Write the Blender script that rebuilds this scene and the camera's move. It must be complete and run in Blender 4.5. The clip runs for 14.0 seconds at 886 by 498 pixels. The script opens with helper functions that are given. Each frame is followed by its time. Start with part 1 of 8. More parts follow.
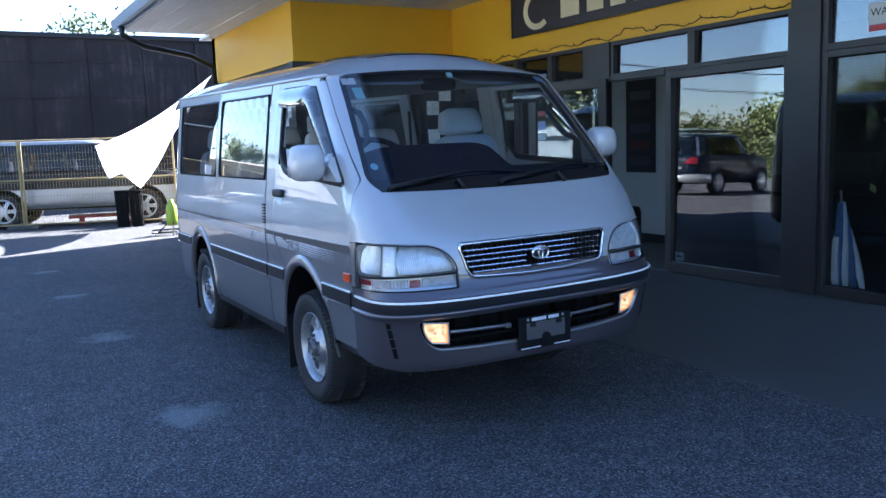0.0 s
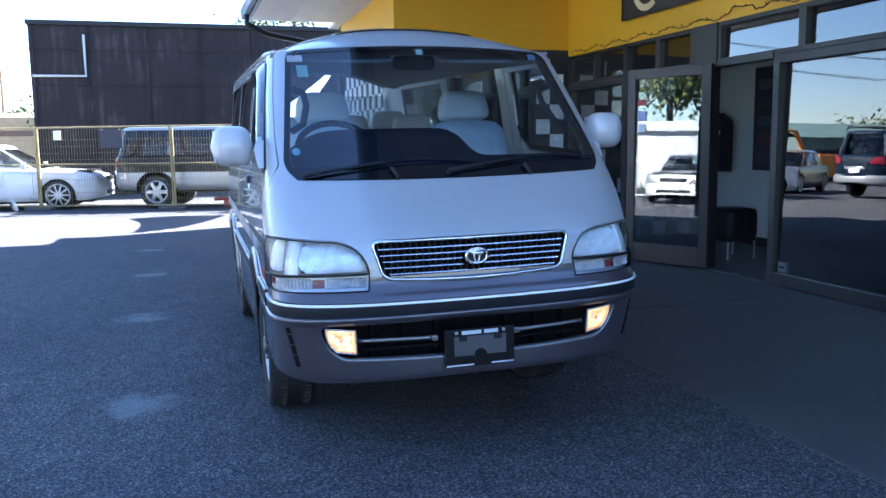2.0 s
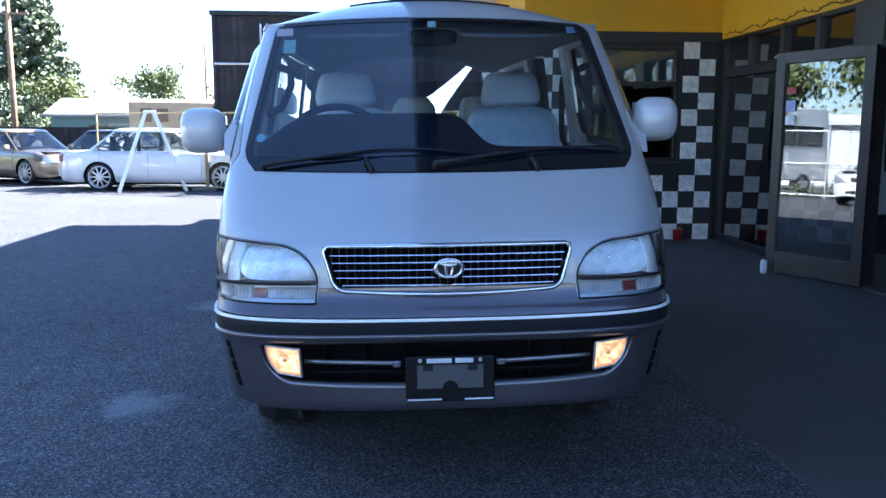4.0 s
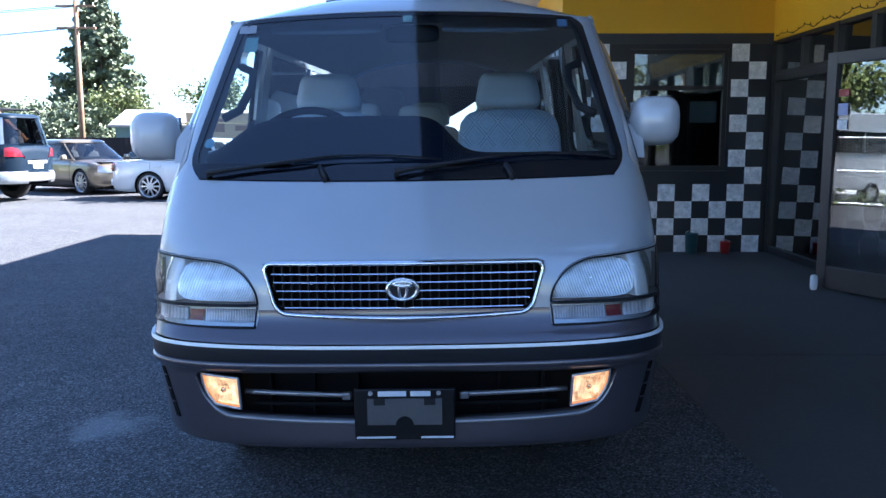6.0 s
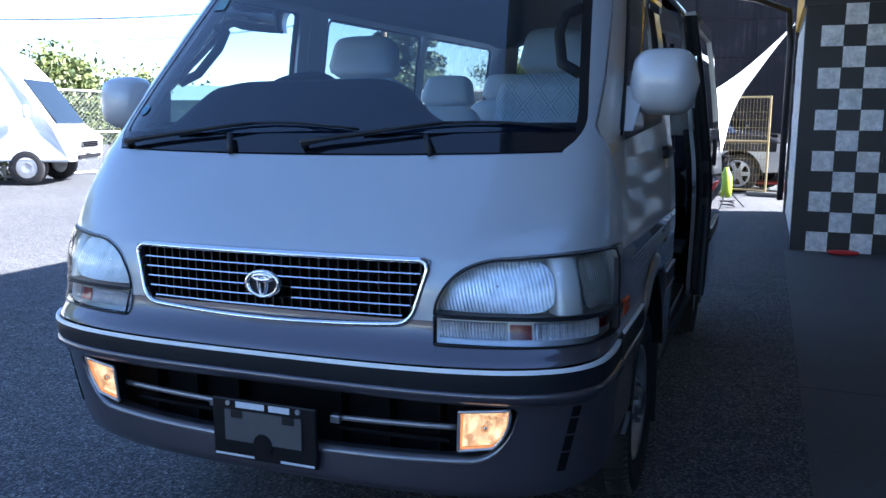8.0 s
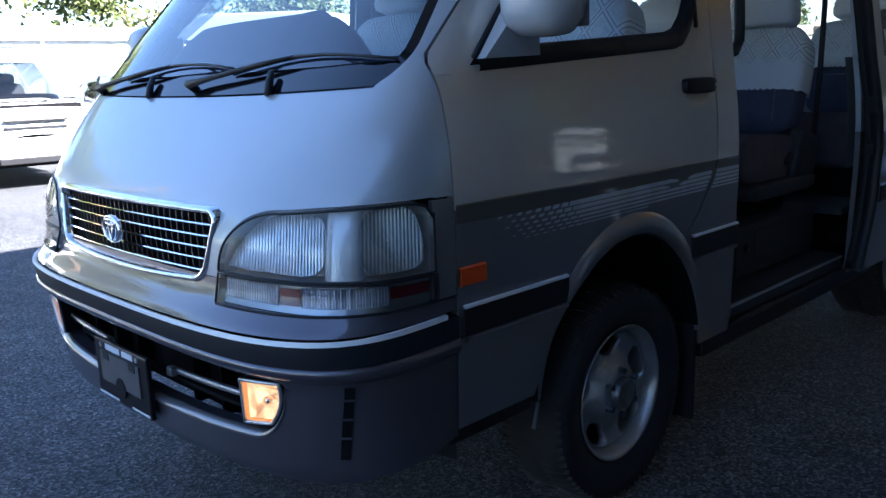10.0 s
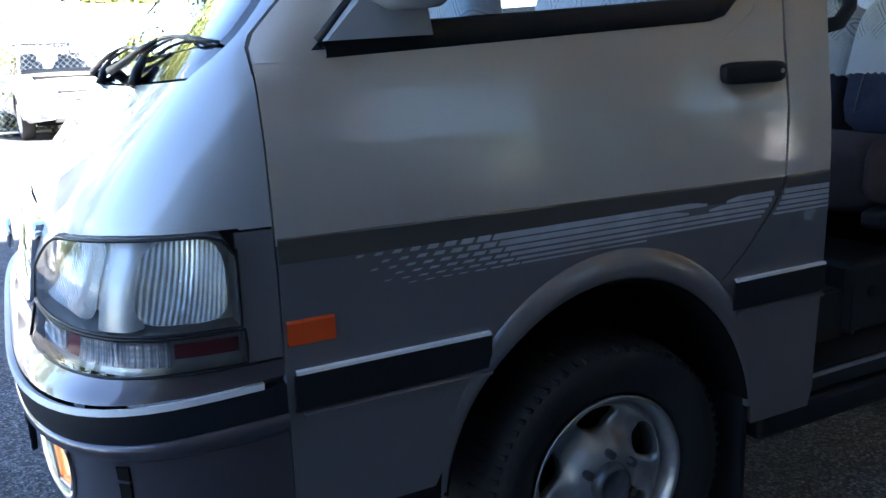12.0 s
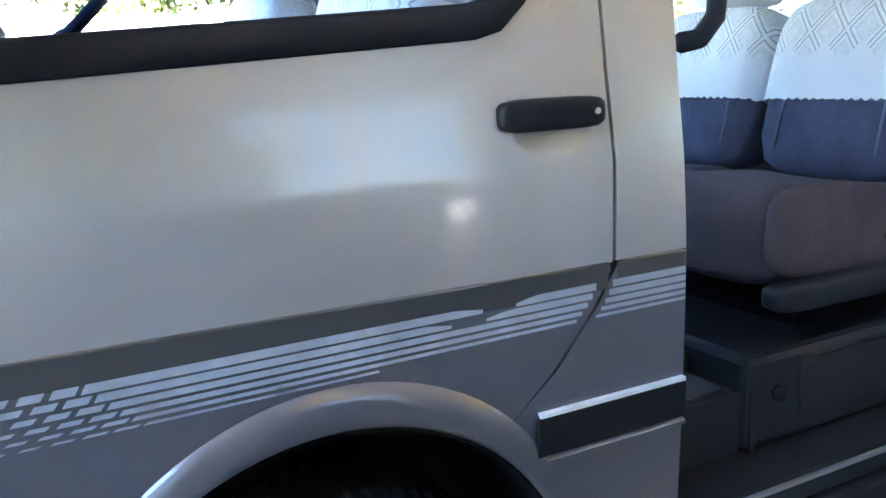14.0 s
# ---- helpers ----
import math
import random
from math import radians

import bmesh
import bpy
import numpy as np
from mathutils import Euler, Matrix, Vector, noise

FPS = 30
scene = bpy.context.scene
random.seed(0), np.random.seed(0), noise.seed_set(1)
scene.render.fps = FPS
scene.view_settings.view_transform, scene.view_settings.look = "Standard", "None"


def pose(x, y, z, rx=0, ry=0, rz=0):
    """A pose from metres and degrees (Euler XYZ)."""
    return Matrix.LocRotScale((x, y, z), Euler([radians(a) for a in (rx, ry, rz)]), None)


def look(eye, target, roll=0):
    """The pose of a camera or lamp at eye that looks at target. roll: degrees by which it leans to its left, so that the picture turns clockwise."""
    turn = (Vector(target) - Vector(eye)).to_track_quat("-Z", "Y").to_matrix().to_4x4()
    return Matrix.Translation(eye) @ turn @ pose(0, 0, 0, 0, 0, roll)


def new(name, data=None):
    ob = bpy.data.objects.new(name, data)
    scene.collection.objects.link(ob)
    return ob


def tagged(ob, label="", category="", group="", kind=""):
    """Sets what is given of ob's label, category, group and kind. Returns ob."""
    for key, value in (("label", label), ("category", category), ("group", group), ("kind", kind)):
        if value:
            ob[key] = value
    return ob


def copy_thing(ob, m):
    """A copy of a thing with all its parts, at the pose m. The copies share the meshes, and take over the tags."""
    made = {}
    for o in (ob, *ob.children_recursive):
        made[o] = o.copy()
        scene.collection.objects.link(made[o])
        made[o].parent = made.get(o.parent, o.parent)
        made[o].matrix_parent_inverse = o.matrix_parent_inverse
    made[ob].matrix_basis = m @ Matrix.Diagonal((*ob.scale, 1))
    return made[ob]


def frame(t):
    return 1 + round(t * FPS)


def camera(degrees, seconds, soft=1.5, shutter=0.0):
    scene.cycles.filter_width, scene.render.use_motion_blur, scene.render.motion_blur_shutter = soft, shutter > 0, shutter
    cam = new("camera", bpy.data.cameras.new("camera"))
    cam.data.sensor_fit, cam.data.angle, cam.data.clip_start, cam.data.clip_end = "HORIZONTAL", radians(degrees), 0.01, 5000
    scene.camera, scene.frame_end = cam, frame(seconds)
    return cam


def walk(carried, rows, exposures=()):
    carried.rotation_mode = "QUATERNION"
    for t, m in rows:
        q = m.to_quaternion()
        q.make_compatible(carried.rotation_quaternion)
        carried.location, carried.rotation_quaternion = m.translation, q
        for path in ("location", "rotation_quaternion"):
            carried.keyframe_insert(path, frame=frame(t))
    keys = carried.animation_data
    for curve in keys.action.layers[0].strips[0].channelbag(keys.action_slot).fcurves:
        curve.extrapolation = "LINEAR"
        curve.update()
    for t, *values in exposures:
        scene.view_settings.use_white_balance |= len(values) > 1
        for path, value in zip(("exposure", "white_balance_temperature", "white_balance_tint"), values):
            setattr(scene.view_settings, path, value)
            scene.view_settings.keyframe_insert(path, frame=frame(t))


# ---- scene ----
cam = camera(56.5, 14.0)
PATH = [
    (0, (-2.371, -3.245, 1.416), (-1.396, -1.517, 1.165), -1.9),
    (0.5, (-2.054, -3.289, 1.432), (-1.143, -1.526, 1.184), -1.1),
    (1, (-1.73, -3.315, 1.408), (-0.913, -1.503, 1.178), -1.0),
    (1.5, (-1.418, -3.335, 1.377), (-0.743, -1.468, 1.134), -1.4),
    (2, (-1.118, -3.25, 1.358), (-0.548, -1.35, 1.099), -0.8),
    (2.5, (-0.832, -3.171, 1.335), (-0.35, -1.25, 1.054), -1.7),
    (3, (-0.552, -3.146, 1.334), (-0.198, -1.2, 1.04), -0.1),
    (3.5, (-0.344, -2.989, 1.335), (-0.104, -1.025, 1.041), 0.9),
    (4, (-0.204, -2.806, 1.345), (-0.073, -0.83, 1.065), 0.2),
    (4.2, (-0.141, -2.736, 1.337), (-0.046, -0.756, 1.069), 0.2),
    (6.3, (0.272, -2.45, 1.324), (0.204, -0.468, 1.066), -0.4),
    (6.5, (0.381, -2.412, 1.313), (0.256, -0.432, 1.054), -0.9),
    (7, (0.621, -2.2, 1.3), (0.352, -0.239, 1.018), -0.8),
    (7.2, (0.724, -2.119, 1.298), (0.381, -0.168, 1.018), -0.5),
    (9.3, (1.845, -1.194, 1.269), (0.581, 0.301, 0.857), -1.8),
    (9.5, (1.923, -1.124, 1.259), (0.607, 0.323, 0.840), -2.5),
    (10, (2.051, -0.849, 1.247), (0.654, 0.52, 0.826), -1.6),
    (10.5, (2.153, -0.608, 1.257), (0.65, 0.641, 0.832), -3.5),
    (11, (2.265, -0.367, 1.258), (0.639, 0.714, 0.826), -1.6),
    (11.5, (2.19, -0.162, 1.227), (0.486, 0.794, 0.801), -1.6),
    (12, (2.091, 0.027, 1.251), (0.361, 0.915, 0.784), -1.9),
    (12.5, (2.036, 0.214, 1.229), (0.265, 1.018, 0.761), -2.4),
    (13, (1.981, 0.359, 1.233), (0.206, 1.15, 0.761), -2.3),
    (13.5, (1.904, 0.567, 1.250), (0.145, 1.383, 0.762), -1.6),
    (14, (1.807, 0.74, 1.266), (0.068, 1.621, 0.821), -2.3),
]
EXPOSURES = [(0, 3.35, 5850, 15), (0.5, 3.55, 5820, 15), (1.5, 3.72, 5760, 15), (2.5, 3.75, 5760, 15), (3, 3.74, 5760, 15), (3.5, 3.59, 5760, 15), (4, 3.46, 5760, 15), (6.5, 3.2, 5760, 15), (9.5, 3.2, 5850, 15), (10.5, 3.75, 6100, 15), (11.5, 4.14, 6400, 15), (12, 4.46, 6550, 15), (12.5, 4.9, 6700, 15), (14, 6.5, 7100, 15)]
walk(cam, [(t, look(eye, target, roll)) for t, eye, target, roll in PATH], EXPOSURES)

# ---- world, sun, exposure ----
SUN_AZ, SUN_EL = radians(70), radians(36)          # clockwise from +y, above the horizon
world = bpy.data.worlds.new("world")
scene.world = world
world.use_nodes = True
wn = world.node_tree
sky = wn.nodes.new("ShaderNodeTexSky")
sky.sky_type, sky.sun_disc = "NISHITA", False
sky.sun_elevation, sky.sun_rotation = SUN_EL, SUN_AZ
sky.air_density, sky.dust_density, sky.ozone_density = 1.0, 0.05, 4.0
wn.links.new(sky.outputs[0], wn.nodes["Background"].inputs[0])
wn.nodes["Background"].inputs[1].default_value = 0.054
sun_data = bpy.data.lights.new("sun", "SUN")
sun_data.energy, sun_data.angle, sun_data.color = 5.0, radians(0.55), (1.0, 0.95, 0.86)
sun = new("sun", sun_data)
sun_dir = Vector((math.sin(SUN_AZ) * math.cos(SUN_EL), math.cos(SUN_AZ) * math.cos(SUN_EL), math.sin(SUN_EL)))
sun.matrix_world = look(sun_dir * 60, (0, 0, 0))

# ---- materials ----
def nodes_of(name):
    m = bpy.data.materials.new(name)
    m.use_nodes = True
    t = m.node_tree
    return m, t, t.nodes["Principled BSDF"]


def noise_node(t, scale, detail=4, rough=0.55, vec=None):
    n = t.nodes.new("ShaderNodeTexNoise")
    n.inputs["Scale"].default_value, n.inputs["Detail"].default_value, n.inputs["Roughness"].default_value = scale, detail, rough
    if vec is None:
        g = t.nodes.new("ShaderNodeNewGeometry")
        vec = g.outputs["Position"]
    t.links.new(vec, n.inputs["Vector"])
    return n


def ramp(t, fac, stops):
    r = t.nodes.new("ShaderNodeValToRGB")
    while len(r.color_ramp.elements) < len(stops):
        r.color_ramp.elements.new(0.5)
    for e, (p, c) in zip(r.color_ramp.elements, stops):
        e.position = p
        e.color = (*c, 1) if len(c) == 3 else c
    t.links.new(fac, r.inputs["Fac"])
    return r


def mat(name, color, rough=0.5, metal=0.0, vary=0.12, scale=3.0, fine=60.0, bump=0.0, coat=0.0, rvary=0.1, spec=0.5):
    """A plain surface: colour that drifts at two scales, uneven gloss, fine relief."""
    m, t, b = nodes_of(name)
    n1, n2 = noise_node(t, scale), noise_node(t, fine, 3)
    mix = t.nodes.new("ShaderNodeMath")
    mix.operation = "MULTIPLY_ADD"
    mix.inputs[1].default_value = 0.65
    t.links.new(n1.outputs["Fac"], mix.inputs[0])
    half = t.nodes.new("ShaderNodeMath")
    half.operation = "MULTIPLY"
    half.inputs[1].default_value = 0.35
    t.links.new(n2.outputs["Fac"], half.inputs[0])
    t.links.new(half.outputs[0], mix.inputs[2])
    lo = tuple(c * (1 - vary) for c in color)
    hi = tuple(min(1, c * (1 + vary)) for c in color)
    r = ramp(t, mix.outputs[0], [(0.32, lo), (0.68, hi)])
    t.links.new(r.outputs["Color"], b.inputs["Base Color"])
    rr = t.nodes.new("ShaderNodeMapRange")
    rr.inputs["To Min"].default_value, rr.inputs["To Max"].default_value = max(0.02, rough - rvary), min(1, rough + rvary)
    t.links.new(n1.outputs["Fac"], rr.inputs["Value"])
    t.links.new(rr.outputs[0], b.inputs["Roughness"])
    b.inputs["Metallic"].default_value = metal
    b.inputs["Specular IOR Level"].default_value = spec
    if coat:
        b.inputs["Coat Weight"].default_value, b.inputs["Coat Roughness"].default_value = coat, 0.03
    if bump:
        bp = t.nodes.new("ShaderNodeBump")
        bp.inputs["Strength"].default_value, bp.inputs["Distance"].default_value = bump, 0.01
        t.links.new(n2.outputs["Fac"], bp.inputs["Height"])
        t.links.new(bp.outputs[0], b.inputs["Normal"])
    return m


def glass(name, tint, ior=1.45, rough=0.0, boost=1.0, film=False):
    """A thin pane: clear or tinted, with gloss by Fresnel."""
    m, t, b = nodes_of(name)
    t.nodes.remove(b)
    tr, gl, mx, fr = (t.nodes.new("ShaderNode" + k) for k in ("BsdfTransparent", "BsdfGlossy", "MixShader", "Fresnel"))
    tr.inputs[0].default_value = (*tint, 1)
    gl.inputs["Roughness"].default_value = rough
    fr.inputs[0].default_value = ior
    fac = fr.outputs[0]
    if film:
        # a single film shows the same gloss from both of its sides
        lw, pw, ma = (t.nodes.new("ShaderNode" + k) for k in ("LayerWeight", "Math", "Math"))
        lw.inputs["Blend"].default_value = 0.5
        f0 = ((ior - 1) / (ior + 1)) ** 2
        pw.operation, ma.operation = "POWER", "MULTIPLY_ADD"
        pw.inputs[1].default_value = 5.0
        ma.inputs[1].default_value, ma.inputs[2].default_value = 1 - f0, f0
        t.links.new(lw.outputs["Facing"], pw.inputs[0])
        t.links.new(pw.outputs[0], ma.inputs[0])
        fac = ma.outputs[0]
    if boost != 1.0:
        mu = t.nodes.new("ShaderNodeMath")
        mu.operation, mu.use_clamp = "MULTIPLY", True
        mu.inputs[1].default_value = boost
        t.links.new(fac, mu.inputs[0])
        fac = mu.outputs[0]
    t.links.new(fac, mx.inputs[0])
    t.links.new(tr.outputs[0], mx.inputs[1])
    t.links.new(gl.outputs[0], mx.inputs[2])
    t.links.new(mx.outputs[0], t.nodes["Material Output"].inputs[0])
    return m


def glow(name, color, strength, lo=0.35, hi=1.5, scale=130):
    """A lit lamp surface, uneven as ribbed glass makes it."""
    m, t, b = nodes_of(name)
    b.inputs["Base Color"].default_value = (*color, 1)
    b.inputs["Emission Color"].default_value = (*color, 1)
    n = noise_node(t, scale, 3)
    r = ramp(t, n.outputs["Fac"], [(0.36, (lo * strength,) * 3), (0.64, (hi * strength,) * 3)])
    t.links.new(r.outputs[0], b.inputs["Emission Strength"])
    return m


def paint(name, color, metal=0.55, rough=0.32, flake=0.06, dirt=0.08, coat=1.7, spec=0.5, gloss=0.02):
    """Metallic car paint under clear coat, with flake grain and a thin film of dust."""
    m, t, b = nodes_of(name)
    fl, big = noise_node(t, 900, 2), noise_node(t, 1.7, 5)
    r1 = ramp(t, fl.outputs["Fac"], [(0.3, tuple(c * (1 - flake) for c in color)), (0.7, tuple(min(1, c * (1 + flake)) for c in color))])
    r2 = ramp(t, big.outputs["Fac"], [(0.35, (1 - dirt,) * 3), (0.65, (1, 1, 1))])
    mx = t.nodes.new("ShaderNodeMix")
    mx.data_type, mx.blend_type = "RGBA", "MULTIPLY"
    mx.inputs[0].default_value = 1
    t.links.new(r1.outputs[0], mx.inputs[6])
    t.links.new(r2.outputs[0], mx.inputs[7])
    t.links.new(mx.outputs[2], b.inputs["Base Color"])
    b.inputs["Metallic"].default_value, b.inputs["Roughness"].default_value = metal, rough
    b.inputs["Specular IOR Level"].default_value = spec
    b.inputs["Coat Weight"].default_value, b.inputs["Coat Roughness"].default_value, b.inputs["Coat IOR"].default_value = 1.0, gloss, coat
    return m


def asphalt_mat():
    m, t, b = nodes_of("asphalt")
    g = t.nodes.new("ShaderNodeNewGeometry")
    pos = g.outputs["Position"]
    vo = t.nodes.new("ShaderNodeTexVoronoi")
    vo.inputs["Scale"].default_value = 120
    t.links.new(pos, vo.inputs["Vector"])
    fine, mid, big = noise_node(t, 85, 4, 0.6, pos), noise_node(t, 6, 5, 0.6, pos), noise_node(t, 0.45, 5, 0.6, pos)
    stone = ramp(t, vo.outputs["Color"], [(0.0, (0.016, 0.017, 0.02)), (0.5, (0.054, 0.058, 0.066)), (0.83, (0.15, 0.153, 0.16)), (1.0, (0.27, 0.27, 0.275))])
    grain = ramp(t, fine.outputs["Fac"], [(0.36, (0.62,) * 3), (0.66, (1.35,) * 3)])
    wear = ramp(t, mid.outputs["Fac"], [(0.3, (0.82,) * 3), (0.7, (1.15,) * 3)])
    tone = ramp(t, big.outputs["Fac"], [(0.3, (0.8, 0.8, 0.82)), (0.7, (1.18, 1.16, 1.12))])
    col = stone.outputs[0]
    for k in (grain, wear, tone):
        mx = t.nodes.new("ShaderNodeMix")
        mx.data_type, mx.blend_type = "RGBA", "MULTIPLY"
        mx.inputs[0].default_value = 1
        t.links.new(col, mx.inputs[6])
        t.links.new(k.outputs[0], mx.inputs[7])
        col = mx.outputs[2]
    # chalky worn spots in a row beside the parked van
    spots = None
    warp = noise_node(t, 7, 4, 0.6, pos)
    for cx, cy, rad in ((-1.47, 1.24, 0.18), (-1.56, 3.6, 0.16), (-1.62, 5.9, 0.14), (-1.68, 8.1, 0.13)):
        d = t.nodes.new("ShaderNodeVectorMath")
        d.operation = "DISTANCE"
        d.inputs[1].default_value = (cx, cy, 0)
        t.links.new(pos, d.inputs[0])
        ad = t.nodes.new("ShaderNodeMath")
        ad.operation = "MULTIPLY_ADD"
        ad.inputs[1].default_value = 0.5
        t.links.new(warp.outputs["Fac"], ad.inputs[0])
        t.links.new(d.outputs["Value"], ad.inputs[2])
        r = t.nodes.new("ShaderNodeMapRange")
        r.inputs["From Min"].default_value, r.inputs["From Max"].default_value = rad + 0.3, rad + 0.16
        t.links.new(ad.outputs[0], r.inputs["Value"])
        if spots is None:
            spots = r.outputs[0]
        else:
            mxm = t.nodes.new("ShaderNodeMath")
            mxm.operation = "MAXIMUM"
            t.links.new(spots, mxm.inputs[0])
            t.links.new(r.outputs[0], mxm.inputs[1])
            spots = mxm.outputs[0]
    sc = t.nodes.new("ShaderNodeMath")
    sc.operation = "MULTIPLY"
    sc.inputs[1].default_value = 0.42
    t.links.new(spots, sc.inputs[0])
    mx = t.nodes.new("ShaderNodeMix")
    mx.data_type = "RGBA"
    t.links.new(sc.outputs[0], mx.inputs[0])
    t.links.new(col, mx.inputs[6])
    mx.inputs[7].default_value = (0.27, 0.29, 0.3, 1)
    t.links.new(mx.outputs[2], b.inputs["Base Color"])
    b.inputs["Roughness"].default_value = 0.85
    b.inputs["Specular IOR Level"].default_value = 0.25
    bp = t.nodes.new("ShaderNodeBump")
    bp.inputs["Strength"].default_value, bp.inputs["Distance"].default_value = 0.55, 0.006
    t.links.new(vo.outputs["Distance"], bp.inputs["Height"])
    t.links.new(bp.outputs[0], b.inputs["Normal"])
    return m


ASPHALT = asphalt_mat()
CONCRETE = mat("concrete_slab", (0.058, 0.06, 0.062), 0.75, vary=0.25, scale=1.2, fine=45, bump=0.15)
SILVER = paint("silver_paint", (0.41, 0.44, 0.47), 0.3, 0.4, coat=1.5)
# The same silver, warmed and lightened as light tints the left side.
SILVER_WARM_LIT = paint("silver_paint_warm_lit", (0.6, 0.562, 0.515), 0.45, 0.32, coat=1.6, gloss=0.04)
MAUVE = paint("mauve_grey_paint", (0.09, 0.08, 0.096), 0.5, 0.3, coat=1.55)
# Same paint as MAUVE, its colour lightened for light on sides and lips.
MAUVE_LIT = paint("mauve_paint_lit", (0.206, 0.196, 0.202), 0.5, 0.32)
# Brownish reflection in the body crease, painted as a colour band.
CREASE_REFLECTION = paint("crease_reflection", (0.135, 0.12, 0.103), 0.5, 0.34)
BLACKTRIM = mat("black_trim", (0.012, 0.0125, 0.015), 0.45, vary=0.2, bump=0.05, spec=0.28)
DECAL = mat("grey_decal", (0.46, 0.49, 0.53), 0.3, 0.15, vary=0.25, scale=9, fine=30)
PLATEBLACK = mat("black_plate_plastic", (0.006, 0.006, 0.008), 0.4, vary=0.2, spec=0.25)
GLOSSBLACK = mat("black_glass_edge", (0.006, 0.007, 0.01), 0.05, vary=0.1, rvary=0.02, spec=0.6)
LINER = mat("arch_liner_plastic", (0.006, 0.006, 0.007), 0.85, vary=0.2, spec=0.1)
RUBBER = mat("tyre_rubber", (0.015, 0.015, 0.017), 0.7, vary=0.3, scale=9, bump=0.15, spec=0.4)
def flute_mat(name, dark, light, scale, rough):
    """Moulded vertical ribs of lamp glass, running round the corner; rib glints and blotchy reflections are mixed into
    the colour.
    """
    m, t, b = nodes_of(name)
    g, sep, ab, ad = (t.nodes.new("ShaderNode" + k) for k in ("NewGeometry", "SeparateXYZ", "Math", "Math"))
    t.links.new(g.outputs["Position"], sep.inputs[0])
    ab.operation, ad.operation = "ABSOLUTE", "ADD"
    t.links.new(sep.outputs["X"], ab.inputs[0])
    t.links.new(ab.outputs[0], ad.inputs[0])
    t.links.new(sep.outputs["Y"], ad.inputs[1])
    co = t.nodes.new("ShaderNodeCombineXYZ")
    t.links.new(ad.outputs[0], co.inputs["X"])
    w = t.nodes.new("ShaderNodeTexWave")
    w.inputs["Scale"].default_value = scale
    t.links.new(co.outputs[0], w.inputs["Vector"])
    n = noise_node(t, 28, 4, 0.6)
    mu = t.nodes.new("ShaderNodeMath")
    mu.operation = "MULTIPLY_ADD"
    mu.inputs[1].default_value = 0.38
    t.links.new(w.outputs["Fac"], mu.inputs[0])
    ha = t.nodes.new("ShaderNodeMath")
    ha.operation = "MULTIPLY"
    ha.inputs[1].default_value = 0.85
    t.links.new(n.outputs["Fac"], ha.inputs[0])
    t.links.new(ha.outputs[0], mu.inputs[2])
    r = ramp(t, mu.outputs[0], [(0.25, dark), (0.8, light)])
    t.links.new(r.outputs[0], b.inputs["Base Color"])
    b.inputs["Metallic"].default_value, b.inputs["Roughness"].default_value = 0.65, rough
    bp = t.nodes.new("ShaderNodeBump")
    bp.inputs["Strength"].default_value, bp.inputs["Distance"].default_value = 0.6, 0.004
    t.links.new(mu.outputs[0], bp.inputs["Height"])
    t.links.new(bp.outputs[0], b.inputs["Normal"])
    return m


FLUTED = flute_mat("fluted_lamp_glass", (0.5, 0.49, 0.47), (1.0, 1.0, 0.98), 30, 0.2)
PRISM = flute_mat("turn_lamp_ribs", (0.3, 0.31, 0.36), (0.92, 0.93, 0.97), 36, 0.2)
LAMPSILVER = mat("lamp_silver_shell", (0.86, 0.86, 0.86), 0.25, 0.2, vary=0.06, scale=20)
RUBSTRIP = mat("rub_strip_vinyl", (0.013, 0.015, 0.02), 0.5, vary=0.15, scale=6, bump=0.04, spec=0.25)
BEZEL = mat("lamp_bezel", (0.66, 0.66, 0.67), 0.35, 0.25, vary=0.1, scale=20)
CHROME = mat("chrome", (0.78, 0.78, 0.8), 0.1, 1.0, vary=0.03, rvary=0.03)
STEEL = mat("silver_wheel_paint", (0.42, 0.425, 0.44), 0.4, 0.85, vary=0.2, scale=14)
DARKSTEEL = mat("dull_dark_steel", (0.13, 0.135, 0.15), 0.42, 0.7, vary=0.2, scale=20)
ALLOY = mat("alloy", (0.52, 0.53, 0.55), 0.34, 0.75, vary=0.1, scale=12)
WHITELINE = mat("white_strip", (0.76, 0.78, 0.79), 0.32, 0.0, vary=0.05)
CLEARGLASS = glass("windscreen_glass", (0.58, 0.71, 0.78), 1.5, boost=1.9)
SIDEGLASS = glass("side_glass", (0.6, 0.65, 0.66), 1.5, boost=2.2, film=True)
SHOPGLASS = glass("shop_glass", (0.55, 0.6, 0.6), 1.52, boost=3.0)
SHOPCLEAR = glass("clear_shop_glass", (0.8, 0.84, 0.84), 1.45, boost=1.0)
LENS = glass("lamp_lens", (0.93, 0.95, 0.96), 1.45, 0.03)
REDLENS = mat("red_lens", (0.2, 0.014, 0.025), 0.15, vary=0.1)
AMBER = mat("amber_lens", (0.66, 0.075, 0.012), 0.2, vary=0.1, bump=0.05)
FOGGLOW = glow("fog_bulb", (1.0, 0.7, 0.4), 0.06, 0.1, 2.5, 36)
FOGEDGE = glow("fog_edge", (1.0, 0.45, 0.16), 0.05)
YELLOW = mat("yellow_paint", (0.72, 0.40, 0.012), 0.5, vary=0.05, scale=1.2, bump=0.03)
DARKWALL = mat("dark_grey_paint", (0.033, 0.035, 0.04), 0.5, vary=0.15, bump=0.05)
FRAME = mat("brown_black_frame", (0.017, 0.0155, 0.0165), 0.42, vary=0.15)
CHECKBLACK = mat("black_tile", (0.012, 0.013, 0.018), 0.4, vary=0.25)
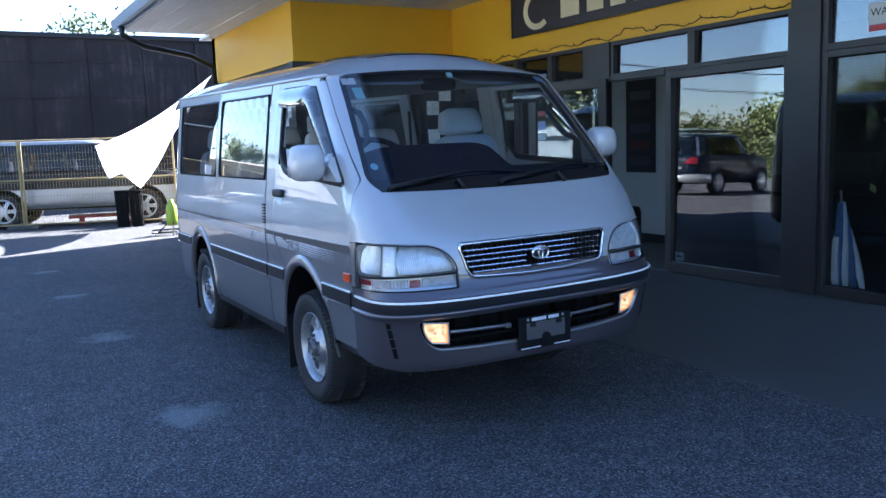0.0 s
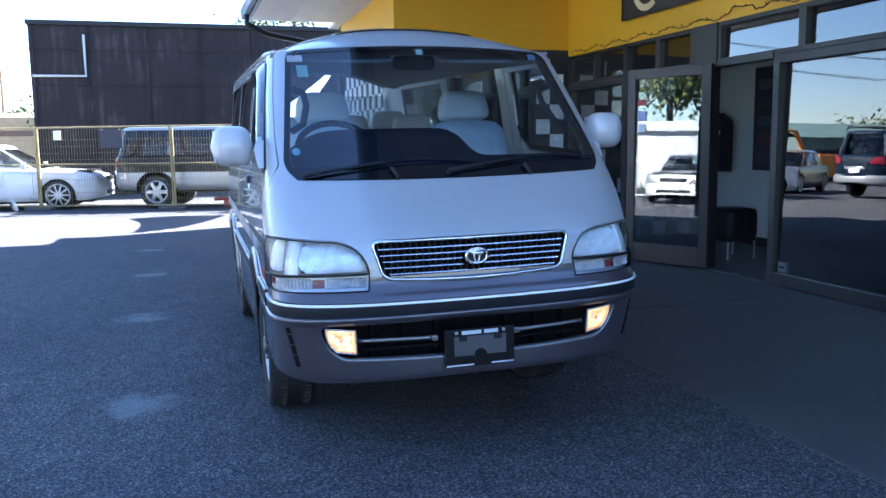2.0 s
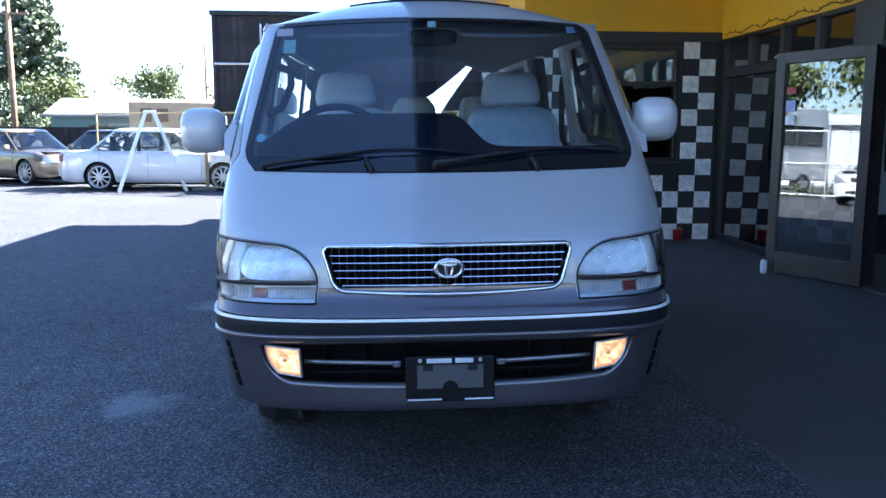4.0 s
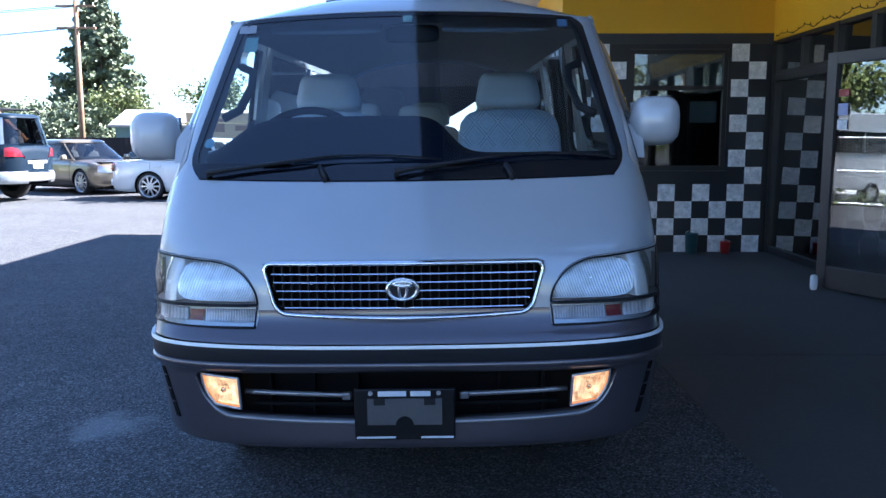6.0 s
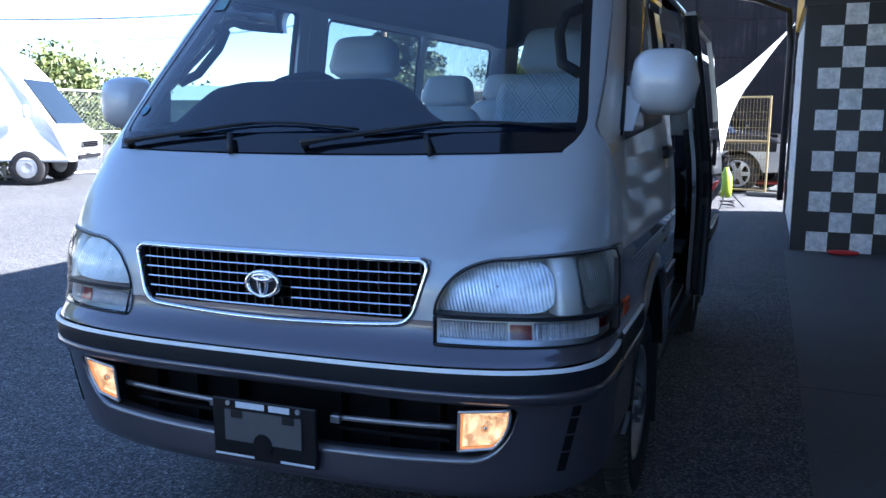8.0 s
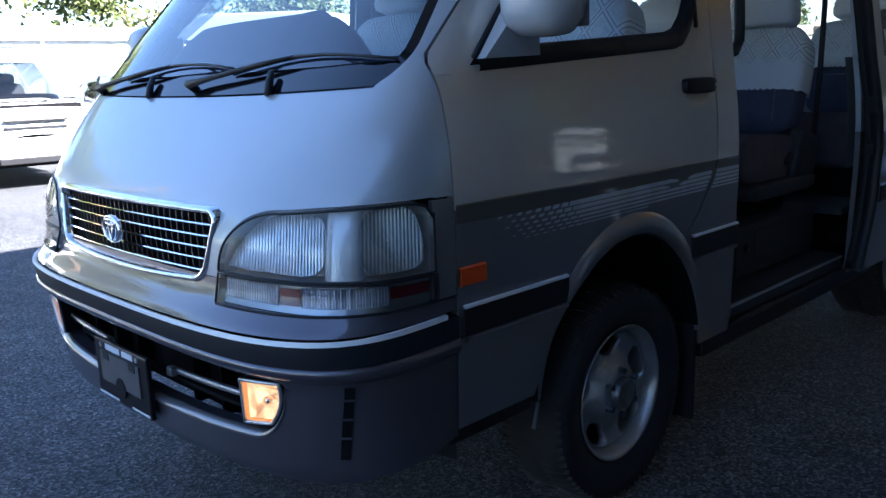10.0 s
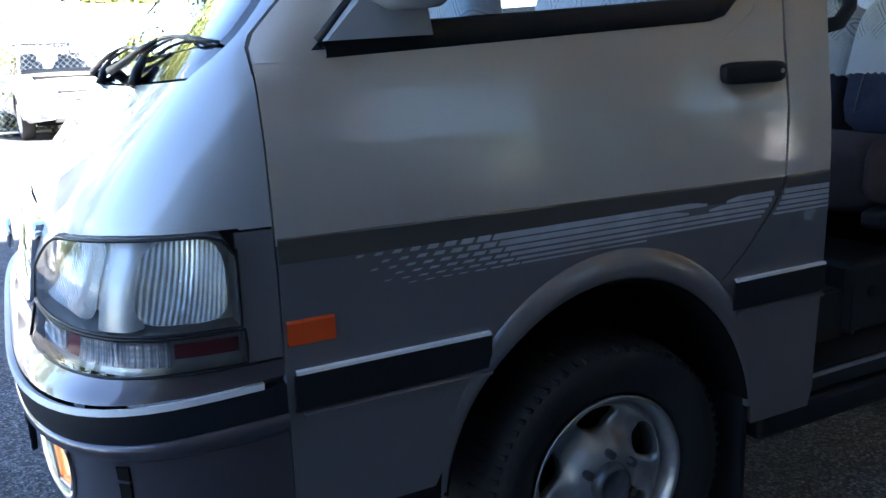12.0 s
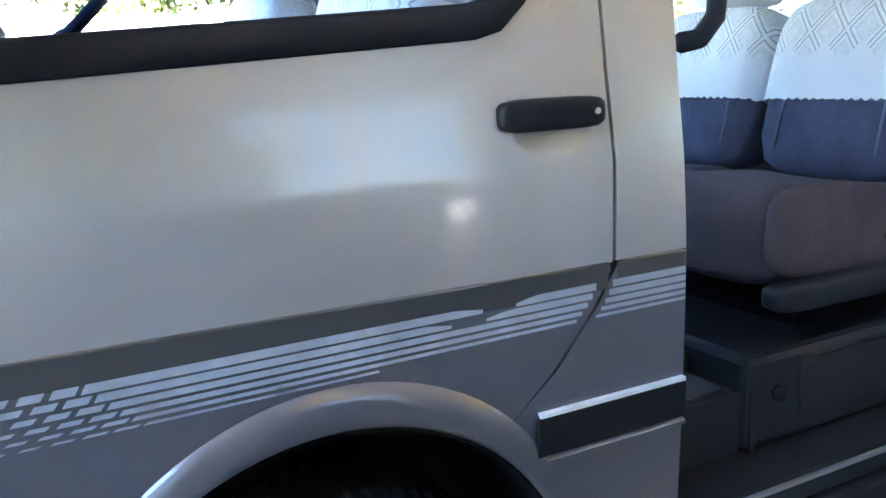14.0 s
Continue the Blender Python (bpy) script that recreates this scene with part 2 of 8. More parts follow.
CHECKWHITE = mat("white_mottled_tile", (0.8, 0.82, 0.85), 0.45, vary=0.38, scale=16, fine=34, bump=0.6)
SOFFIT = mat("white_soffit", (0.62, 0.62, 0.6), 0.7, vary=0.1)
GUTTER = mat("grey_gutter", (0.16, 0.2, 0.25), 0.5, vary=0.1)
SIGNBG = mat("dark_sign", (0.03, 0.027, 0.035), 0.45, vary=0.1)
SIGNFG = mat("cream_sign", (0.72, 0.66, 0.42), 0.5, vary=0.06)
def streaky_wall():
    """Black sheet wall with rain streaks, rubbed patches and dull gloss."""
    m, t, b = nodes_of("black_metal_wall")
    g = t.nodes.new("ShaderNodeNewGeometry")
    mp = t.nodes.new("ShaderNodeMapping")
    mp.inputs["Scale"].default_value = (5.0, 5.0, 0.35)
    t.links.new(g.outputs["Position"], mp.inputs[0])
    streak, patch = noise_node(t, 1.6, 5, 0.65, mp.outputs[0]), noise_node(t, 1.1, 6, 0.6)
    mul = t.nodes.new("ShaderNodeMath")
    mul.operation = "MULTIPLY"
    t.links.new(streak.outputs["Fac"], mul.inputs[0])
    t.links.new(patch.outputs["Fac"], mul.inputs[1])
    r = ramp(t, mul.outputs[0], [(0.14, (0.0085, 0.007, 0.0085)), (0.28, (0.015, 0.0115, 0.0135)), (0.42, (0.046, 0.038, 0.04))])
    t.links.new(r.outputs[0], b.inputs["Base Color"])
    b.inputs["Roughness"].default_value = 0.6
    b.inputs["Specular IOR Level"].default_value = 0.25
    return m


BLACKWALL = streaky_wall()
WALLPLASTER = mat("pale_plaster", (0.5, 0.52, 0.53), 0.8, vary=0.06, bump=0.03)
FLOORDARK = mat("shop_floor", (0.1, 0.1, 0.1), 0.4, vary=0.15)
DASH = mat("dash_vinyl", (0.006, 0.012, 0.028), 0.7, vary=0.15, bump=0.08, spec=0.12)
FABRIC = mat("blue_grey_plush", (0.075, 0.082, 0.125), 0.95, vary=0.3, scale=11, fine=150, bump=0.25, spec=0.2)
FABRICSIDE = mat("mauve_plush", (0.098, 0.08, 0.09), 0.95, vary=0.25, scale=9, fine=160, bump=0.2, spec=0.2)
PLASTIC = mat("grey_plastic", (0.015, 0.017, 0.022), 0.55, vary=0.15, bump=0.08)
TRIMGREY = mat("cabin_trim", (0.2, 0.2, 0.21), 0.8, vary=0.1, bump=0.05)
HEADLINER = mat("headliner", (0.26, 0.26, 0.27), 0.9, vary=0.08)
CARPET = mat("cabin_carpet", (0.03, 0.031, 0.036), 0.95, vary=0.3, scale=12, fine=120, bump=0.3)
MIRRORWHITE = paint("mirror_paint", (0.5, 0.505, 0.51), 0.0, 0.5)
POTRED = mat("red_pot", (0.4, 0.02, 0.02), 0.4)
POTTEAL = mat("teal_pot", (0.04, 0.12, 0.13), 0.5)
WOODPOLE = mat("weathered_pole", (0.22, 0.13, 0.075), 0.85, vary=0.3, scale=4, fine=40, bump=0.2)
FENCEMAT = mat("yellow_galvanised", (0.27, 0.21, 0.1), 0.6, 0.2, vary=0.2)
GALV = mat("galvanised", (0.42, 0.44, 0.45), 0.45, 0.6, vary=0.15)
TARP = mat("white_tarp", (0.75, 0.77, 0.8), 0.7, vary=0.06)
CARWHITE = paint("white_car_paint", (0.6, 0.62, 0.63), 0.0, 0.35)
CARDARK = paint("dark_green_car_paint", (0.006, 0.014, 0.026), 0.0, 0.45, coat=1.22, spec=0.08)
CARSILVER = paint("silver_car_paint", (0.42, 0.44, 0.45), 0.5, 0.3)
CARBRONZE = paint("bronze_car_paint", (0.24, 0.19, 0.13), 0.5, 0.3)
CARCLEAR = glass("car_window_glass", (0.46, 0.52, 0.54), 1.5, boost=1.8, film=True)
CARSMOKE = glass("smoked_car_glass", (0.2, 0.22, 0.25), 1.5, boost=1.4, film=True)
CARGLASS = mat("dark_car_glass", (0.006, 0.008, 0.01), 0.05, vary=0.1, rvary=0.02, spec=0.35)
GREENSHED = mat("green_shed", (0.1, 0.16, 0.145), 0.6)
TRAILER = mat("tan_trailer", (0.42, 0.3, 0.17), 0.6, vary=0.15)
HOUSEROOF = mat("grey_roof", (0.3, 0.29, 0.28), 0.8)
ALUM = mat("aluminium", (0.72, 0.74, 0.76), 0.35, 0.7, vary=0.08)
ORANGE = mat("orange_machine", (0.5, 0.17, 0.03), 0.5)
BARK = mat("bark", (0.12, 0.085, 0.06), 0.9, vary=0.35, scale=6, bump=0.3)


def leaf_mat(name, a, b_):
    m, t, b = nodes_of(name)
    g = t.nodes.new("ShaderNodeNewGeometry")
    r = ramp(t, g.outputs["Random Per Island"], [(0.0, a), (1.0, b_)])
    t.links.new(r.outputs[0], b.inputs["Base Color"])
    b.inputs["Roughness"].default_value = 0.6
    b.inputs["Subsurface Weight"].default_value = 0.0
    return m


LEAF = leaf_mat("broad_leaves", (0.05, 0.075, 0.018), (0.13, 0.15, 0.04))
NEEDLE = leaf_mat("conifer_needles", (0.06, 0.085, 0.05), (0.14, 0.165, 0.085))
SHRUB = leaf_mat("shrub_leaves", (0.04, 0.06, 0.02), (0.10, 0.12, 0.04))


# ---- mesh helpers ----
def thicken(bm, t):
    """Give an open sheet an inner skin and a crisp rim."""
    bm.normal_update()
    verts, faces, rim = list(bm.verts), list(bm.faces), [e for e in bm.edges if e.is_boundary]
    inner = {v: bm.verts.new(v.co - v.normal * t) for v in verts}
    for f in faces:
        bm.faces.new([inner[v] for v in reversed(f.verts)])
    for e in rim:
        for l in e.link_faces[0].loops:
            if l.edge == e:
                a, b = l.vert, l.link_loop_next.vert
        bm.faces.new((b, a, inner[a], inner[b]))
        e.smooth = False
        bm.edges.get((inner[a], inner[b])).smooth = False


def part(name, bm, material, parent=None, label="", smooth=False, thick=0.0, bevel=0.0):
    if thick:
        thicken(bm, thick)
    if smooth and thick:
        for e in bm.edges:
            if len(e.link_faces) == 2 and e.calc_face_angle(0) > 0.68:
                e.smooth = False
    me = bpy.data.meshes.new(name)
    bm.to_mesh(me)
    bm.free()
    if smooth:
        me.polygons.foreach_set("use_smooth", [True] * len(me.polygons))
    me.materials.append(material)
    ob = new(name, me)
    ob.parent = parent
    if bevel:
        bv = ob.modifiers.new("bevel", "BEVEL")
        bv.width, bv.segments, bv.limit_method = bevel, 2, "ANGLE"
    if label:
        ob["label"] = label
    return ob


def thing(name, label, category, at=(0, 0, 0), rz=0.0, group="", kind=""):
    e = new(name)
    e.matrix_world = pose(*at, 0, 0, rz)
    return tagged(e, label, category, group, kind)


def box(bm, x0, x1, y0, y1, z0, z1):
    v = [bm.verts.new((x, y, z)) for z in (z0, z1) for x, y in ((x0, y0), (x1, y0), (x1, y1), (x0, y1))]
    for f in ((3, 2, 1, 0), (4, 5, 6, 7), (0, 1, 5, 4), (1, 2, 6, 5), (2, 3, 7, 6), (3, 0, 4, 7)):
        bm.faces.new([v[i] for i in f])
    return v


def boxes(*b):
    bm = bmesh.new()
    for q in b:
        box(bm, *q)
    return bm


def cyl(bm, a, b, r0, r1=None, seg=12, caps=True):
    a, b = Vector(a), Vector(b)
    r1 = r0 if r1 is None else r1
    d = (b - a).normalized()
    u = d.orthogonal().normalized()
    w = d.cross(u)
    rings = []
    for p, r in ((a, r0), (b, r1)):
        rings.append([bm.verts.new(p + r * (math.cos(k) * u + math.sin(k) * w)) for k in (2 * math.pi * i / seg for i in range(seg))])
    for i in range(seg):
        j = (i + 1) % seg
        bm.faces.new((rings[0][i], rings[0][j], rings[1][j], rings[1][i]))
    if caps:
        bm.faces.new(rings[0][::-1])
        bm.faces.new(rings[1])


def tube(bm, pts, r, seg=8):
    """A bent pipe through points; r a number or one for each point."""
    pts = [Vector(p) for p in pts]
    rs = r if isinstance(r, (list, tuple)) else [r] * len(pts)
    rings, u = [], None
    for i, p in enumerate(pts):
        d = (pts[min(i + 1, len(pts) - 1)] - pts[max(i - 1, 0)]).normalized()
        u = d.orthogonal().normalized() if u is None else (u - u.dot(d) * d).normalized()
        w = d.cross(u)
        rings.append([bm.verts.new(p + rs[i] * (math.cos(k) * u + math.sin(k) * w)) for k in (2 * math.pi * n / seg for n in range(seg))])
    for a, b in zip(rings, rings[1:]):
        for i in range(seg):
            j = (i + 1) % seg
            bm.faces.new((a[i], a[j], b[j], b[i]))
    bm.faces.new(rings[0][::-1])
    bm.faces.new(rings[-1])


def sheet(rows, flip=False, bm=None, wrap=False):
    """A grid of points, rows of equal length."""
    bm = bm or bmesh.new()
    vs = [[bm.verts.new(p) for p in row] for row in rows]
    for a, b in zip(vs, vs[1:]):
        n = len(a)
        for j in range(n if wrap else n - 1):
            k = (j + 1) % n
            q = (a[j], b[j], b[k], a[k])
            bm.faces.new(q[::-1] if flip else q)
    return bm


def lathe(profile, seg=40):
    """Turn (along, radius) pairs about the x axis."""
    return sheet([[(a, r * math.cos(k), r * math.sin(k)) for k in (2 * math.pi * i / seg for i in range(seg))] for a, r in profile], wrap=True)


def turned(profile, seg=32):
    """Turn (height, radius) pairs about the upright axis."""
    return sheet([[(r * math.cos(k), r * math.sin(k), z) for k in (2 * math.pi * i / seg for i in range(seg))] for z, r in profile], wrap=True)


def lerp(a, b, t):
    return a + (b - a) * t


def span(a, b, n):
    return [lerp(a, b, i / (n - 1)) for i in range(n)]


def pillow(size, p=4.0, nu=28, nv=14):
    """A rounded block: a superellipsoid of the given full size."""
    rows = []
    for i in range(nv + 1):
        v = -math.pi / 2 + math.pi * i / nv
        row = []
        for k in range(nu):
            u = 2 * math.pi * k / nu
            d = Vector((math.cos(v) * math.cos(u), math.cos(v) * math.sin(u), math.sin(v)))
            e = (abs(d.x) ** p + abs(d.y) ** p + abs(d.z) ** p) ** (-1 / p)
            row.append((d.x * e * size[0] / 2, d.y * e * size[1] / 2, d.z * e * size[2] / 2))
        rows.append(row)
    return sheet(rows, wrap=True)


# ---- ground ----
def ground_sheet():
    xs = [-900, -200, -60, -30, -15, -8, -4, 0, 4, 8, 15, 30, 60, 200, 900]
    return sheet([[(x, y, 0) for y in xs] for x in xs])


tagged(part("ground", ground_sheet(), ASPHALT), "worn grey asphalt lot with pale chalky spots", "ground", kind="structure")
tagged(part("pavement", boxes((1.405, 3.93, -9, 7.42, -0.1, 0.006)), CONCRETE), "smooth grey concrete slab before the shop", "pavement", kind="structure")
tagged(part("slab_joint", boxes((1.405, 3.93, 2.55, 2.56, 0.004, 0.0072)), BLACKTRIM), "thin dark joint across the concrete slab", "trim", kind="structure")

# ---- shop building ----
XS, YC = 3.93, 7.42          # shop front, chequered wing wall
ROOF_Z, EAVE_X, NEAR = 3.36, -0.12, -1.2


def wall(name, b, material, label):
    return tagged(part(name, boxes(*b), material), label, "wall", kind="structure")


wall("wall_fascia", [(XS, XS + 0.2, 1.4, YC, 2.49, ROOF_Z)], YELLOW, "bright yellow painted fascia above the shop front")
wall("wall_fascia_front", [(1.46, XS + 0.2, YC, YC + 0.2, 2.58, ROOF_Z)], YELLOW, "bright yellow painted fascia of the wing")
wall("wall_wing_side", [(1.46, 1.66, YC + 0.2, 11.5, 2.58, ROOF_Z)], YELLOW, "bright yellow painted side of the wing")
wall("wall_parapet", [(XS, XS + 0.2, -9, 11.5, ROOF_Z + 0.04, 4.2), (XS + 0.2, 14, 11.3, 11.5, ROOF_Z + 0.04, 4.2)], DARKWALL, "dark grey parapet of the shop")
wall("wall_band", [(1.44, XS, YC - 0.01, YC + 0.19, 2.46, 2.58)], DARKWALL, "dark grey band above the chequered wall")
wall("wall_wing_back", [(1.46, 14, 11.3, 11.5, 0, ROOF_Z), (13.8, 14, -9, 11.3, 0, ROOF_Z), (XS, 13.8, -9, -8.8, 0, ROOF_Z)], DARKWALL, "plain dark outer walls of the shop")
wall("wall_wing_lower", [(1.50, 1.66, YC + 0.2, 11.3, 0, 2.58)], CHECKBLACK, "black lower side wall of the wing")
# window opening of the wing: x 2.27..3.42, z 0.98..2.40
WX0, WX1, WZ0, WZ1 = 2.27, 3.42, 0.98, 2.40
def holed_wall(x0, x1, z0, z1, y0, y1, hole):
    """An upright slab with one rectangular opening through it."""
    rect = lambda a, b, c, d, y: [(a, y, c), (b, y, c), (b, y, d), (a, y, d)]
    loops = [rect(x0, x1, z0, z1, y0), rect(*hole, y0), rect(*hole, y1), rect(x0, x1, z0, z1, y1), rect(x0, x1, z0, z1, y0)]
    bm = sheet(loops, wrap=True)
    bmesh.ops.remove_doubles(bm, verts=bm.verts, dist=1e-5)
    bmesh.ops.recalc_face_normals(bm, faces=bm.faces)
    return bm


tagged(part("wall_check", holed_wall(1.46, XS, 0, 2.46, YC, YC + 0.18, (WX0, WX1, WZ0, WZ1)), CHECKBLACK), "black wing wall with white chequer tiles", "wall", kind="structure")
tagged(part("ceiling", boxes((XS + 0.205, 13.8, -8.8, 11.295, 2.95, 3.05)), WALLPLASTER), "pale ceiling inside the shop", "ceiling", kind="structure")
tagged(part("floor", boxes((XS, 13.8, -8.8, 11.3, -0.1, 0.012)), FLOORDARK), "dark shop floor", "floor", kind="structure")


def eave_x(y):
    return lerp(EAVE_X, EAVE_X + 0.22, (10.9 - y) / (10.9 - NEAR))


def soffit():
    bm = sheet([[(eave_x(y), y, z) for z in (ROOF_Z, ROOF_Z + 0.04)] + [(XS + 0.2, y, z) for z in (ROOF_Z + 0.04, ROOF_Z)] for y in (NEAR, 10.9)], wrap=True)
    bm2 = boxes((XS + 0.2, 14.2, -9, 11.7, ROOF_Z, ROOF_Z + 0.04), (1.3, XS + 0.2, 10.9, 11.7, ROOF_Z, ROOF_Z + 0.04))
    me = bpy.data.meshes.new('tmp')
    bm2.to_mesh(me)
    bm.from_mesh(me)
    bm2.free()
    for i in range(12):
        x = EAVE_X + 0.2 + 0.16 + i * 0.3
        box(bm, x, x + 0.012, NEAR, 10.88, ROOF_Z - 0.006, ROOF_Z)
    return bm


roof = thing("roof", "overhanging roof with white boarded soffit and gutter", "roof", kind="structure")
part("soffit", soffit(), SOFFIT, roof, "white boarded soffit")
part("roof_deck", sheet([[(eave_x(y) - 0.1, y, ROOF_Z + 0.12) for y in (NEAR, 11)], [(4.0, y, 4.25) for y in (NEAR, 11)]], flip=True), HOUSEROOF, roof, thick=0.06)
part("main_roof", boxes((XS, 14.2, -9, 11.6, 4.2, 4.3)), HOUSEROOF, roof)
part("fascia_board", sheet([[(eave_x(y) + a, y, z) for a, z in ((-0.03, ROOF_Z - 0.02), (0, ROOF_Z - 0.02), (0, ROOF_Z + 0.18), (-0.03, ROOF_Z + 0.18))] for y in (NEAR, 10.93)], wrap=True), GUTTER, roof)


def gutter():
    bm = bmesh.new()
    prof = [(-0.03, 0.14), (-0.035, 0.03), (-0.07, 0.005), (-0.12, 0.02), (-0.14, 0.15), (-0.13, 0.15), (-0.11, 0.035), (-0.07, 0.02)]
    return sheet([[(eave_x(y) + a, y, ROOF_Z + b) for a, b in prof] for y in (NEAR, 10.95)], bm=bm, wrap=True)


part("gutter", gutter(), GUTTER, roof)
bm = bmesh.new()
tube(bm, [(EAVE_X - 0.08, 10.3, ROOF_Z), (EAVE_X - 0.08, 10.3, ROOF_Z - 0.14), (EAVE_X + 0.25, 10.4, ROOF_Z - 0.28), (0.9, 10.8, ROOF_Z - 0.36), (1.35, 11.1, ROOF_Z - 0.5), (1.4, 11.15, 2.4), (1.4, 11.15, 0.2)], 0.045)
part("downpipe", bm, BLACKTRIM, roof, "black bent downpipe", smooth=True)


def pane(name, y0, y1, z0, z1, parent, x=XS + 0.06, material=None):
    bm = boxes((x - 0.004, x + 0.004, y0, y1, z0, z1))
    for v in bm.verts:
        v.co.x += 0.017 * (v.co.z - (z0 + z1) / 2)         # the glazing leans back a little
    p = part(name, bm, material or SHOPGLASS, parent)
    p.visible_shadow = False
    return p


def frame_yz(y0, y1, z0, z1, w, x0, x1, wb=None):
    wb = wb or w
    return boxes((x0, x1, y0, y0 + w, z0, z1), (x0, x1, y1 - w, y1, z0, z1), (x0, x1, y0 + w, y1 - w, z0, z0 + wb), (x0, x1, y0 + w, y1 - w, z1 - w, z1))


def shop_window(n, y0, y1, z0, z1, w=0.06, wb=None, glazing=None, label="dark framed shop window reflecting the sunny lot"):
    e = thing("window_%d" % n, label, "window", kind="structure")
    part("window_frame", frame_yz(y0, y1, z0, z1, w, XS, XS + 0.12, wb), FRAME, e, bevel=0.004)
    pane("pane", y0 + w, y1 - w, z0 + (wb or w), z1 - w, e, material=glazing)
    return e


shop_window(1, 5.83, 7.36, 0.0, 2.09, 0.07, 0.09)
n = 2
for y0, y1 in ((1.62, 2.79), (2.79, 3.98), (4.42, 5.1), (5.1, 5.83), (5.83, 6.6), (6.6, 7.36)):
    shop_window(n, y0, y1, 2.08 if y0 > 1.7 and y0 < 2.0 else 2.09, 2.49, 0.045, label="narrow transom window under the yellow fascia")
    n += 1
shop_window(n, 1.62, 3.14, 0.0, 2.09, 0.08, 0.12, label="large fixed shop pane with a small white notice")
shop_window(n + 1, -1.6, 1.33, 0.0, 2.09, 0.06, 0.1, SHOPCLEAR, "clear shop window with folded parasols behind it")
shop_window(n + 2, -1.6, 1.33, 2.09, ROOF_Z, 0.06)
shop_window(n + 3, -5.2, -1.6, 0.0, ROOF_Z, 0.07)
shop_window(n + 4, -8.8, -5.2, 0.0, ROOF_Z, 0.07)
shop_window(n + 5, 4.2, 5.76, 0.0, 2.09, 0.06, 0.1)
wall("wall_pillar", [(XS - 0.02, XS + 0.2, 1.33, 1.62, 0, 2.6)], FRAME, "dark brown shop-front pillar")
wall("wall_post", [(XS - 0.015, XS + 0.16, 3.98, 4.42, 2.06, 2.49), (XS - 0.01, XS + 0.14, 4.12, 4.2, 0, 2.09), (XS - 0.01, XS + 0.14, 5.76, 5.83, 0, 2.49), (XS - 0.01, XS + 0.14, 3.14, 4.12, 2.06, 2.12), (XS, XS + 0.14, 7.36, 7.42, 0, 2.49)],
     FRAME, "dark brown door posts and head")


# open door leaf, folded back towards the chequered wall
def door_leaf():
    e = thing("door_1", "open glazed door in a dark frame with stickers", "door", (XS - 0.02, 4.0, 0.03), 25.0)
    e["kind"] = "structure"
    x0, x1 = -0.05, 0.0
    part("door_frame", frame_yz(0.0, 1.0, 0.0, 2.06, 0.1, x0, x1, 0.2), FRAME, e, bevel=0.004)
    bm = boxes((-0.03, -0.022, 0.1, 0.9, 0.2, 1.96))
    for v in bm.verts:
        v.co.x += 0.017 * (v.co.z - 1.08)
    p = part("pane", bm, SHOPGLASS, e)
    p.visible_shadow = False
    part("push_bar", boxes((0.03, 0.06, 0.04, 0.96, 1.0, 1.06), (0.0, 0.03, 0.06, 0.1, 1.0, 1.06), (0.0, 0.03, 0.9, 0.94, 1.0, 1.06)), FRAME, e)
    part("sticker", boxes((-0.034, -0.031, 0.78, 0.88, 1.68, 1.74)), POTRED, e, "small red sticker")
    part("sticker", boxes((-0.034, -0.031, 0.78, 0.88, 1.52, 1.62)), mat("sticker_blue", (0.3, 0.36, 0.6), 0.4), e, "small blue and white sticker")
    part("sticker", boxes((-0.034, -0.031, 0.78, 0.88, 1.4, 1.48)), CHECKWHITE, e, "small white sticker")
    return e


door_leaf()

from functools import lru_cache

# ---- the van: one surface in plan curves and heights, cut into panels ----
FZ = [0.33, 0.352, 0.368, 0.384, 0.40, 0.43, 0.465, 0.595, 0.62, 0.64, 0.66, 0.70, 0.716, 0.73, 0.75, 0.77, 0.785, 0.80, 0.85, 0.90, 0.96, 1.00, 1.10, 1.20, 1.40, 1.60, 1.78, 1.84]
FY = [0.08, 0.05, 0.006, -0.009, -0.011, -0.010, -0.008, -0.006, -0.012, -0.026, -0.033, -0.038, -0.037, -0.028, -0.010, 0.004, 0.011, 0.014, 0.017, 0.022, 0.045, 0.075, 0.16, 0.25, 0.42, 0.60, 0.765, 0.825]
WZ = [0.30, 0.36, 0.42, 0.55, 0.70, 0.90, 1.00, 1.10, 1.25, 1.40, 1.60, 1.80, 1.86]
WX = [0.80, 0.822, 0.834, 0.836, 0.842, 0.845, 0.842, 0.835, 0.815, 0.798, 0.77, 0.735, 0.70]
CORNER, TAIL = 0.38, 4.46


_NZ = np.linspace(0.2, 2.0, 901)
_NY = np.interp(_NZ, FZ, FY)
_K = np.exp(-0.5 * (np.arange(-20, 21) * 0.002 / 0.009) ** 2)
_NS = np.convolve(np.pad(_NY, 20, mode="edge"), _K / _K.sum(), mode="valid")


def nose(z):
    return float(np.interp(z, _NZ, _NS))


def power(z):
    """How square the plan is: rounder at the bumper, flatter across the windscreen."""
    return 4.0 + 2.5 * min(1.0, max(0.0, (z - 0.98) / 0.22)) - 1.1 * min(1.0, max(0.0, (0.6 - z) / 0.2))


def half_width(z):
    return float(np.interp(z, WZ, WX))


def front_pt(x, z, out=0.0):
    w = half_width(z)
    r = min(abs(x) / w, 0.9999)
    return Vector((x, nose(z) + CORNER * (1 - (1 - r ** power(z)) ** (1 / power(z))) - out, z))


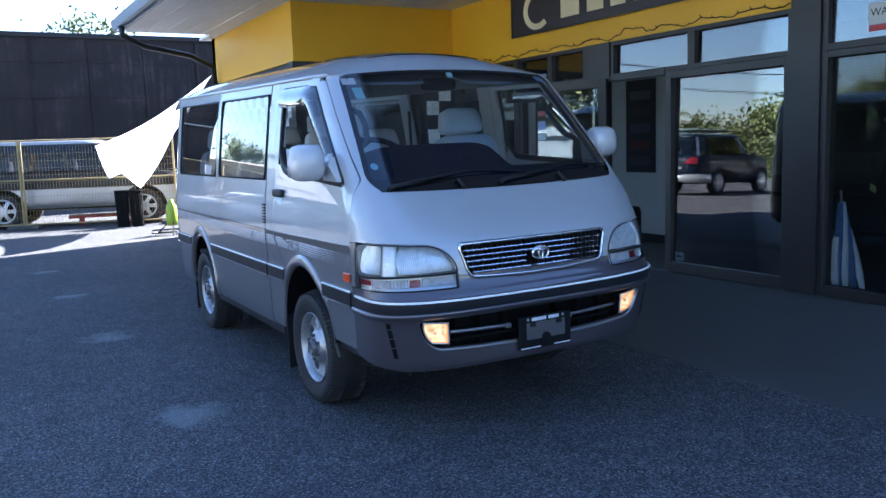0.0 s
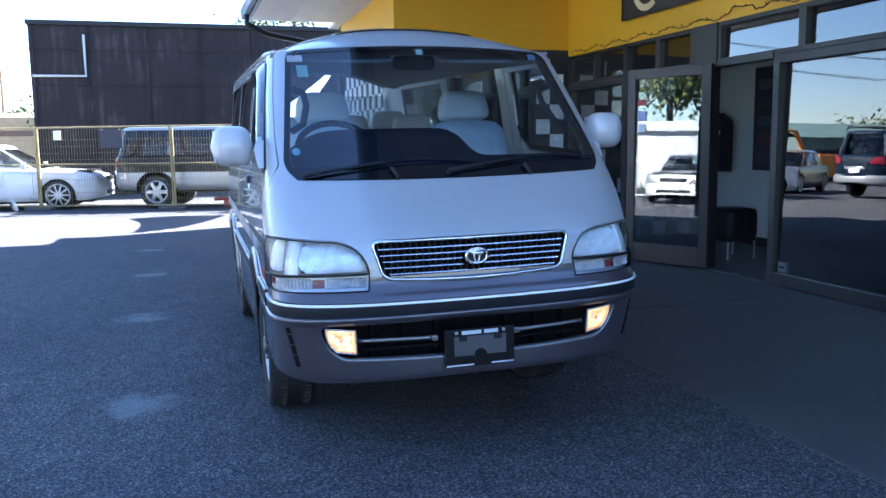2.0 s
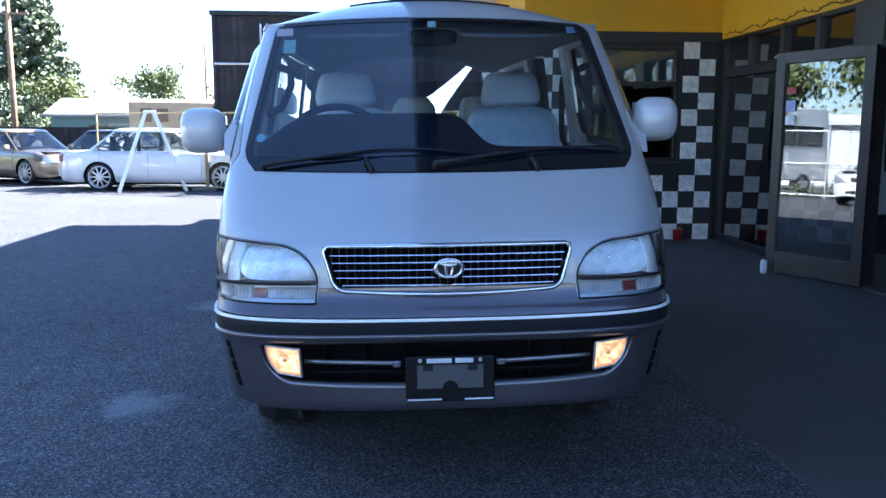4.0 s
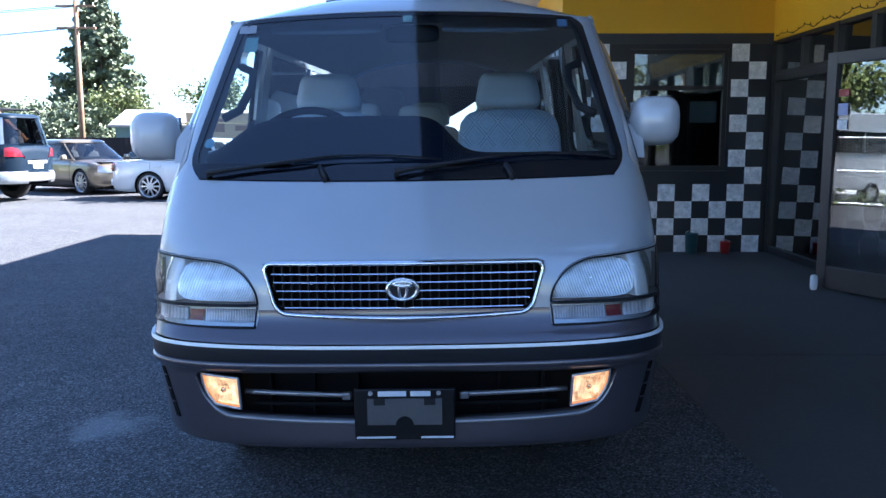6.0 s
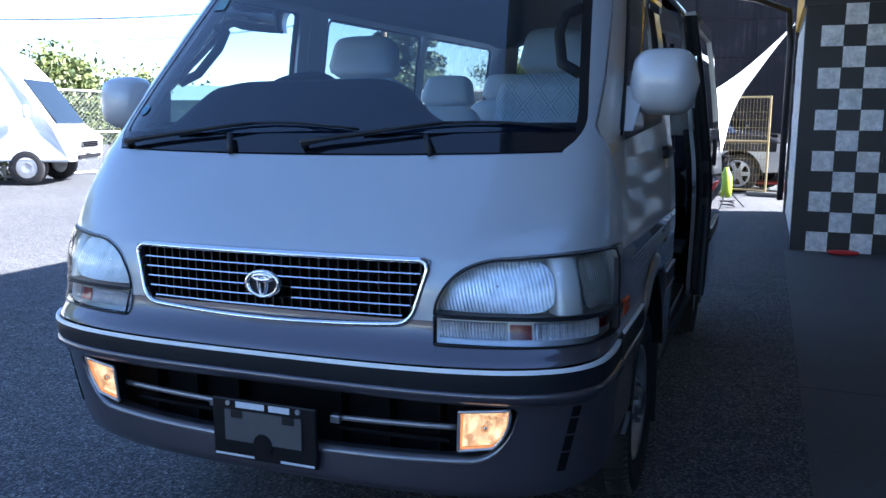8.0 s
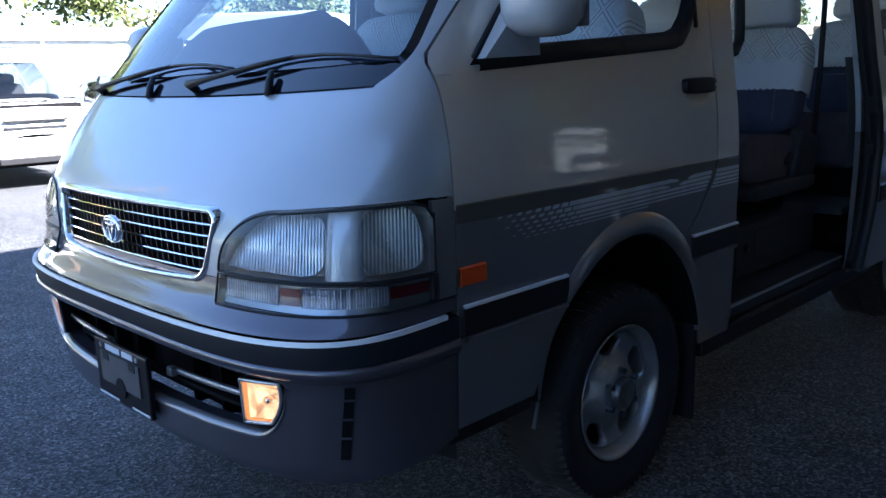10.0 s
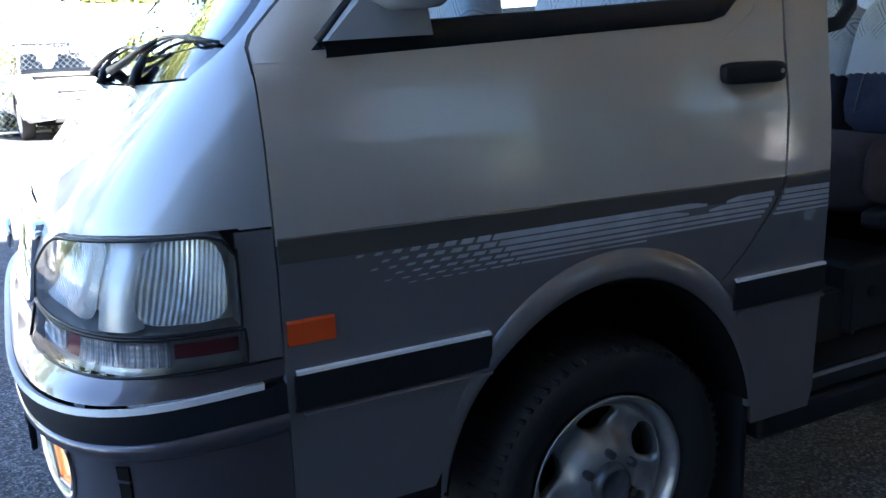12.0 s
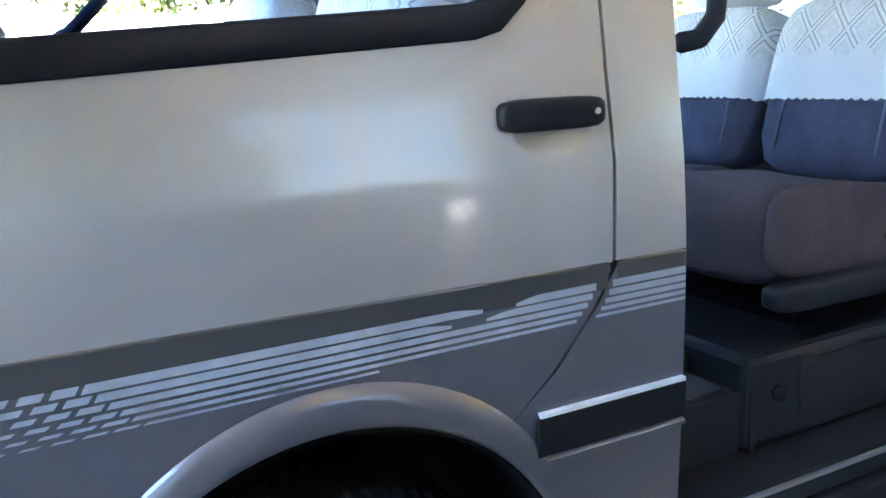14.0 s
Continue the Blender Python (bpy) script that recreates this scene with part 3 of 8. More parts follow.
def side_x(y, z):
    w = half_width(z)
    r = (y - nose(z)) / CORNER
    if r < 1:
        return w * (1 - (1 - max(r, 0)) ** power(z)) ** (1 / power(z))
    back = max(0.0, (y - (TAIL - 0.35)) / 0.35)
    return w * (1 - 0.13 * back**3) - 0.004 * max(0, y - 2.5)


def rise(y):
    """The roof line climbs gently towards the tail."""
    return 0.026 * max(0.0, y - 0.9)


def side_pt(y, z, s, out=0.0):
    return Vector((s * (side_x(y, z) + out), y, z + rise(y) * max(0.0, (z - 1.25) / 0.55)))


SEAM = 0.365


@lru_cache(maxsize=None)
def wrap_table(z):
    """Arc length along the nose, from the middle to the door seam, at height z."""
    pts = [Vector((0, nose(z), z))]
    w = half_width(z)
    n, end = power(z), SEAM
    for i in range(1, 241):
        a = math.pi / 2 * i / 240
        p = Vector((w * math.sin(a) ** (2 / n), nose(z) + CORNER * (1 - math.cos(a) ** (2 / n)), z))
        if p.y > end - 1e-4:
            break
        pts.append(p)
    pts.append(Vector((side_x(end, z), end, z)))
    acc = [0.0]
    for a, b in zip(pts, pts[1:]):
        acc.append(acc[-1] + (b - a).length)
    return np.array(acc), np.array([p[:] for p in pts])


def wrap_pt(u, z, out=0.0):
    """u from -1 (right door seam) through 0 (middle) to 1 (left door seam)."""
    acc, pts = wrap_table(round(z, 4))
    s = abs(u) * acc[-1]
    p = [float(np.interp(s, acc, pts[:, k])) for k in range(3)]
    if out:
        e = 0.01
        q = [float(np.interp(max(s - e, 0), acc, pts[:, k])) for k in range(3)]
        r = [float(np.interp(min(s + e, acc[-1]), acc, pts[:, k])) for k in range(3)]
        t = Vector(r) - Vector(q)
        nrm = Vector((t.y, -t.x, 0)).normalized()
        p = [p[0] + out * nrm.x, p[1] + out * nrm.y, p[2]]
    return Vector((math.copysign(1, u) * p[0] if u else 0.0, p[1], p[2]))


def u_of_x(x, z=0.8):
    acc, pts = wrap_table(round(z, 4))
    return math.copysign(float(np.interp(abs(x), pts[:, 0], acc)) / acc[-1], x)


def u_of_y(y, z=0.9):
    acc, pts = wrap_table(round(z, 4))
    return float(np.interp(y, pts[:, 1], acc)) / acc[-1]


def columns(a, b, n, *extra):
    return sorted(set([round(v, 5) for v in span(a, b, n)] + [round(e, 5) for e in extra if a <= e <= b]))


def wrap_panel(us, lo, hi, n, out=0.0):
    return sheet([[wrap_pt(u, lerp(lo(u), hi(u), k / (n - 1)), out) for k in range(n)] for u in us])


def side_panel(ys, lo, hi, n, s, out=0.0):
    return sheet([[side_pt(y, lerp(lo(y), hi(y), k / (n - 1)), s, out) for k in range(n)] for y in ys], flip=s < 0)


van = thing("van", "silver and mauve-grey minivan with fog lamps lit", "van")
van.matrix_world = pose(0.013, 0.004, 0.0, 0, -0.67, 0)      # stands on ground that falls away from the shop

# -- bumper --
UF = u_of_x(0.653, 0.55)
ENDS = span(0.85 * UF, UF, 15)
bump_cols = columns(-0.9992, 0.9992, 71, *ENDS, *[-e for e in ENDS])
OPEN_END = 0.606             # height at which the rounded ends of the opening close


def lip_z(u):
    return 0.372 + 0.07 * max(0, (abs(u) - 0.62) / 0.38) ** 1.6


def ap_close(u):
    t = min(1.0, max(0.0, (abs(u) / UF - 0.85) / 0.15))
    return 1 - math.sqrt(max(0.0, 1 - t * t))


def ap_lo(u):
    return lerp(0.462 + 0.02 * min(abs(u) / UF, 1) ** 2, OPEN_END, ap_close(u))


def ap_hi(u):
    return lerp(0.622, OPEN_END, ap_close(u) ** 2)


bumper = part("bumper", wrap_panel(bump_cols, lip_z, lambda u: ap_lo(u) if abs(u) <= UF else OPEN_END, 12), MAUVE, van, "mauve-grey front bumper with a wide air opening", smooth=True, thick=0.02)
part("bumper_top", wrap_panel(bump_cols, lambda u: ap_hi(u) if abs(u) <= UF else OPEN_END, lambda u: 0.652 + 0.012 * abs(u) ** 2, 6), MAUVE, bumper, smooth=True, thick=0.02)
LEDGE = ((0.622, 0.0), (0.627, 0.008), (0.635, 0.013), (0.644, 0.014), (0.651, 0.012), (0.656, 0.008), (0.659, 0.0))
part("bumper_ledge", sheet([[wrap_pt(u, z + 0.012 * u * u, o) for z, o in LEDGE] for u in bump_cols]), MAUVE, bumper, "rounded mauve ledge under the rubbing strip", smooth=True)
part("rub_strip", wrap_panel(bump_cols, lambda u: 0.6585 + 0.012 * u * u, lambda u: 0.702 + 0.02 * u * u, 5, 0.006), RUBSTRIP, bumper, "black rubbing strip", smooth=True, thick=0.02)
UB = u_of_y(0.327, 0.73)
part("chrome_line", wrap_panel(columns(-UB, UB, 61), lambda u: 0.703 + 0.02 * u * u, lambda u: 0.7135 + 0.02 * u * u, 3, 0.010), WHITELINE, bumper, "pale bright line along the bumper", smooth=True, thick=0.01)
UL = u_of_x(0.452, 0.8)
for a, b, zt, n in ((-UL, UL, 0.8135, 31), (UL, 0.9992, 0.763, 22), (-0.9992, -UL, 0.763, 22)):
    part("bumper_crown", wrap_panel(span(a, b, n), lambda u: 0.7155 + 0.02 * u * u, lambda u: zt, 13), MAUVE, bumper, smooth=True, thick=0.02)
ring = columns(-UF, UF, 41, *ENDS, *[-e for e in ENDS])
edge = [(u, ap_lo(u)) for u in ring] + [(u, ap_hi(u)) for u in reversed(ring)]
part("opening_wall", sheet([[wrap_pt(u, z, o) for u, z in edge] for o in (0.001, -0.006, -0.03, -0.06)], wrap=True), MAUVE, bumper, "mauve inner wall of the air opening", smooth=True)
# Paler paint stands for the skylight this upturned lip catches.
part("opening_ledge", sheet([[wrap_pt(u, ap_lo(u) + dz, o) for dz, o in ((-0.009, 0.001), (-0.005, 0.005), (0.003, 0.004), (0.006, -0.02))] for u in ring]), MAUVE_LIT, bumper, "lip round the air opening, paler for the skylight it catches", smooth=True)
# dark inside of the opening
part("air_duct", sheet([[Vector((x, 0.13, z)) for z in (0.42, 0.64)] for x in span(-0.66, 0.66, 9)]), LINER, bumper, thick=0.01)
part("duct_bar", sheet([[front_pt(x, z, -0.05) for z in (0.5, 0.51)] for x in span(-0.48, 0.48, 17)]), LINER, bumper, smooth=True, thick=0.02)
for s in (-1, 1):
    bm = bmesh.new()
    tube(bm, [front_pt(s * x, lerp(0.538, 0.549, (x - 0.17) / 0.34), -0.035) for x in span(0.17, 0.51, 9)], 0.0085, 8)
    part("duct_bar", bm, MAUVE_LIT, bumper, "lilac-grey round bar beside the plate", smooth=True)
    part("bar_clamp", boxes((s * 0.185 - 0.014, s * 0.185 + 0.014, 0.008, 0.03, 0.527, 0.55)), MAUVE_LIT, bumper, bevel=0.004)
for x in (-0.44, -0.3, -0.16, 0.16, 0.3, 0.44):
    part("duct_rib", boxes((x - 0.005, x + 0.005, 0.085, 0.13, 0.43, 0.625)), LINER, bumper)
for s in (-1, 1):
    ss = s
    slot_x = lambda z: lerp(0.748, 0.787, (z - 0.447) / 0.17)
    rows = [[wrap_pt(s * (u_of_x(slot_x(z), round(z, 3)) + d), z, 0.003) for z in span(0.447, 0.617, 9)] for d in (-0.010, 0.010)]
    part("side_slot", sheet(rows, flip=s < 0), LINER, bumper, "black slot in the bumper corner", thick=0.006)
    for z in (0.5, 0.545, 0.59):
        part("slot_bar", sheet([[wrap_pt(s * (u_of_x(slot_x(z), round(z, 3)) + d), z + e, 0.006) for e in (-0.002, 0.002)] for d in (-0.011, 0.011)], flip=s < 0), MAUVE, bumper, thick=0.004)

# -- grille --
def grille_half(z):
    return lerp(0.398, 0.446, (z - 0.80) / 0.162)


def grille_y(x, z):
    return 0.012 + 0.12 * (z - 0.795) + 0.115 * x * x


def grille_outline():
    """Rounded trapezoid whose lower edge sags in the middle."""
    pts = []
    for sx, zc0, rad, a0, a1 in ((1, 0.962, 0.026, -16, 90), (-1, 0.962, 0.026, 90, 196), (-1, 0.800, 0.052, 196, 270), (1, 0.800, 0.052, 270, 344)):
        zc = zc0 - rad if zc0 > 0.9 else zc0 + rad
        xc = sx * (grille_half(zc) - rad / math.cos(radians(16)))
        arc = [(xc + rad * math.cos(radians(a)), zc + rad * math.sin(radians(a))) for a in span(a0, a1, 9)]
        if pts:
            x0, z0 = pts[-1]
            pts += [(lerp(x0, arc[0][0], k / 14), lerp(z0, arc[0][1], k / 14)) for k in range(1, 14)]
        pts += arc
    out = []
    for x, z in pts:
        low = min(1.0, max(0.0, (0.835 - z) / 0.035))
        out.append((x, z - 0.0145 * low * max(0.0, 1 - (x / 0.4) ** 2)))
    return out


def grille_ring(inset, out):
    base = grille_outline()
    n, pts = len(base), []
    for i, (x, z) in enumerate(base):
        tx, tz = base[(i + 1) % n][0] - base[i - 1][0], base[(i + 1) % n][1] - base[i - 1][1]
        l = math.hypot(tx, tz)
        x, z = x - inset * tz / l, z + inset * tx / l
        pts.append(Vector((x, grille_y(x, z) - out, z)))
    return pts


grille = part("grille", sheet([grille_ring(-0.003, -0.012), grille_ring(-0.003, 0.014), grille_ring(0.002, 0.022), grille_ring(0.008, 0.022), grille_ring(0.012, 0.016), grille_ring(0.013, -0.02)], wrap=True, flip=True), CHROME, van, "chrome grille surround with thin bars", smooth=True)
part("grille_back", sheet([[Vector((x, grille_y(x, z) + 0.04, z)) for z in (0.785, 0.96)] for x in span(-0.43, 0.43, 15)]), LINER, grille, thick=0.004)
for k in range(5):
    z = 0.820 + 0.0258 * k
    w = grille_half(z) - (0.022 if k else 0.034)
    part("slat", sheet([[Vector((x, grille_y(x, z) + dy, z + dz)) for dy, dz in ((0.022, -0.0025), (-0.006, -0.0025), (-0.0085, 0.0), (-0.007, 0.0025), (0.022, 0.0045))] for x in span(-w, w, 25)]), CHROME, grille, "thin bright chrome bar", smooth=True, thick=0.001)
for k in range(-15, 16):
    x = k * 0.0272
    part("grille_rib", boxes((x - 0.002, x + 0.002, grille_y(x, 0.87) + 0.012, grille_y(x, 0.87) + 0.04, 0.79 + 0.012 * (x / 0.4) ** 2, 0.952)), BLACKTRIM, grille)


def oval_ring(a, b, w, cx=0.0, cz=0.0, depth=0.008):
    prof = [(1.0, 0.0), (1.0, depth), (1 - w * 0.5, depth * 1.4), (1 - w, depth), (1 - w, 0.0)]
    return [[(cx + a * (1 - (1 - f)) * f ** 0 * math.cos(k) * f, -d, cz + b * math.sin(k) * (1 - (1 - f) * a / b)) for k in (2 * math.pi * i / 36 for i in range(36))] for f, d in prof]


badge = part("badge", sheet(oval_ring(0.053, 0.0355, 0.14), wrap=True), CHROME, grille, "oval chrome badge", smooth=True)
badge.location = (0, -0.008, 0.882)
bm = bmesh.new()
bm.from_mesh(badge.data)
sheet(oval_ring(0.017, 0.031, 0.35), bm=bm, wrap=True)
sheet(oval_ring(0.036, 0.013, 0.35, 0, 0.016), bm=bm, wrap=True)
bm.to_mesh(badge.data)
bm.free()
badge.data.polygons.foreach_set("use_smooth", [True] * len(badge.data.polygons))
bk = part("badge_back", sheet([[(0, 0, 0)] * 36, [(0.05 * math.cos(k), 0, 0.033 * math.sin(k)) for k in (2 * math.pi * i / 36 for i in range(36))]], wrap=True), BLACKTRIM, grille)
bk.location = (0, -0.0075, 0.882)

# -- bonnet --
LIN = 0.452


def lamp_top(x):
    x = abs(x)
    if x < 0.64:
        return 0.834 + 0.132 * math.sqrt(max(0.0, 1 - ((0.64 - x) / (0.64 - LIN)) ** 2))
    return float(np.interp(x, [0.64, 0.76, 0.86], [0.966, 0.976, 0.983]))


UO = u_of_y(0.302)
u1, u2, u3 = u_of_x(0.441, 0.9), u_of_x(LIN, 0.9), UO + 0.006


def bonnet_hi(u):
    return 1.197 + 0.018 * u * u


ZROW = span(0.8145, 1.0, 21)


def bonnet_lo(u):
    u = abs(u)
    if u <= u1 - 0.002:
        return ZROW[15]
    if u <= u2:
        return ZROW[0]
    if u <= u3:
        return lamp_top(abs(wrap_pt(u, 0.9).x)) + 0.004
    return 0.983


def bonnet_mesh():
    """One skin from door seam to door seam: above the grille, down beside it, over the lamps."""
    half = span(0, u1 - 0.002, 20) + span(u1, u2, 3) + span(u2 + 0.001, u3, 26) + span(u3 + 0.002, 0.9992, 5)
    us = [-u for u in reversed(half[1:])] + half
    rows = []
    for u in us:
        lo = bonnet_lo(u)
        rows.append([wrap_pt(u, max(z, lo)) for z in ZROW] + [wrap_pt(u, lerp(1.0, bonnet_hi(u), k / 14)) for k in range(1, 15)])
    bm = sheet(rows)
    for s in (-1, 1):          # strips down beside the grille
        us2 = [[lerp(u_of_x(grille_half(z) - 0.006, round(z, 4)), u1, f) for z in ZROW[:16]] for f in (0, 0.5, 1)]
        sheet([[wrap_pt(s * u, z) for u, z in zip(r, ZROW)] for r in us2], bm=bm, flip=s < 0)
    bmesh.ops.remove_doubles(bm, verts=bm.verts, dist=1e-5)
    return bm


part("bonnet", bonnet_mesh(), SILVER, van, "smooth silver bonnet panel", smooth=True, thick=0.012)
for s in (-1, 1):
    part("corner_panel", wrap_panel(span(*((u3 - 0.006, 0.9992) if s > 0 else (-0.9992, -u3 + 0.006)), 6), lambda u: 0.768, lambda u: 0.979, 14), MAUVE_LIT, van, "mauve-grey corner panel beside the lamp", smooth=True, thick=0.012)

# -- head lamps --
def headlamp(s):
    xs = [0.64 - (0.64 - LIN) * math.cos(radians(90 * k / 16)) for k in range(17)] + [0.67, 0.7, 0.73]
    us = [u_of_x(x, 0.9) for x in xs]
    us += span(us[-1], UO, 14)[1:]

    def top(u):
        f = min(1.0, max(0.0, (u - UO + 0.055) / 0.055))
        return min(lamp_top(abs(wrap_pt(u, 0.9).x)), 0.985) - 0.034 * (1 - math.sqrt(max(0.0, 1 - f * f)))

    def grid(lo, hi, n, out):
        return sheet([[wrap_pt(s * u, lerp(lo(u), hi(u), k / (n - 1)), out) for k in range(n)] for u in us], flip=s < 0)

    fl = span(us[0], us[-1], 91)
    lens = part("headlamp", sheet([[wrap_pt(s * u, lerp(0.833, top(u) - 0.006, k / 11), 0.004 - (0.0011 if i % 2 else 0)) for k in range(12)] for i, u in enumerate(fl)], flip=s < 0), LENS, van, "clear ribbed headlamp with silver reflectors", smooth=True)
    lens.visible_shadow = False
    cols_ = [us[0] - 0.001] + us + [us[-1] + 0.001]
    tray = [[wrap_pt(s * u, z, 0.001 if k in (0, 8) or j in (0, len(cols_) - 1) else -0.07) for k, z in enumerate([0.827] + span(0.8275, top(u) - 0.0005, 7) + [top(u)])] for j, u in enumerate(cols_)]
    part("housing", sheet(tray, flip=s < 0), BEZEL, lens)
    # dark rim round the lens
    edge = [(u, 0.831) for u in us] + [(us[-1], z) for z in span(0.85, 0.955, 5)] + [(u, top(u) - 0.003) for u in reversed(us)]
    bm = bmesh.new()
    tube(bm, [wrap_pt(s * u, z, 0.003) for u, z in edge] + [wrap_pt(s * edge[0][0], edge[0][1], 0.003)], 0.003, 6)
    part("rim_gasket", bm, BLACKTRIM, lens, smooth=True)
    # two dished reflectors, each with its bulb, and the rounded silver divider
    ud = u_of_x(0.74, 0.9)
    for u0, u1_, zl, zh, dep, pw in ((us[2], ud - 0.006, 0.836, 0.972, 0.045, 4.0), (ud + 0.07, UO - 0.014, 0.839, 0.968, 0.045, 4.0)):
        def dish(q, a):
            c, d = math.cos(a), math.sin(a)
            g = q * (abs(c) ** pw + abs(d) ** pw) ** (-1 / pw)
            u = lerp(u0, u1_, 0.5 + 0.5 * c * g)
            hi = min(zh, top(u) - 0.01)
            v = 0.5 + 0.5 * d * g
            return wrap_pt(s * u, lerp(zl, hi, v), -0.008 - 0.024 * v - dep * 0.6 * (1 - (c * g) ** 2) * (1 - 0.35 * (d * g) ** 2))
        ringed = [[dish(q, 2 * math.pi * k / 56) for k in range(56)] for q in (1.0, 0.93, 0.84, 0.74, 0.63, 0.52, 0.4, 0.28, 0.15, 0.03)]
        part("reflector", sheet(ringed, wrap=True, flip=s > 0), FLUTED, lens, "silver dished reflector", smooth=True)
    rows = [[wrap_pt(s * (ud + du), z, o - 0.14 * (z - 0.834)) for z in span(0.834, min(0.972, top(ud) - 0.008), 6)] for du, o in ((-0.012, -0.05), (-0.006, -0.014), (0.002, -0.007), (0.02, -0.004), (0.05, -0.006), (0.066, -0.012), (0.076, -0.03))]
    part("divider", sheet(rows, flip=s < 0), LAMPSILVER, lens, "bright silver pillar between the chambers", smooth=True)

    # turn lamp below
    tl = part("turn_lamp", sheet([[wrap_pt(s * u, z, 0.006) for z in span(0.765 + 0.015 * max(0, u - 0.5), 0.824, 5)] for u in span(us[0] + 0.003, UO, 22)], flip=s < 0), LENS, van, "clear turn lamp with red inserts", smooth=True)
    tl.visible_shadow = False
    part("lamp_back", sheet([[wrap_pt(s * u, z, -0.02) for z in span(0.762, 0.826, 3)] for u in span(us[0], UO + 0.004, 14)], flip=s < 0), ALLOY, tl, thick=0.004)
    for a, b in ((0.6, 0.65), (UO - 0.1, UO - 0.004)):
        part("red_insert", sheet([[wrap_pt(s * u, z, -0.012) for z in span(0.778 + 0.01 * (a > 0.8), 0.812, 3)] for u in span(a, b, 5)], flip=s < 0), REDLENS, tl, "red lens insert")
    for a, b in ((us[0] + 0.01, 0.595), (0.655, UO - 0.105)):
        rows = [[wrap_pt(s * lerp(a, b, i / 80), z, -0.01 - 0.0008 * (j % 2) - 0.0045 * (i % 2)) for j, z in enumerate(span(0.776, 0.816, 9))] for i in range(81)]
        part("prism_plate", sheet(rows, flip=s < 0), PRISM, tl)
    edge = [(u, 0.763 + 0.015 * max(0, u - 0.5)) for u in span(us[0], UO + 0.004, 16)] + [(UO + 0.005, 0.8)] + [(u, 0.826) for u in span(UO + 0.004, us[0], 16)]
    bm = bmesh.new()
    tube(bm, [wrap_pt(s * u, z, 0.004) for u, z in edge] + [wrap_pt(s * edge[0][0], edge[0][1], 0.004)], 0.003, 6)
    part("gasket", bm, BLACKTRIM, tl, smooth=True)

    # fog lamp: straight top, the outer lower corner swept away
    def fog_pt(a, v, out):
        x0, x1 = lerp(0.518, 0.523, v), 0.643 - 0.042 * max(0.0, 1 - v) ** 2.4
        z0, z1 = lerp(0.500, 0.601, v), lerp(0.512, 0.613, v)
        return front_pt(s * lerp(x0, x1, a), lerp(z0, z1, a), out)

    fog = part("fog_lamp", sheet([[fog_pt(a, v, -0.004) for v in span(0, 1, 9)] for a in span(0, 1, 9)], flip=s < 0), LENS, van, "rectangular fog lamp, lit warm white", smooth=True)
    fog.visible_shadow = False
    bowl = [[fog_pt(lerp(0.06, 0.94, a), lerp(0.07, 0.93, v), -0.012 - 0.035 * (1 - abs(2 * a - 1) ** 2.5) * (1 - abs(2 * v - 1) ** 2.5) - (0.002 if i % 2 else 0)) for v in span(0, 1, 11)] for i, a in enumerate(span(0, 1, 27))]
    part("fog_reflector", sheet(bowl, flip=s < 0), FOGGLOW, fog, "glowing fluted reflector")
    around = [(k / 8, 0) for k in range(8)] + [(1, k / 8) for k in range(8)] + [(1 - k / 8, 1) for k in range(8)] + [(0, 1 - k / 8) for k in range(8)]
    for name, m_, prof, lb in (("fog_glow_ring", FOGEDGE, ((0.99, -0.004), (0.88, -0.013)), "warm glow round the lamp face"), ("fog_shell", LINER, ((1.0, -0.003), (1.03, -0.008), (1.0, -0.055)), "")):
        part(name, sheet([[fog_pt(0.5 + (a - 0.5) * f, 0.5 + (v - 0.5) * f, o) for a, v in around] for f, o in prof], wrap=True), m_, fog, lb, smooth=True)
    p = fog_pt(0.5, 0.5, -0.045)
    bm = bmesh.new()
    cyl(bm, p, p + Vector((0, -0.03, 0)), 0.011, 0.009, 12)
    part("bulb_shield", bm, CHROME, fog, smooth=True)
    loop = [(a, 0) for a in span(0, 1, 9)] + [(1, v) for v in span(0, 1, 9)[1:]] + [(a, 1) for a in span(1, 0, 9)[1:]] + [(0, v) for v in span(1, 0, 9)[1:]]
    bm = bmesh.new()
    tube(bm, [fog_pt(a, v, -0.002) for a, v in loop], 0.0042, 6)
    part("fog_rim", bm, ALLOY, fog, smooth=True)


headlamp(-1)
headlamp(1)

# -- windscreen --
def ws_half(z):
    t = (z - 1.205) / 0.625
    return lerp(0.762, 0.664, t) - 0.05 * max(0, (t - 0.9) / 0.1) ** 2 - 0.07 * max(0, (0.17 - t) / 0.17) ** 2.4


def ws_z(t, x):
    return lerp(1.202 + 0.014 * (x / 0.77) ** 2, 1.835 - 0.03 * (x / 0.67) ** 2, t)


def ws_grid(t0, t1, n, out, x0=-1.0, x1=1.0, m=41):
    rows = []
    for fx in span(x0, x1, m):
        row = []
        for t in span(t0, t1, n):
            h = ws_half(1.205 + 0.625 * t)
            x = fx * h
            row.append(front_pt(x, ws_z(t, x), out))
        rows.append(row)
    return sheet(rows)


screen = part("windscreen", ws_grid(0.0, 1.0, 49, -0.004), CLEARGLASS, van, "clear laminated windscreen", smooth=True)
screen.visible_shadow = False
part("cowl_band", ws_grid(0.0, 0.085, 9, -0.001), GLOSSBLACK, screen, "black band along the base of the screen", smooth=True)
part("header_band", ws_grid(0.965, 1.0, 3, -0.001), GLOSSBLACK, screen, smooth=True)
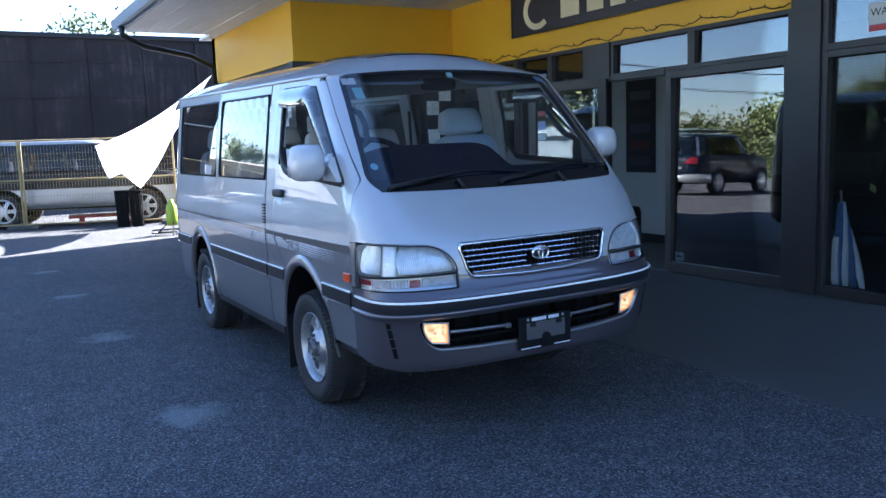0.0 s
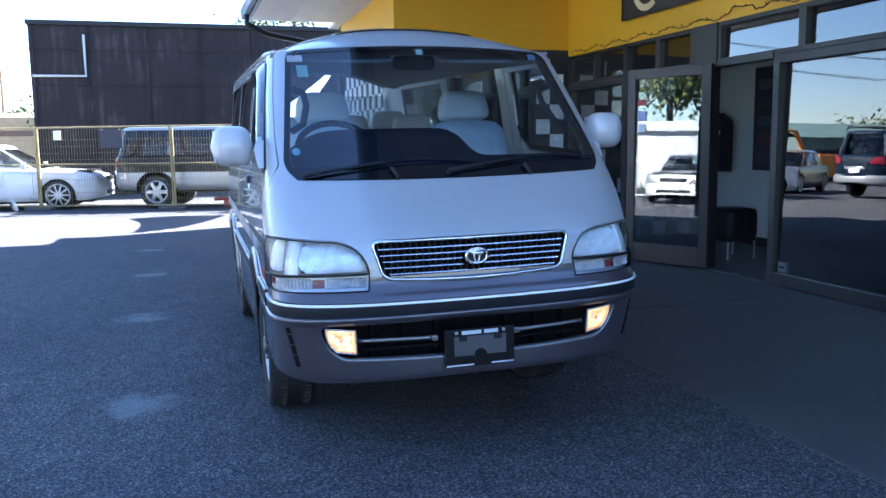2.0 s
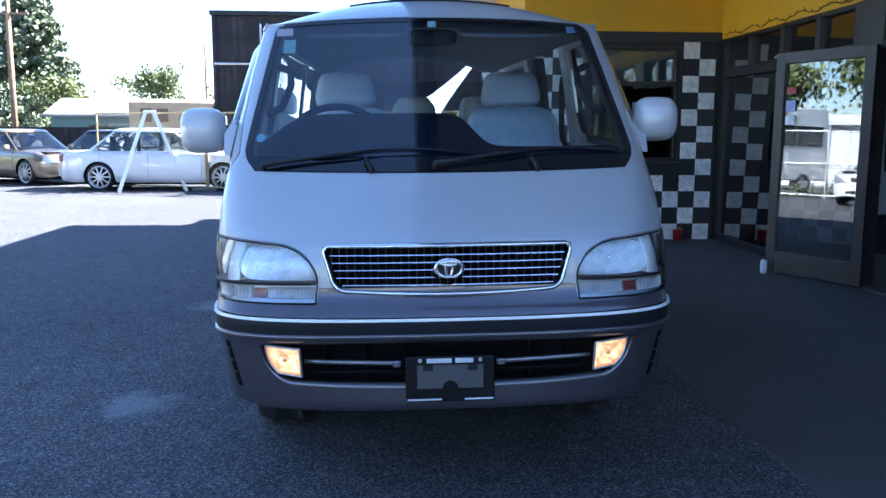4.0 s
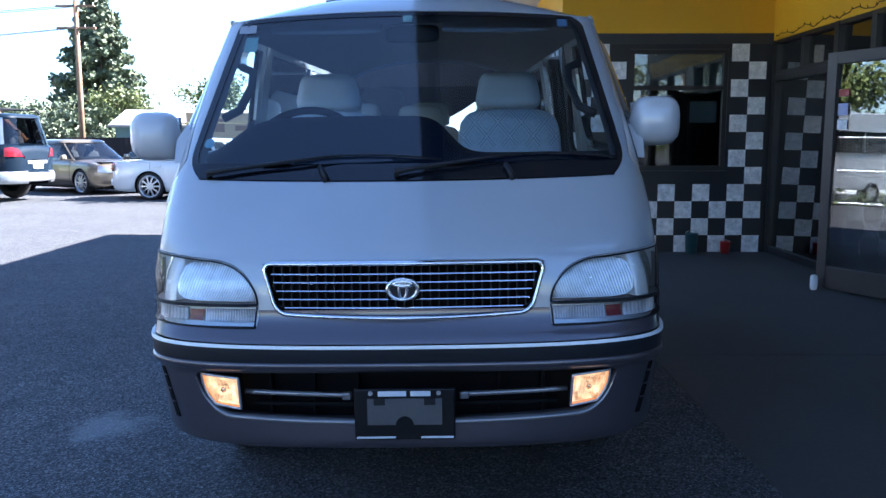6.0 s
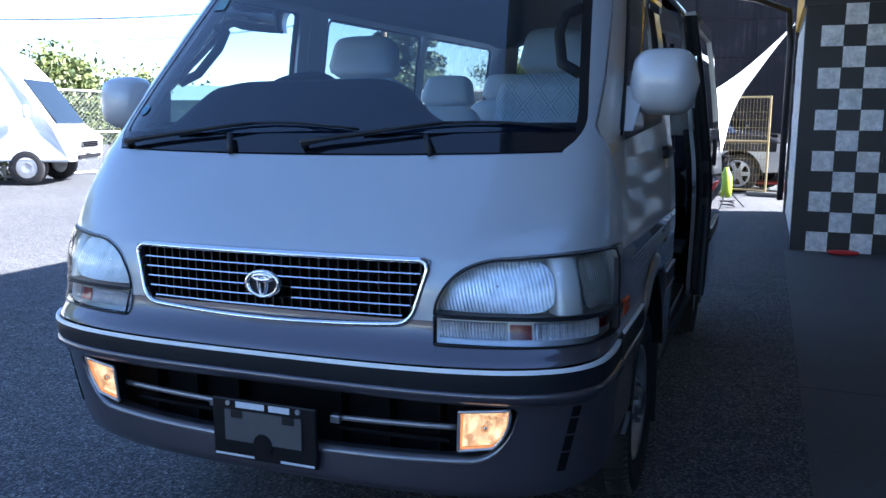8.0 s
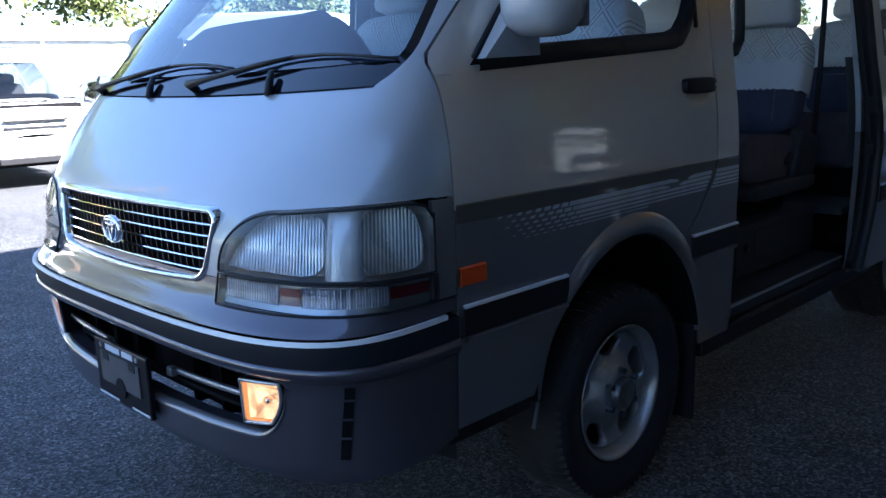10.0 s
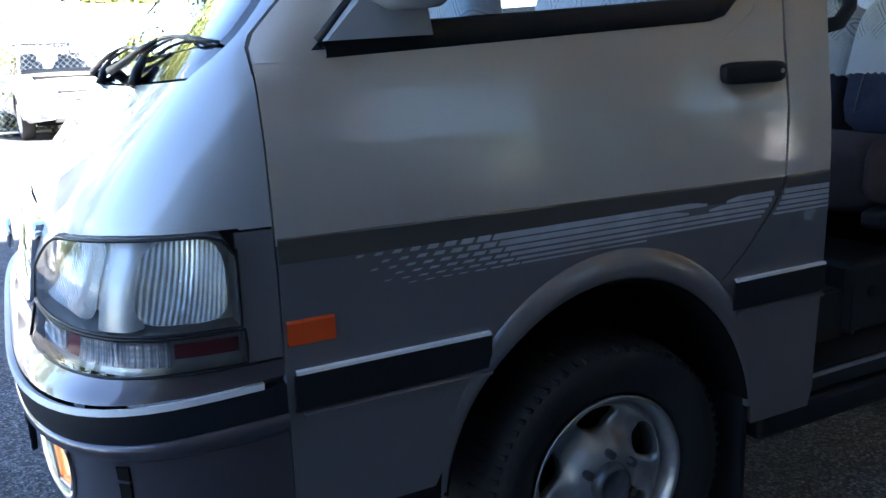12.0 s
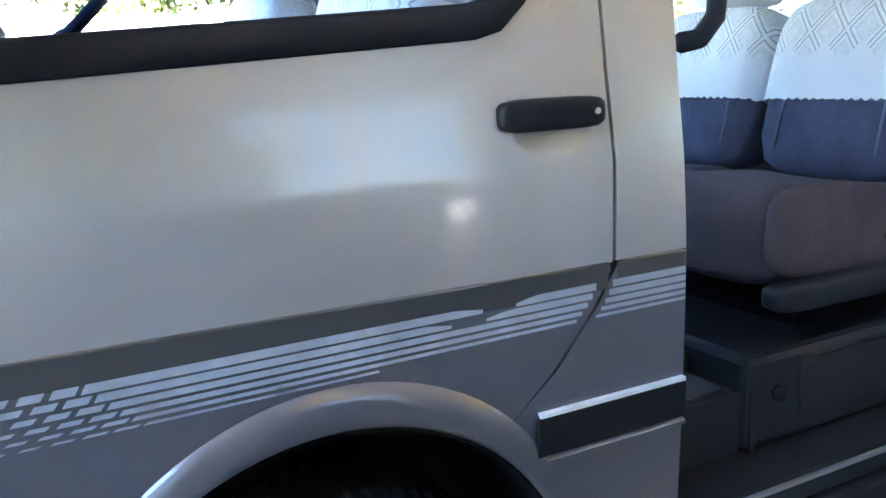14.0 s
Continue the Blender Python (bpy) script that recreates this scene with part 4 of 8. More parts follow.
for s in (-1, 1):
    rows = [[front_pt(s * (ws_half(1.205 + 0.625 * t) - d), ws_z(t, ws_half(1.205 + 0.625 * t)), -0.001) for t in span(0, 1, 25)] for d in (0.03, -0.004)]
    part("edge_band", sheet(rows, flip=s < 0), GLOSSBLACK, screen, smooth=True)
for x, z, w, h, c in ((-0.60, 1.70, 0.05, 0.06, (0.25, 0.5, 0.55)), (-0.625, 1.765, 0.07, 0.035, (0.6, 0.62, 0.68)), (-0.01, 1.80, 0.035, 0.028, (0.35, 0.6, 0.6)), (0.585, 1.775, 0.04, 0.03, (0.15, 0.3, 0.5))):
    rows = [[front_pt(xx, zz, 0.001) for zz in (z - h / 2, z + h / 2)] for xx in (x - w / 2, x + w / 2)]
    part("screen_sticker", sheet(rows), mat("sticker", tuple(0.45 * q for q in c), 0.5), screen, "small printed sticker")

disc = [[front_pt(-0.684 + 0.018 * r * math.cos(a), 1.33 + 0.016 * r * math.sin(a), 0.001) for a in (2 * math.pi * k / 20 for k in range(20))] for r in (1, 0.02)]
part("screen_sticker", sheet(disc, wrap=True, flip=True), mat("round_sticker", (0.1, 0.22, 0.3), 0.5), screen, "small round blue sticker")

# -- wipers --
for px, tx, in ((-0.66, 0.02), (-0.03, 0.62)):
    piv = front_pt(px, 1.228, 0.012)
    knee, tip = lerp(px, tx, 0.45), lerp(px, tx, 0.66)
    bm = bmesh.new()
    tube(bm, [piv + Vector((0, 0.012, -0.012)), piv + Vector((0, -0.012, 0.004)), front_pt(lerp(px, tx, 0.1), 1.242, 0.024), front_pt(knee, 1.272, 0.03), front_pt(tip, 1.286, 0.026)], [0.013, 0.012, 0.008, 0.006, 0.004], 8)
    w = part("wiper", bm, BLACKTRIM, van, "black windscreen wiper", smooth=True)
    a, b = lerp(px, tx, 0.26), tx + 0.1
    line = lambda f, o: front_pt(lerp(a, b, f), 1.252 + 0.026 * math.sin(math.pi * f) + 0.016 * f, o)
    bm = bmesh.new()
    tube(bm, [line(k / 12, 0.006) for k in range(13)], 0.0035, 6)
    part("blade", bm, BLACKTRIM, w, smooth=True)
    bm = bmesh.new()
    tube(bm, [line(lerp(0.08, 0.92, k / 12), 0.008 + 0.018 * math.sin(math.pi * k / 12)) for k in range(13)], 0.0038, 6)
    for f0, f1 in ((0.02, 0.3), (0.7, 0.98)):
        tube(bm, [line(lerp(f0, f1, k / 6), 0.006 + 0.011 * math.sin(math.pi * k / 6)) for k in range(7)], 0.003, 5)
    part("blade_bridge", bm, BLACKTRIM, w, smooth=True)
for x in (-0.26, 0.36):
    bm = bmesh.new()
    tube(bm, [front_pt(x, 1.2, 0.004), front_pt(x - 0.012, 1.226, 0.016), front_pt(x - 0.028, 1.252, 0.02)], [0.012, 0.0105, 0.008], 8)
    part("washer_nozzle", bm, BLACKTRIM, van, smooth=True)

# -- sides --
def crease(y):
    return 0.931 - 0.009 * y


ARCH_F, ARCH_R, ARCH_Z, ARCH = 1.045, 3.385, 0.38, 0.388


def arch_z(y, base, grow=0.0):
    z = base
    for c in (ARCH_F, ARCH_R):
        d = abs(y - c)
        r = ARCH + grow
        if d < r:
            z = max(z, ARCH_Z + math.sqrt(r * r - d * d))
    return z


def rear_seam(z):
    return float(np.interp(z, [0.70, 0.80, 0.89, 0.95, 1.1, 1.8], [1.285, 1.40, 1.478, 1.512, 1.52, 1.505]))


def sill_z(y):
    return 1.262 + 0.055 * (y - 0.73)


def win_front(z):
    return 0.462 + 0.95 * (z - 1.253)


def pillar_seam(z):
    """Front edge of the door: upright to the belt, then leaning with the pillar."""
    return max(SEAM, 0.352 + 0.95 * (z - 1.253))


DOOR_Z0 = 0.455


def panel_rows(s, zs, y0, y1, n, out=0.0):
    """Rows by height, with the ends given by functions of the height."""
    return sheet([[side_pt(lerp(y0(z), y1(z), k / (n - 1)), z, s, out) for k in range(n)] for z in zs], flip=s > 0)


def side_body(s):
    slide = s > 0
    zs = lambda a, b, n: span(a, b, n)
    # front door
    def door_pt(f, g):
        y = lerp(0.40, 1.51, g)
        z = lerp(0.95, sill_z(y), f)
        y = lerp(SEAM + 0.002, rear_seam(z) - 0.003, g)
        r2 = ((y - 1.412) / 0.066) ** 2 + ((z - 1.158) / 0.037) ** 2
        return side_pt(y, z, s, -0.011 * max(0, 1 - r2) ** 0.7)
    gs = sorted(span(0, 0.84, 22) + span(0.85, 0.995, 34) + [1.0])
    fs = sorted(span(0, 0.4, 6) + span(0.42, 0.86, 26) + [0.93, 1.0])
    door = part("front_door", sheet([[door_pt(f, g) for g in gs] for f in fs], flip=s > 0), SILVER_WARM_LIT if s > 0 else SILVER, van, "two-tone front door with a black handle", smooth=True, thick=0.02)
    # lower part: columns that end on the wheel arch
    def low_top(y):
        return 0.948
    cols = columns(SEAM + 0.002, 1.505, 61, ARCH_F - ARCH - 0.001, ARCH_F - ARCH + 0.004, ARCH_F - ARCH + 0.015)
    def lo_front(y):
        base = DOOR_Z0 if y < ARCH_F else float(np.interp(y, [1.285, 1.40, 1.478, 1.512], [0.70, 0.80, 0.89, 0.95]))
        return min(arch_z(y, base, 0.02), 0.9479)
    part("door_lower", side_panel(cols, lo_front, low_top, 11, s), MAUVE_LIT, door, smooth=True, thick=0.02)
    part("shoulder_line", sheet([[side_pt(y, crease(y) + dz, s, o) for dz, o in ((-0.008, 0.0006), (-0.004, 0.0012), (0.028, 0.0012), (0.032, 0.0022), (0.034, 0.0004))] for y in span(SEAM + 0.004, 1.5, 24)], flip=s < 0), CREASE_REFLECTION, door, "shoulder crease, its brownish reflection painted on", smooth=True)
    # window frame of the door: front post, top rail, rear post
    zsw = zs(1.25, 1.775, 19)
    part("front_post", panel_rows(s, zs(1.232, 1.775, 24), lambda z: pillar_seam(z) + 0.003, win_front, 7), SILVER if s < 0 else SILVER_WARM_LIT, door, smooth=True, thick=0.03)
    rows = []
    for z in zs(1.196, 1.80, 31):
        ya, yb = front_pt(ws_half(max(z, 1.21)) - 0.006, z).y, pillar_seam(z) - 0.002
        rows.append([side_pt(lerp(ya, yb, (k / 9) ** 1.6), z, s) for k in range(10)])
    part("windscreen_pillar", sheet(rows, flip=s > 0), SILVER, van, "silver pillar beside the windscreen", smooth=True, thick=0.02)
    part("rear_post", panel_rows(s, zsw, lambda z: 1.43 - 0.09 * max(0, (1.30 - z) / 0.05), lambda z: rear_seam(z) - 0.003, 4, 0.0014), SILVER_WARM_LIT if s > 0 else SILVER, door, smooth=True, thick=0.03)
    part("top_rail", panel_rows(s, zs(1.745, 1.795, 4), lambda z: 0.90, lambda z: rear_seam(z) - 0.003, 12), SILVER, door, smooth=True, thick=0.03)
    part("window_corner", sheet([[side_pt(y, lerp(sill_z(y) - 0.004, sill_z(y) + 0.09 * max(0, (y - 1.31) / 0.11) ** 2, q), s, 0.0007) for q in span(0, 1, 5)] for y in span(1.3, 1.434, 12)], flip=s < 0), SILVER_WARM_LIT if s > 0 else SILVER, door, smooth=True, thick=0.012)
    # black weather strips
    part("sill_strip", sheet([[side_pt(y, sill_z(y) + dz + 0.09 * max(0, (y - 1.31) / 0.11) ** 2, s, o) for dz, o in ((-0.012, 0.002), (-0.008, 0.007), (0.03, 0.004), (0.036, -0.006), (0.036, -0.03))] for y in span(0.48, 1.425, 24)], flip=s < 0), BLACKTRIM, door, "black weather strip under the window", smooth=True)
    bm = bmesh.new()
    tube(bm, [side_pt(win_front(z) + 0.004, z, s, -0.004) for z in zs(1.26, 1.745, 10)] + [side_pt(y, 1.748, s, -0.004) for y in span(0.98, 1.40, 6)] + [side_pt(1.428, z, s, -0.004) for z in zs(1.73, 1.34, 7)], 0.012, 6)
    part("window_gasket", bm, BLACKTRIM, door, smooth=True)
    # handle
    hz = 1.178
    bm = pillow((0.036, 0.178, 0.046), 5)
    h = part("door_handle", bm, BLACKTRIM, door, "black door handle", smooth=True)
    h.location = (s * (side_x(1.42, hz) + 0.004), 1.413, hz - 0.001)
    p = side_pt(1.478, hz, s, 0.024)
    bm = bmesh.new()
    cyl(bm, p, p + Vector((s * 0.003, 0, 0)), 0.0048, seg=12)
    part("key_lock", bm, ALLOY, door)
    # trim strips
    def rub(y0, y1, parent, name="side_strip"):
        part(name, sheet([[side_pt(y, z, s, o) for z, o in ((0.664, 0.001), (0.67, 0.01), (0.73, 0.01), (0.733, 0.008))] for y in span(y0, y1, 10)], flip=s < 0), BLACKTRIM, parent, "black side strip", thick=0.006)
        part("bright_line", sheet([[side_pt(y, z, s, o) for z, o in ((0.732, 0.006), (0.733, 0.0115), (0.739, 0.0115), (0.74, 0.002))] for y in span(y0 + 0.004, y1 - 0.002, 10)], flip=s < 0), WHITELINE, parent, "pale bright line", thick=0.004)
        part("strip_ledge", sheet([[side_pt(y, z, s, o) for z, o in ((0.65, 0.0), (0.656, 0.012), (0.662, 0.012), (0.668, 0.002))] for y in span(y0 + 0.012, y1, 10)], flip=s < 0), MAUVE_LIT, parent, thick=0.004, smooth=True)
    rub(0.378, 0.752, door)
    # amber marker
    rows = [[side_pt(y, z, s, o) for z, o in ((0.781, 0.001), (0.784, 0.007), (0.821, 0.007), (0.825, 0.001))] for y in (0.372, 0.376, 0.45, 0.454)]
    part("side_marker", sheet(rows, flip=s < 0), AMBER, van, "orange side marker lamp", thick=0.003)
    # wheel arch lips
    for c in (ARCH_F, ARCH_R):
        rows = []
        for k in range(41):
            a = radians(6 + 178 * k / 40) if c == ARCH_F else radians(-4 + 188 * k / 40)
            row = []
            for f, o in ((1.0, 0.0), (0.9, 0.006), (0.7, 0.011), (0.4, 0.014), (0.12, 0.014), (0.0, 0.006), (-0.02, -0.012)):
                rr, dz = 0.394 + f * (0.01 + 0.037 * max(0, math.sin(a)) ** 0.8), lerp(0.014, 0.03, f)
                y, z = c + 0.005 * f + rr * math.cos(a), ARCH_Z + dz * max(0, math.sin(a)) + rr * math.sin(a)
                fade = min(1, max(0, (math.sin(a) - 0.5) / 0.3)) if c == ARCH_F else 1
                row.append(side_pt(y, max(z, 0.25), s, min(o, 0) + max(o, 0) * fade + 0.002 * (f > 0)))
            rows.append(row)
        part("arch_lip", sheet(rows, flip=s > 0), MAUVE_LIT, van, "flared wheel-arch lip", smooth=True)
        rows = [[(s * x, c + 0.4 * math.cos(a), ARCH_Z + 0.008 + 0.4 * math.sin(a)) for x in (0.45, 0.836)] for a in (radians(8 + 166 * k / 24) for k in range(25))]
        part("arch_liner", sheet(rows), LINER, van, smooth=True, thick=0.01)
        part("liner_wall", boxes((s * 0.44 - 0.01, s * 0.44 + 0.01, c - 0.46, c + 0.46, 0.2, 0.78)), BLACKTRIM, van)
        part("mud_flap", boxes((s * 0.72 - 0.1, s * 0.72 + 0.1, c + 0.395, c + 0.41, 0.12, 0.5)), BLACKTRIM, van, "black mud flap")
    # post behind the door
    B0, B1 = lambda z: rear_seam(z) + 0.004, lambda z: 1.656
    pil = part("pillar_panel", panel_rows(s, zs(0.952, 1.80, 24), B0, B1, 6), SILVER_WARM_LIT if s > 0 else SILVER, van, smooth=True, thick=0.03)
    part("shoulder_line", sheet([[side_pt(y, crease(y) + dz, s, o) for dz, o in ((-0.008, 0.0006), (-0.004, 0.0012), (0.028, 0.0012), (0.032, 0.0022), (0.034, 0.0004))] for y in span(1.517, 1.655, 6)], flip=s < 0), CREASE_REFLECTION, pil, "shoulder crease, its brownish reflection painted on", smooth=True)
    cols2 = columns(1.29, 1.655, 20)
    lo2 = lambda y: arch_z(y, 0.37, 0.02)
    part("pillar_lower", side_panel(cols2, lo2, lambda y: float(np.interp(y, [1.29, 1.404, 1.482, 1.516, 1.667], [0.703, 0.797, 0.887, 0.946, 0.949])), 12, s), MAUVE_LIT, pil, smooth=True, thick=0.03)
    rub(1.365, 1.653, pil)
    # fender piece under the bumper end, ahead of the wheel: closes to the arch
    # rear quarter
    y_q = 2.72 if slide else 1.674
    cols3 = columns(y_q, TAIL, 60)
    q = part("quarter_panel", side_panel(cols3, lambda y: 0.952, lambda y: 1.245, 8, s), SILVER, van, "silver rear side panel", smooth=True, thick=0.02)
    part("quarter_lower", side_panel(cols3, lambda y: arch_z(y, 0.36), lambda y: 0.949, 12, s), MAUVE_LIT, q, smooth=True, thick=0.02)
    part("quarter_top", side_panel(cols3, lambda y: 1.745, lambda y: 1.80, 3, s), SILVER, q, smooth=True, thick=0.02)
    posts = [(2.80, 2.88), (4.10, TAIL)] if not slide else [(2.72, 2.88), (4.10, TAIL)]
    for a, b in posts:
        part("window_post", side_panel(span(a, b, 8), lambda y: 1.243, lambda y: 1.747, 14, s), SILVER, q, smooth=True, thick=0.02)
    wins = [(1.70, 2.80), (2.88, 4.10)] if not slide else [(2.88, 4.10)]
    for a, b in wins:
        g = part("side_window", side_panel(span(a + 0.005, b - 0.005, 12), lambda y: 1.247, lambda y: 1.743, 12, s, -0.008), SIDEGLASS, q, "tinted side window", smooth=True)
        g.visible_shadow = False
        bm = bmesh.new()
        tube(bm, [side_pt(y, z, s, -0.002) for y, z in [(a + 0.03, 1.25), (b - 0.03, 1.25), (b - 0.008, 1.275), (b - 0.008, 1.715), (b - 0.03, 1.74), (a + 0.03, 1.74), (a + 0.008, 1.715), (a + 0.008, 1.275), (a + 0.03, 1.25)]], 0.007, 6)
        part("gasket", bm, BLACKTRIM, g, smooth=True)
    if not slide:
        rub(1.68, ARCH_R - 0.33, q)
        part("vent_slots", boxes(*[(-0.848, -0.835, 1.655, 1.70, 0.985 + 0.018 * k, 0.995 + 0.018 * k) for k in range(7)]), BLACKTRIM, q, "black vent slots")
    rub(ARCH_R + 0.33, TAIL - 0.1, q)
    # sill
    part("sill", boxes((s * 0.79 - 0.03, s * 0.79 + 0.03, 1.5, 3.03, 0.31, 0.38)), BLACKTRIM, van, bevel=0.012)
    # drip rail
    bm = bmesh.new()
    tube(bm, [side_pt(y, 1.803, s, 0.006) for y in span(0.86, TAIL - 0.05, 24)], 0.011, 6)
    part("drip_rail", bm, SILVER, van, smooth=True)
    # decals: five lines that break up into squares towards the nose
    def stripe_z(k, y):
        top = [0.921, 0.907, 0.894, 0.882, 0.871, 0.861][k] + 0.006 * (y - 1.2)
        th = [0.011, 0.0095, 0.008, 0.0065, 0.005, 0.0035][k]
        return top, th
    for k in range(6):
        y1 = float(np.interp(stripe_z(k, 1.4)[0] - 0.012, [0.80, 0.89, 0.95], [1.40, 1.478, 1.51])) - 0.012 if k < 5 else 1.12
        y0 = 0.79 + 0.01 * k
        brk = (1.31, 1.26)[k] if k < 2 else None
        for a, b in ((y0, brk - 0.03), (brk + 0.025, y1)) if brk else ((y0, y1),):
            rows = []
            for y in span(a, b, 12):
                z, th = stripe_z(k, y)
                ease = min(1.0, abs(y - brk) / 0.06) if brk else 1.0
                rows.append([side_pt(y, z - th, s, 0.0015), side_pt(y, z - th * (1 - ease), s, 0.0015)])
            part("decal_stripe", sheet(rows, flip=s < 0), DECAL, door, "pale decal stripe")
        if k < 5:
            z, th = stripe_z(k, 1.6)
            part("decal_stripe", sheet([[side_pt(y, z - th, s, 0.0015), side_pt(y, z, s, 0.0015)] for y in (float(np.interp(z, [0.80, 0.89, 0.95], [1.40, 1.478, 1.51])) + 0.012, 1.6, 1.653)], flip=s < 0), DECAL, pil, "pale decal stripe")
        if s < 0:
            part("decal_stripe", sheet([[side_pt(y, stripe_z(k, y)[0] - stripe_z(k, y)[1], s, 0.0015), side_pt(y, stripe_z(k, y)[0], s, 0.0015)] for y in span(1.68, 4.2, 30)], flip=s < 0), DECAL, q, "pale decal stripe")
    bm = bmesh.new()
    for k in range(6):
        for i in range(9):
            y = 0.775 - 0.034 * i + 0.012 * k
            z, th = stripe_z(k, y)
            f = 1 - 0.075 * i
            w = 0.0145 * f
            if i < 9 - (k % 2):
                sheet([[side_pt(y - w, z - th * f, s, 0.0015), side_pt(y - w + 0.006, z, s, 0.0015)], [side_pt(y + w, z - th * f, s, 0.0015), side_pt(y + w + 0.006, z, s, 0.0015)]], flip=s < 0, bm=bm)
    part("decal_pattern", bm, DECAL, door, "pale decal squares fading out")["kind"] = "stuff"
    # mirror
    mir = bmesh.new()
    rows = []
    for i in range(13):
        a = i / 12
        dx = lerp(-0.093, 0.093, a)
        h = 0.088 * (1 - abs(2 * a - 1) ** 4) ** 0.5 + 0.002
        d = 0.085 * (1 - abs(2 * a - 1) ** 3) ** 0.5 + 0.004
        row = []
        for k in range(16):
            b = 2 * math.pi * k / 16
            cy, cz = math.cos(b), math.sin(b)
            e = (abs(cy) ** 2.8 + abs(cz) ** 2.8) ** (-1 / 2.8)
            row.append((dx, d * cy * e * (1.0 if cy < 0 else 0.7), h * cz * e))
        rows.append(row)
    sheet(rows, bm=mir, wrap=True)
    m = part("mirror", mir, MIRRORWHITE, van, "pale grey door mirror", smooth=True)
    m.location = (0.905, 0.60, 1.393) if s > 0 else (-0.945, 0.61, 1.36)
    bm = bmesh.new()
    sheet([[(x, 0.052, z) for z in (-0.07, 0.07)] for x in (-0.078, 0.078)], bm=bm, flip=True)
    part("mirror_glass", bm, CHROME, m)
    rows = [[side_pt(y, z, s, o) for y, o in ((0.47, 0.004), (0.49, 0.03), (0.60, 0.03), (0.64, 0.004))] for z in (1.262, 1.29, 1.34)]
    foot = part("mirror_foot", sheet([[side_pt(0.475, 1.262, s, 0.004), side_pt(0.475, 1.262, s, 0.03), side_pt(0.66, 1.268, s, 0.03), side_pt(0.66, 1.268, s, 0.004)], [side_pt(0.55, 1.345, s, 0.004), side_pt(0.55, 1.345, s, 0.05), side_pt(0.64, 1.345, s, 0.05), side_pt(0.66, 1.345, s, 0.004)], [side_pt(0.60, 1.40, s, 0.0), side_pt(0.60, 1.40, s, 0.03), side_pt(0.64, 1.40, s, 0.03), side_pt(0.65, 1.40, s, 0.0)]], flip=s > 0, wrap=True), MIRRORWHITE, m)
    foot.matrix_parent_inverse = m.matrix_basis.inverted()


side_body(1)
side_body(-1)

# -- roof --
def roof_pt(fx, t):
    w = half_width(1.80)
    x = fx * lerp(0.655, w, min(1, t * 8) ** 0.5)
    y0 = front_pt(min(abs(x), 0.66), 1.835 - 0.03 * fx * fx).y - 0.004
    y = lerp(y0, TAIL - 0.02, t ** 1.6)
    crown = 0.145 * (1 - abs(fx) ** 2.4)
    z = 1.835 - 0.03 * fx * fx + crown * (1 - math.exp(-(y - y0) / 0.22)) - 0.10 * max(0, (y - TAIL + 0.4) / 0.4) ** 3
    return Vector((x, y, z + rise(y)))


part("van_roof", sheet([[roof_pt(fx, t) for t in span(0, 1, 30)] for fx in span(-1, 1, 33)]), SILVER, van, "silver roof panel", smooth=True, thick=0.012)
part("headliner", sheet([[roof_pt(fx, t) + Vector((0, 0.02, -0.05)) for t in span(0.02, 0.98, 16)] for fx in span(-0.97, 0.97, 17)]), HEADLINER, van, smooth=True)
part("sunroof", sheet([[roof_pt(fx, q) + Vector((0, 0, 0.006)) for q in span(0.2, 0.42, 10)] for fx in span(-0.5, 0.5, 13)]), GLOSSBLACK, van, "dark glass sunroof panel", smooth=True, thick=0.012)
# rear closing panel
part("tailgate", sheet([[Vector((f * side_x(TAIL, z), TAIL + 0.02 * (1 - f * f), z)) for z in span(0.40, 1.25, 8)] for f in span(-1, 1, 15)], flip=True), SILVER, van, smooth=True, thick=0.02)
tg = part("rear_window", sheet([[Vector((f * side_x(TAIL, z), TAIL + 0.02 * (1 - f * f) - 0.05 * (z - 1.25), z)) for z in span(1.25, 1.78, 8)] for f in span(-1, 1, 15)], flip=True), SIDEGLASS, van, smooth=True)
tg.visible_shadow = False

# -- floor, inner skins --
part("cabin_floor", boxes((-0.43, 0.43, 0.45, 1.5, 0.60, 0.63), (-0.78, 0.655, 1.5, 2.74, 0.54, 0.575), (-0.78, 0.78, 2.74, TAIL - 0.03, 0.60, 0.63)), CARPET, van)
part("underbody", boxes((-0.5, 0.5, 0.42, 0.66, 0.3, 0.42), (-0.44, 0.44, 0.66, 1.5, 0.24, 0.42), (-0.72, 0.72, 1.5, TAIL - 0.1, 0.3, 0.42)), LINER, van)
part("step_well", boxes((0.52, 0.79, 1.67, 2.72, 0.40, 0.44), (0.50, 0.52, 1.67, 2.72, 0.44, 0.62)), PLASTIC, van, "grey plastic entry step")
for s in (-1, 1):
    part("inner_trim", side_panel(columns(0.42, 1.66, 20), lambda y: 0.80, lambda y: 1.25, 5, s, -0.06), TRIMGREY, van, smooth=True)
    part("inner_trim", side_panel(columns(2.72 if s > 0 else 1.66, TAIL, 20), lambda y: 0.80, lambda y: 1.25, 5, s, -0.05), TRIMGREY, van, smooth=True)
part("firewall", sheet([[Vector((x, 0.34 + 0.1 * abs(x) ** 3, z)) for z in (0.36, 1.17)] for x in span(-0.8, 0.8, 17)]), BLACKTRIM, van)
for s in (-1, 1):
    part("inner_shell", sheet([[side_pt(y, z, s, -0.035) for z in (0.40, 0.66)] for y in (0.37, 0.66)], flip=s < 0), BLACKTRIM, van)


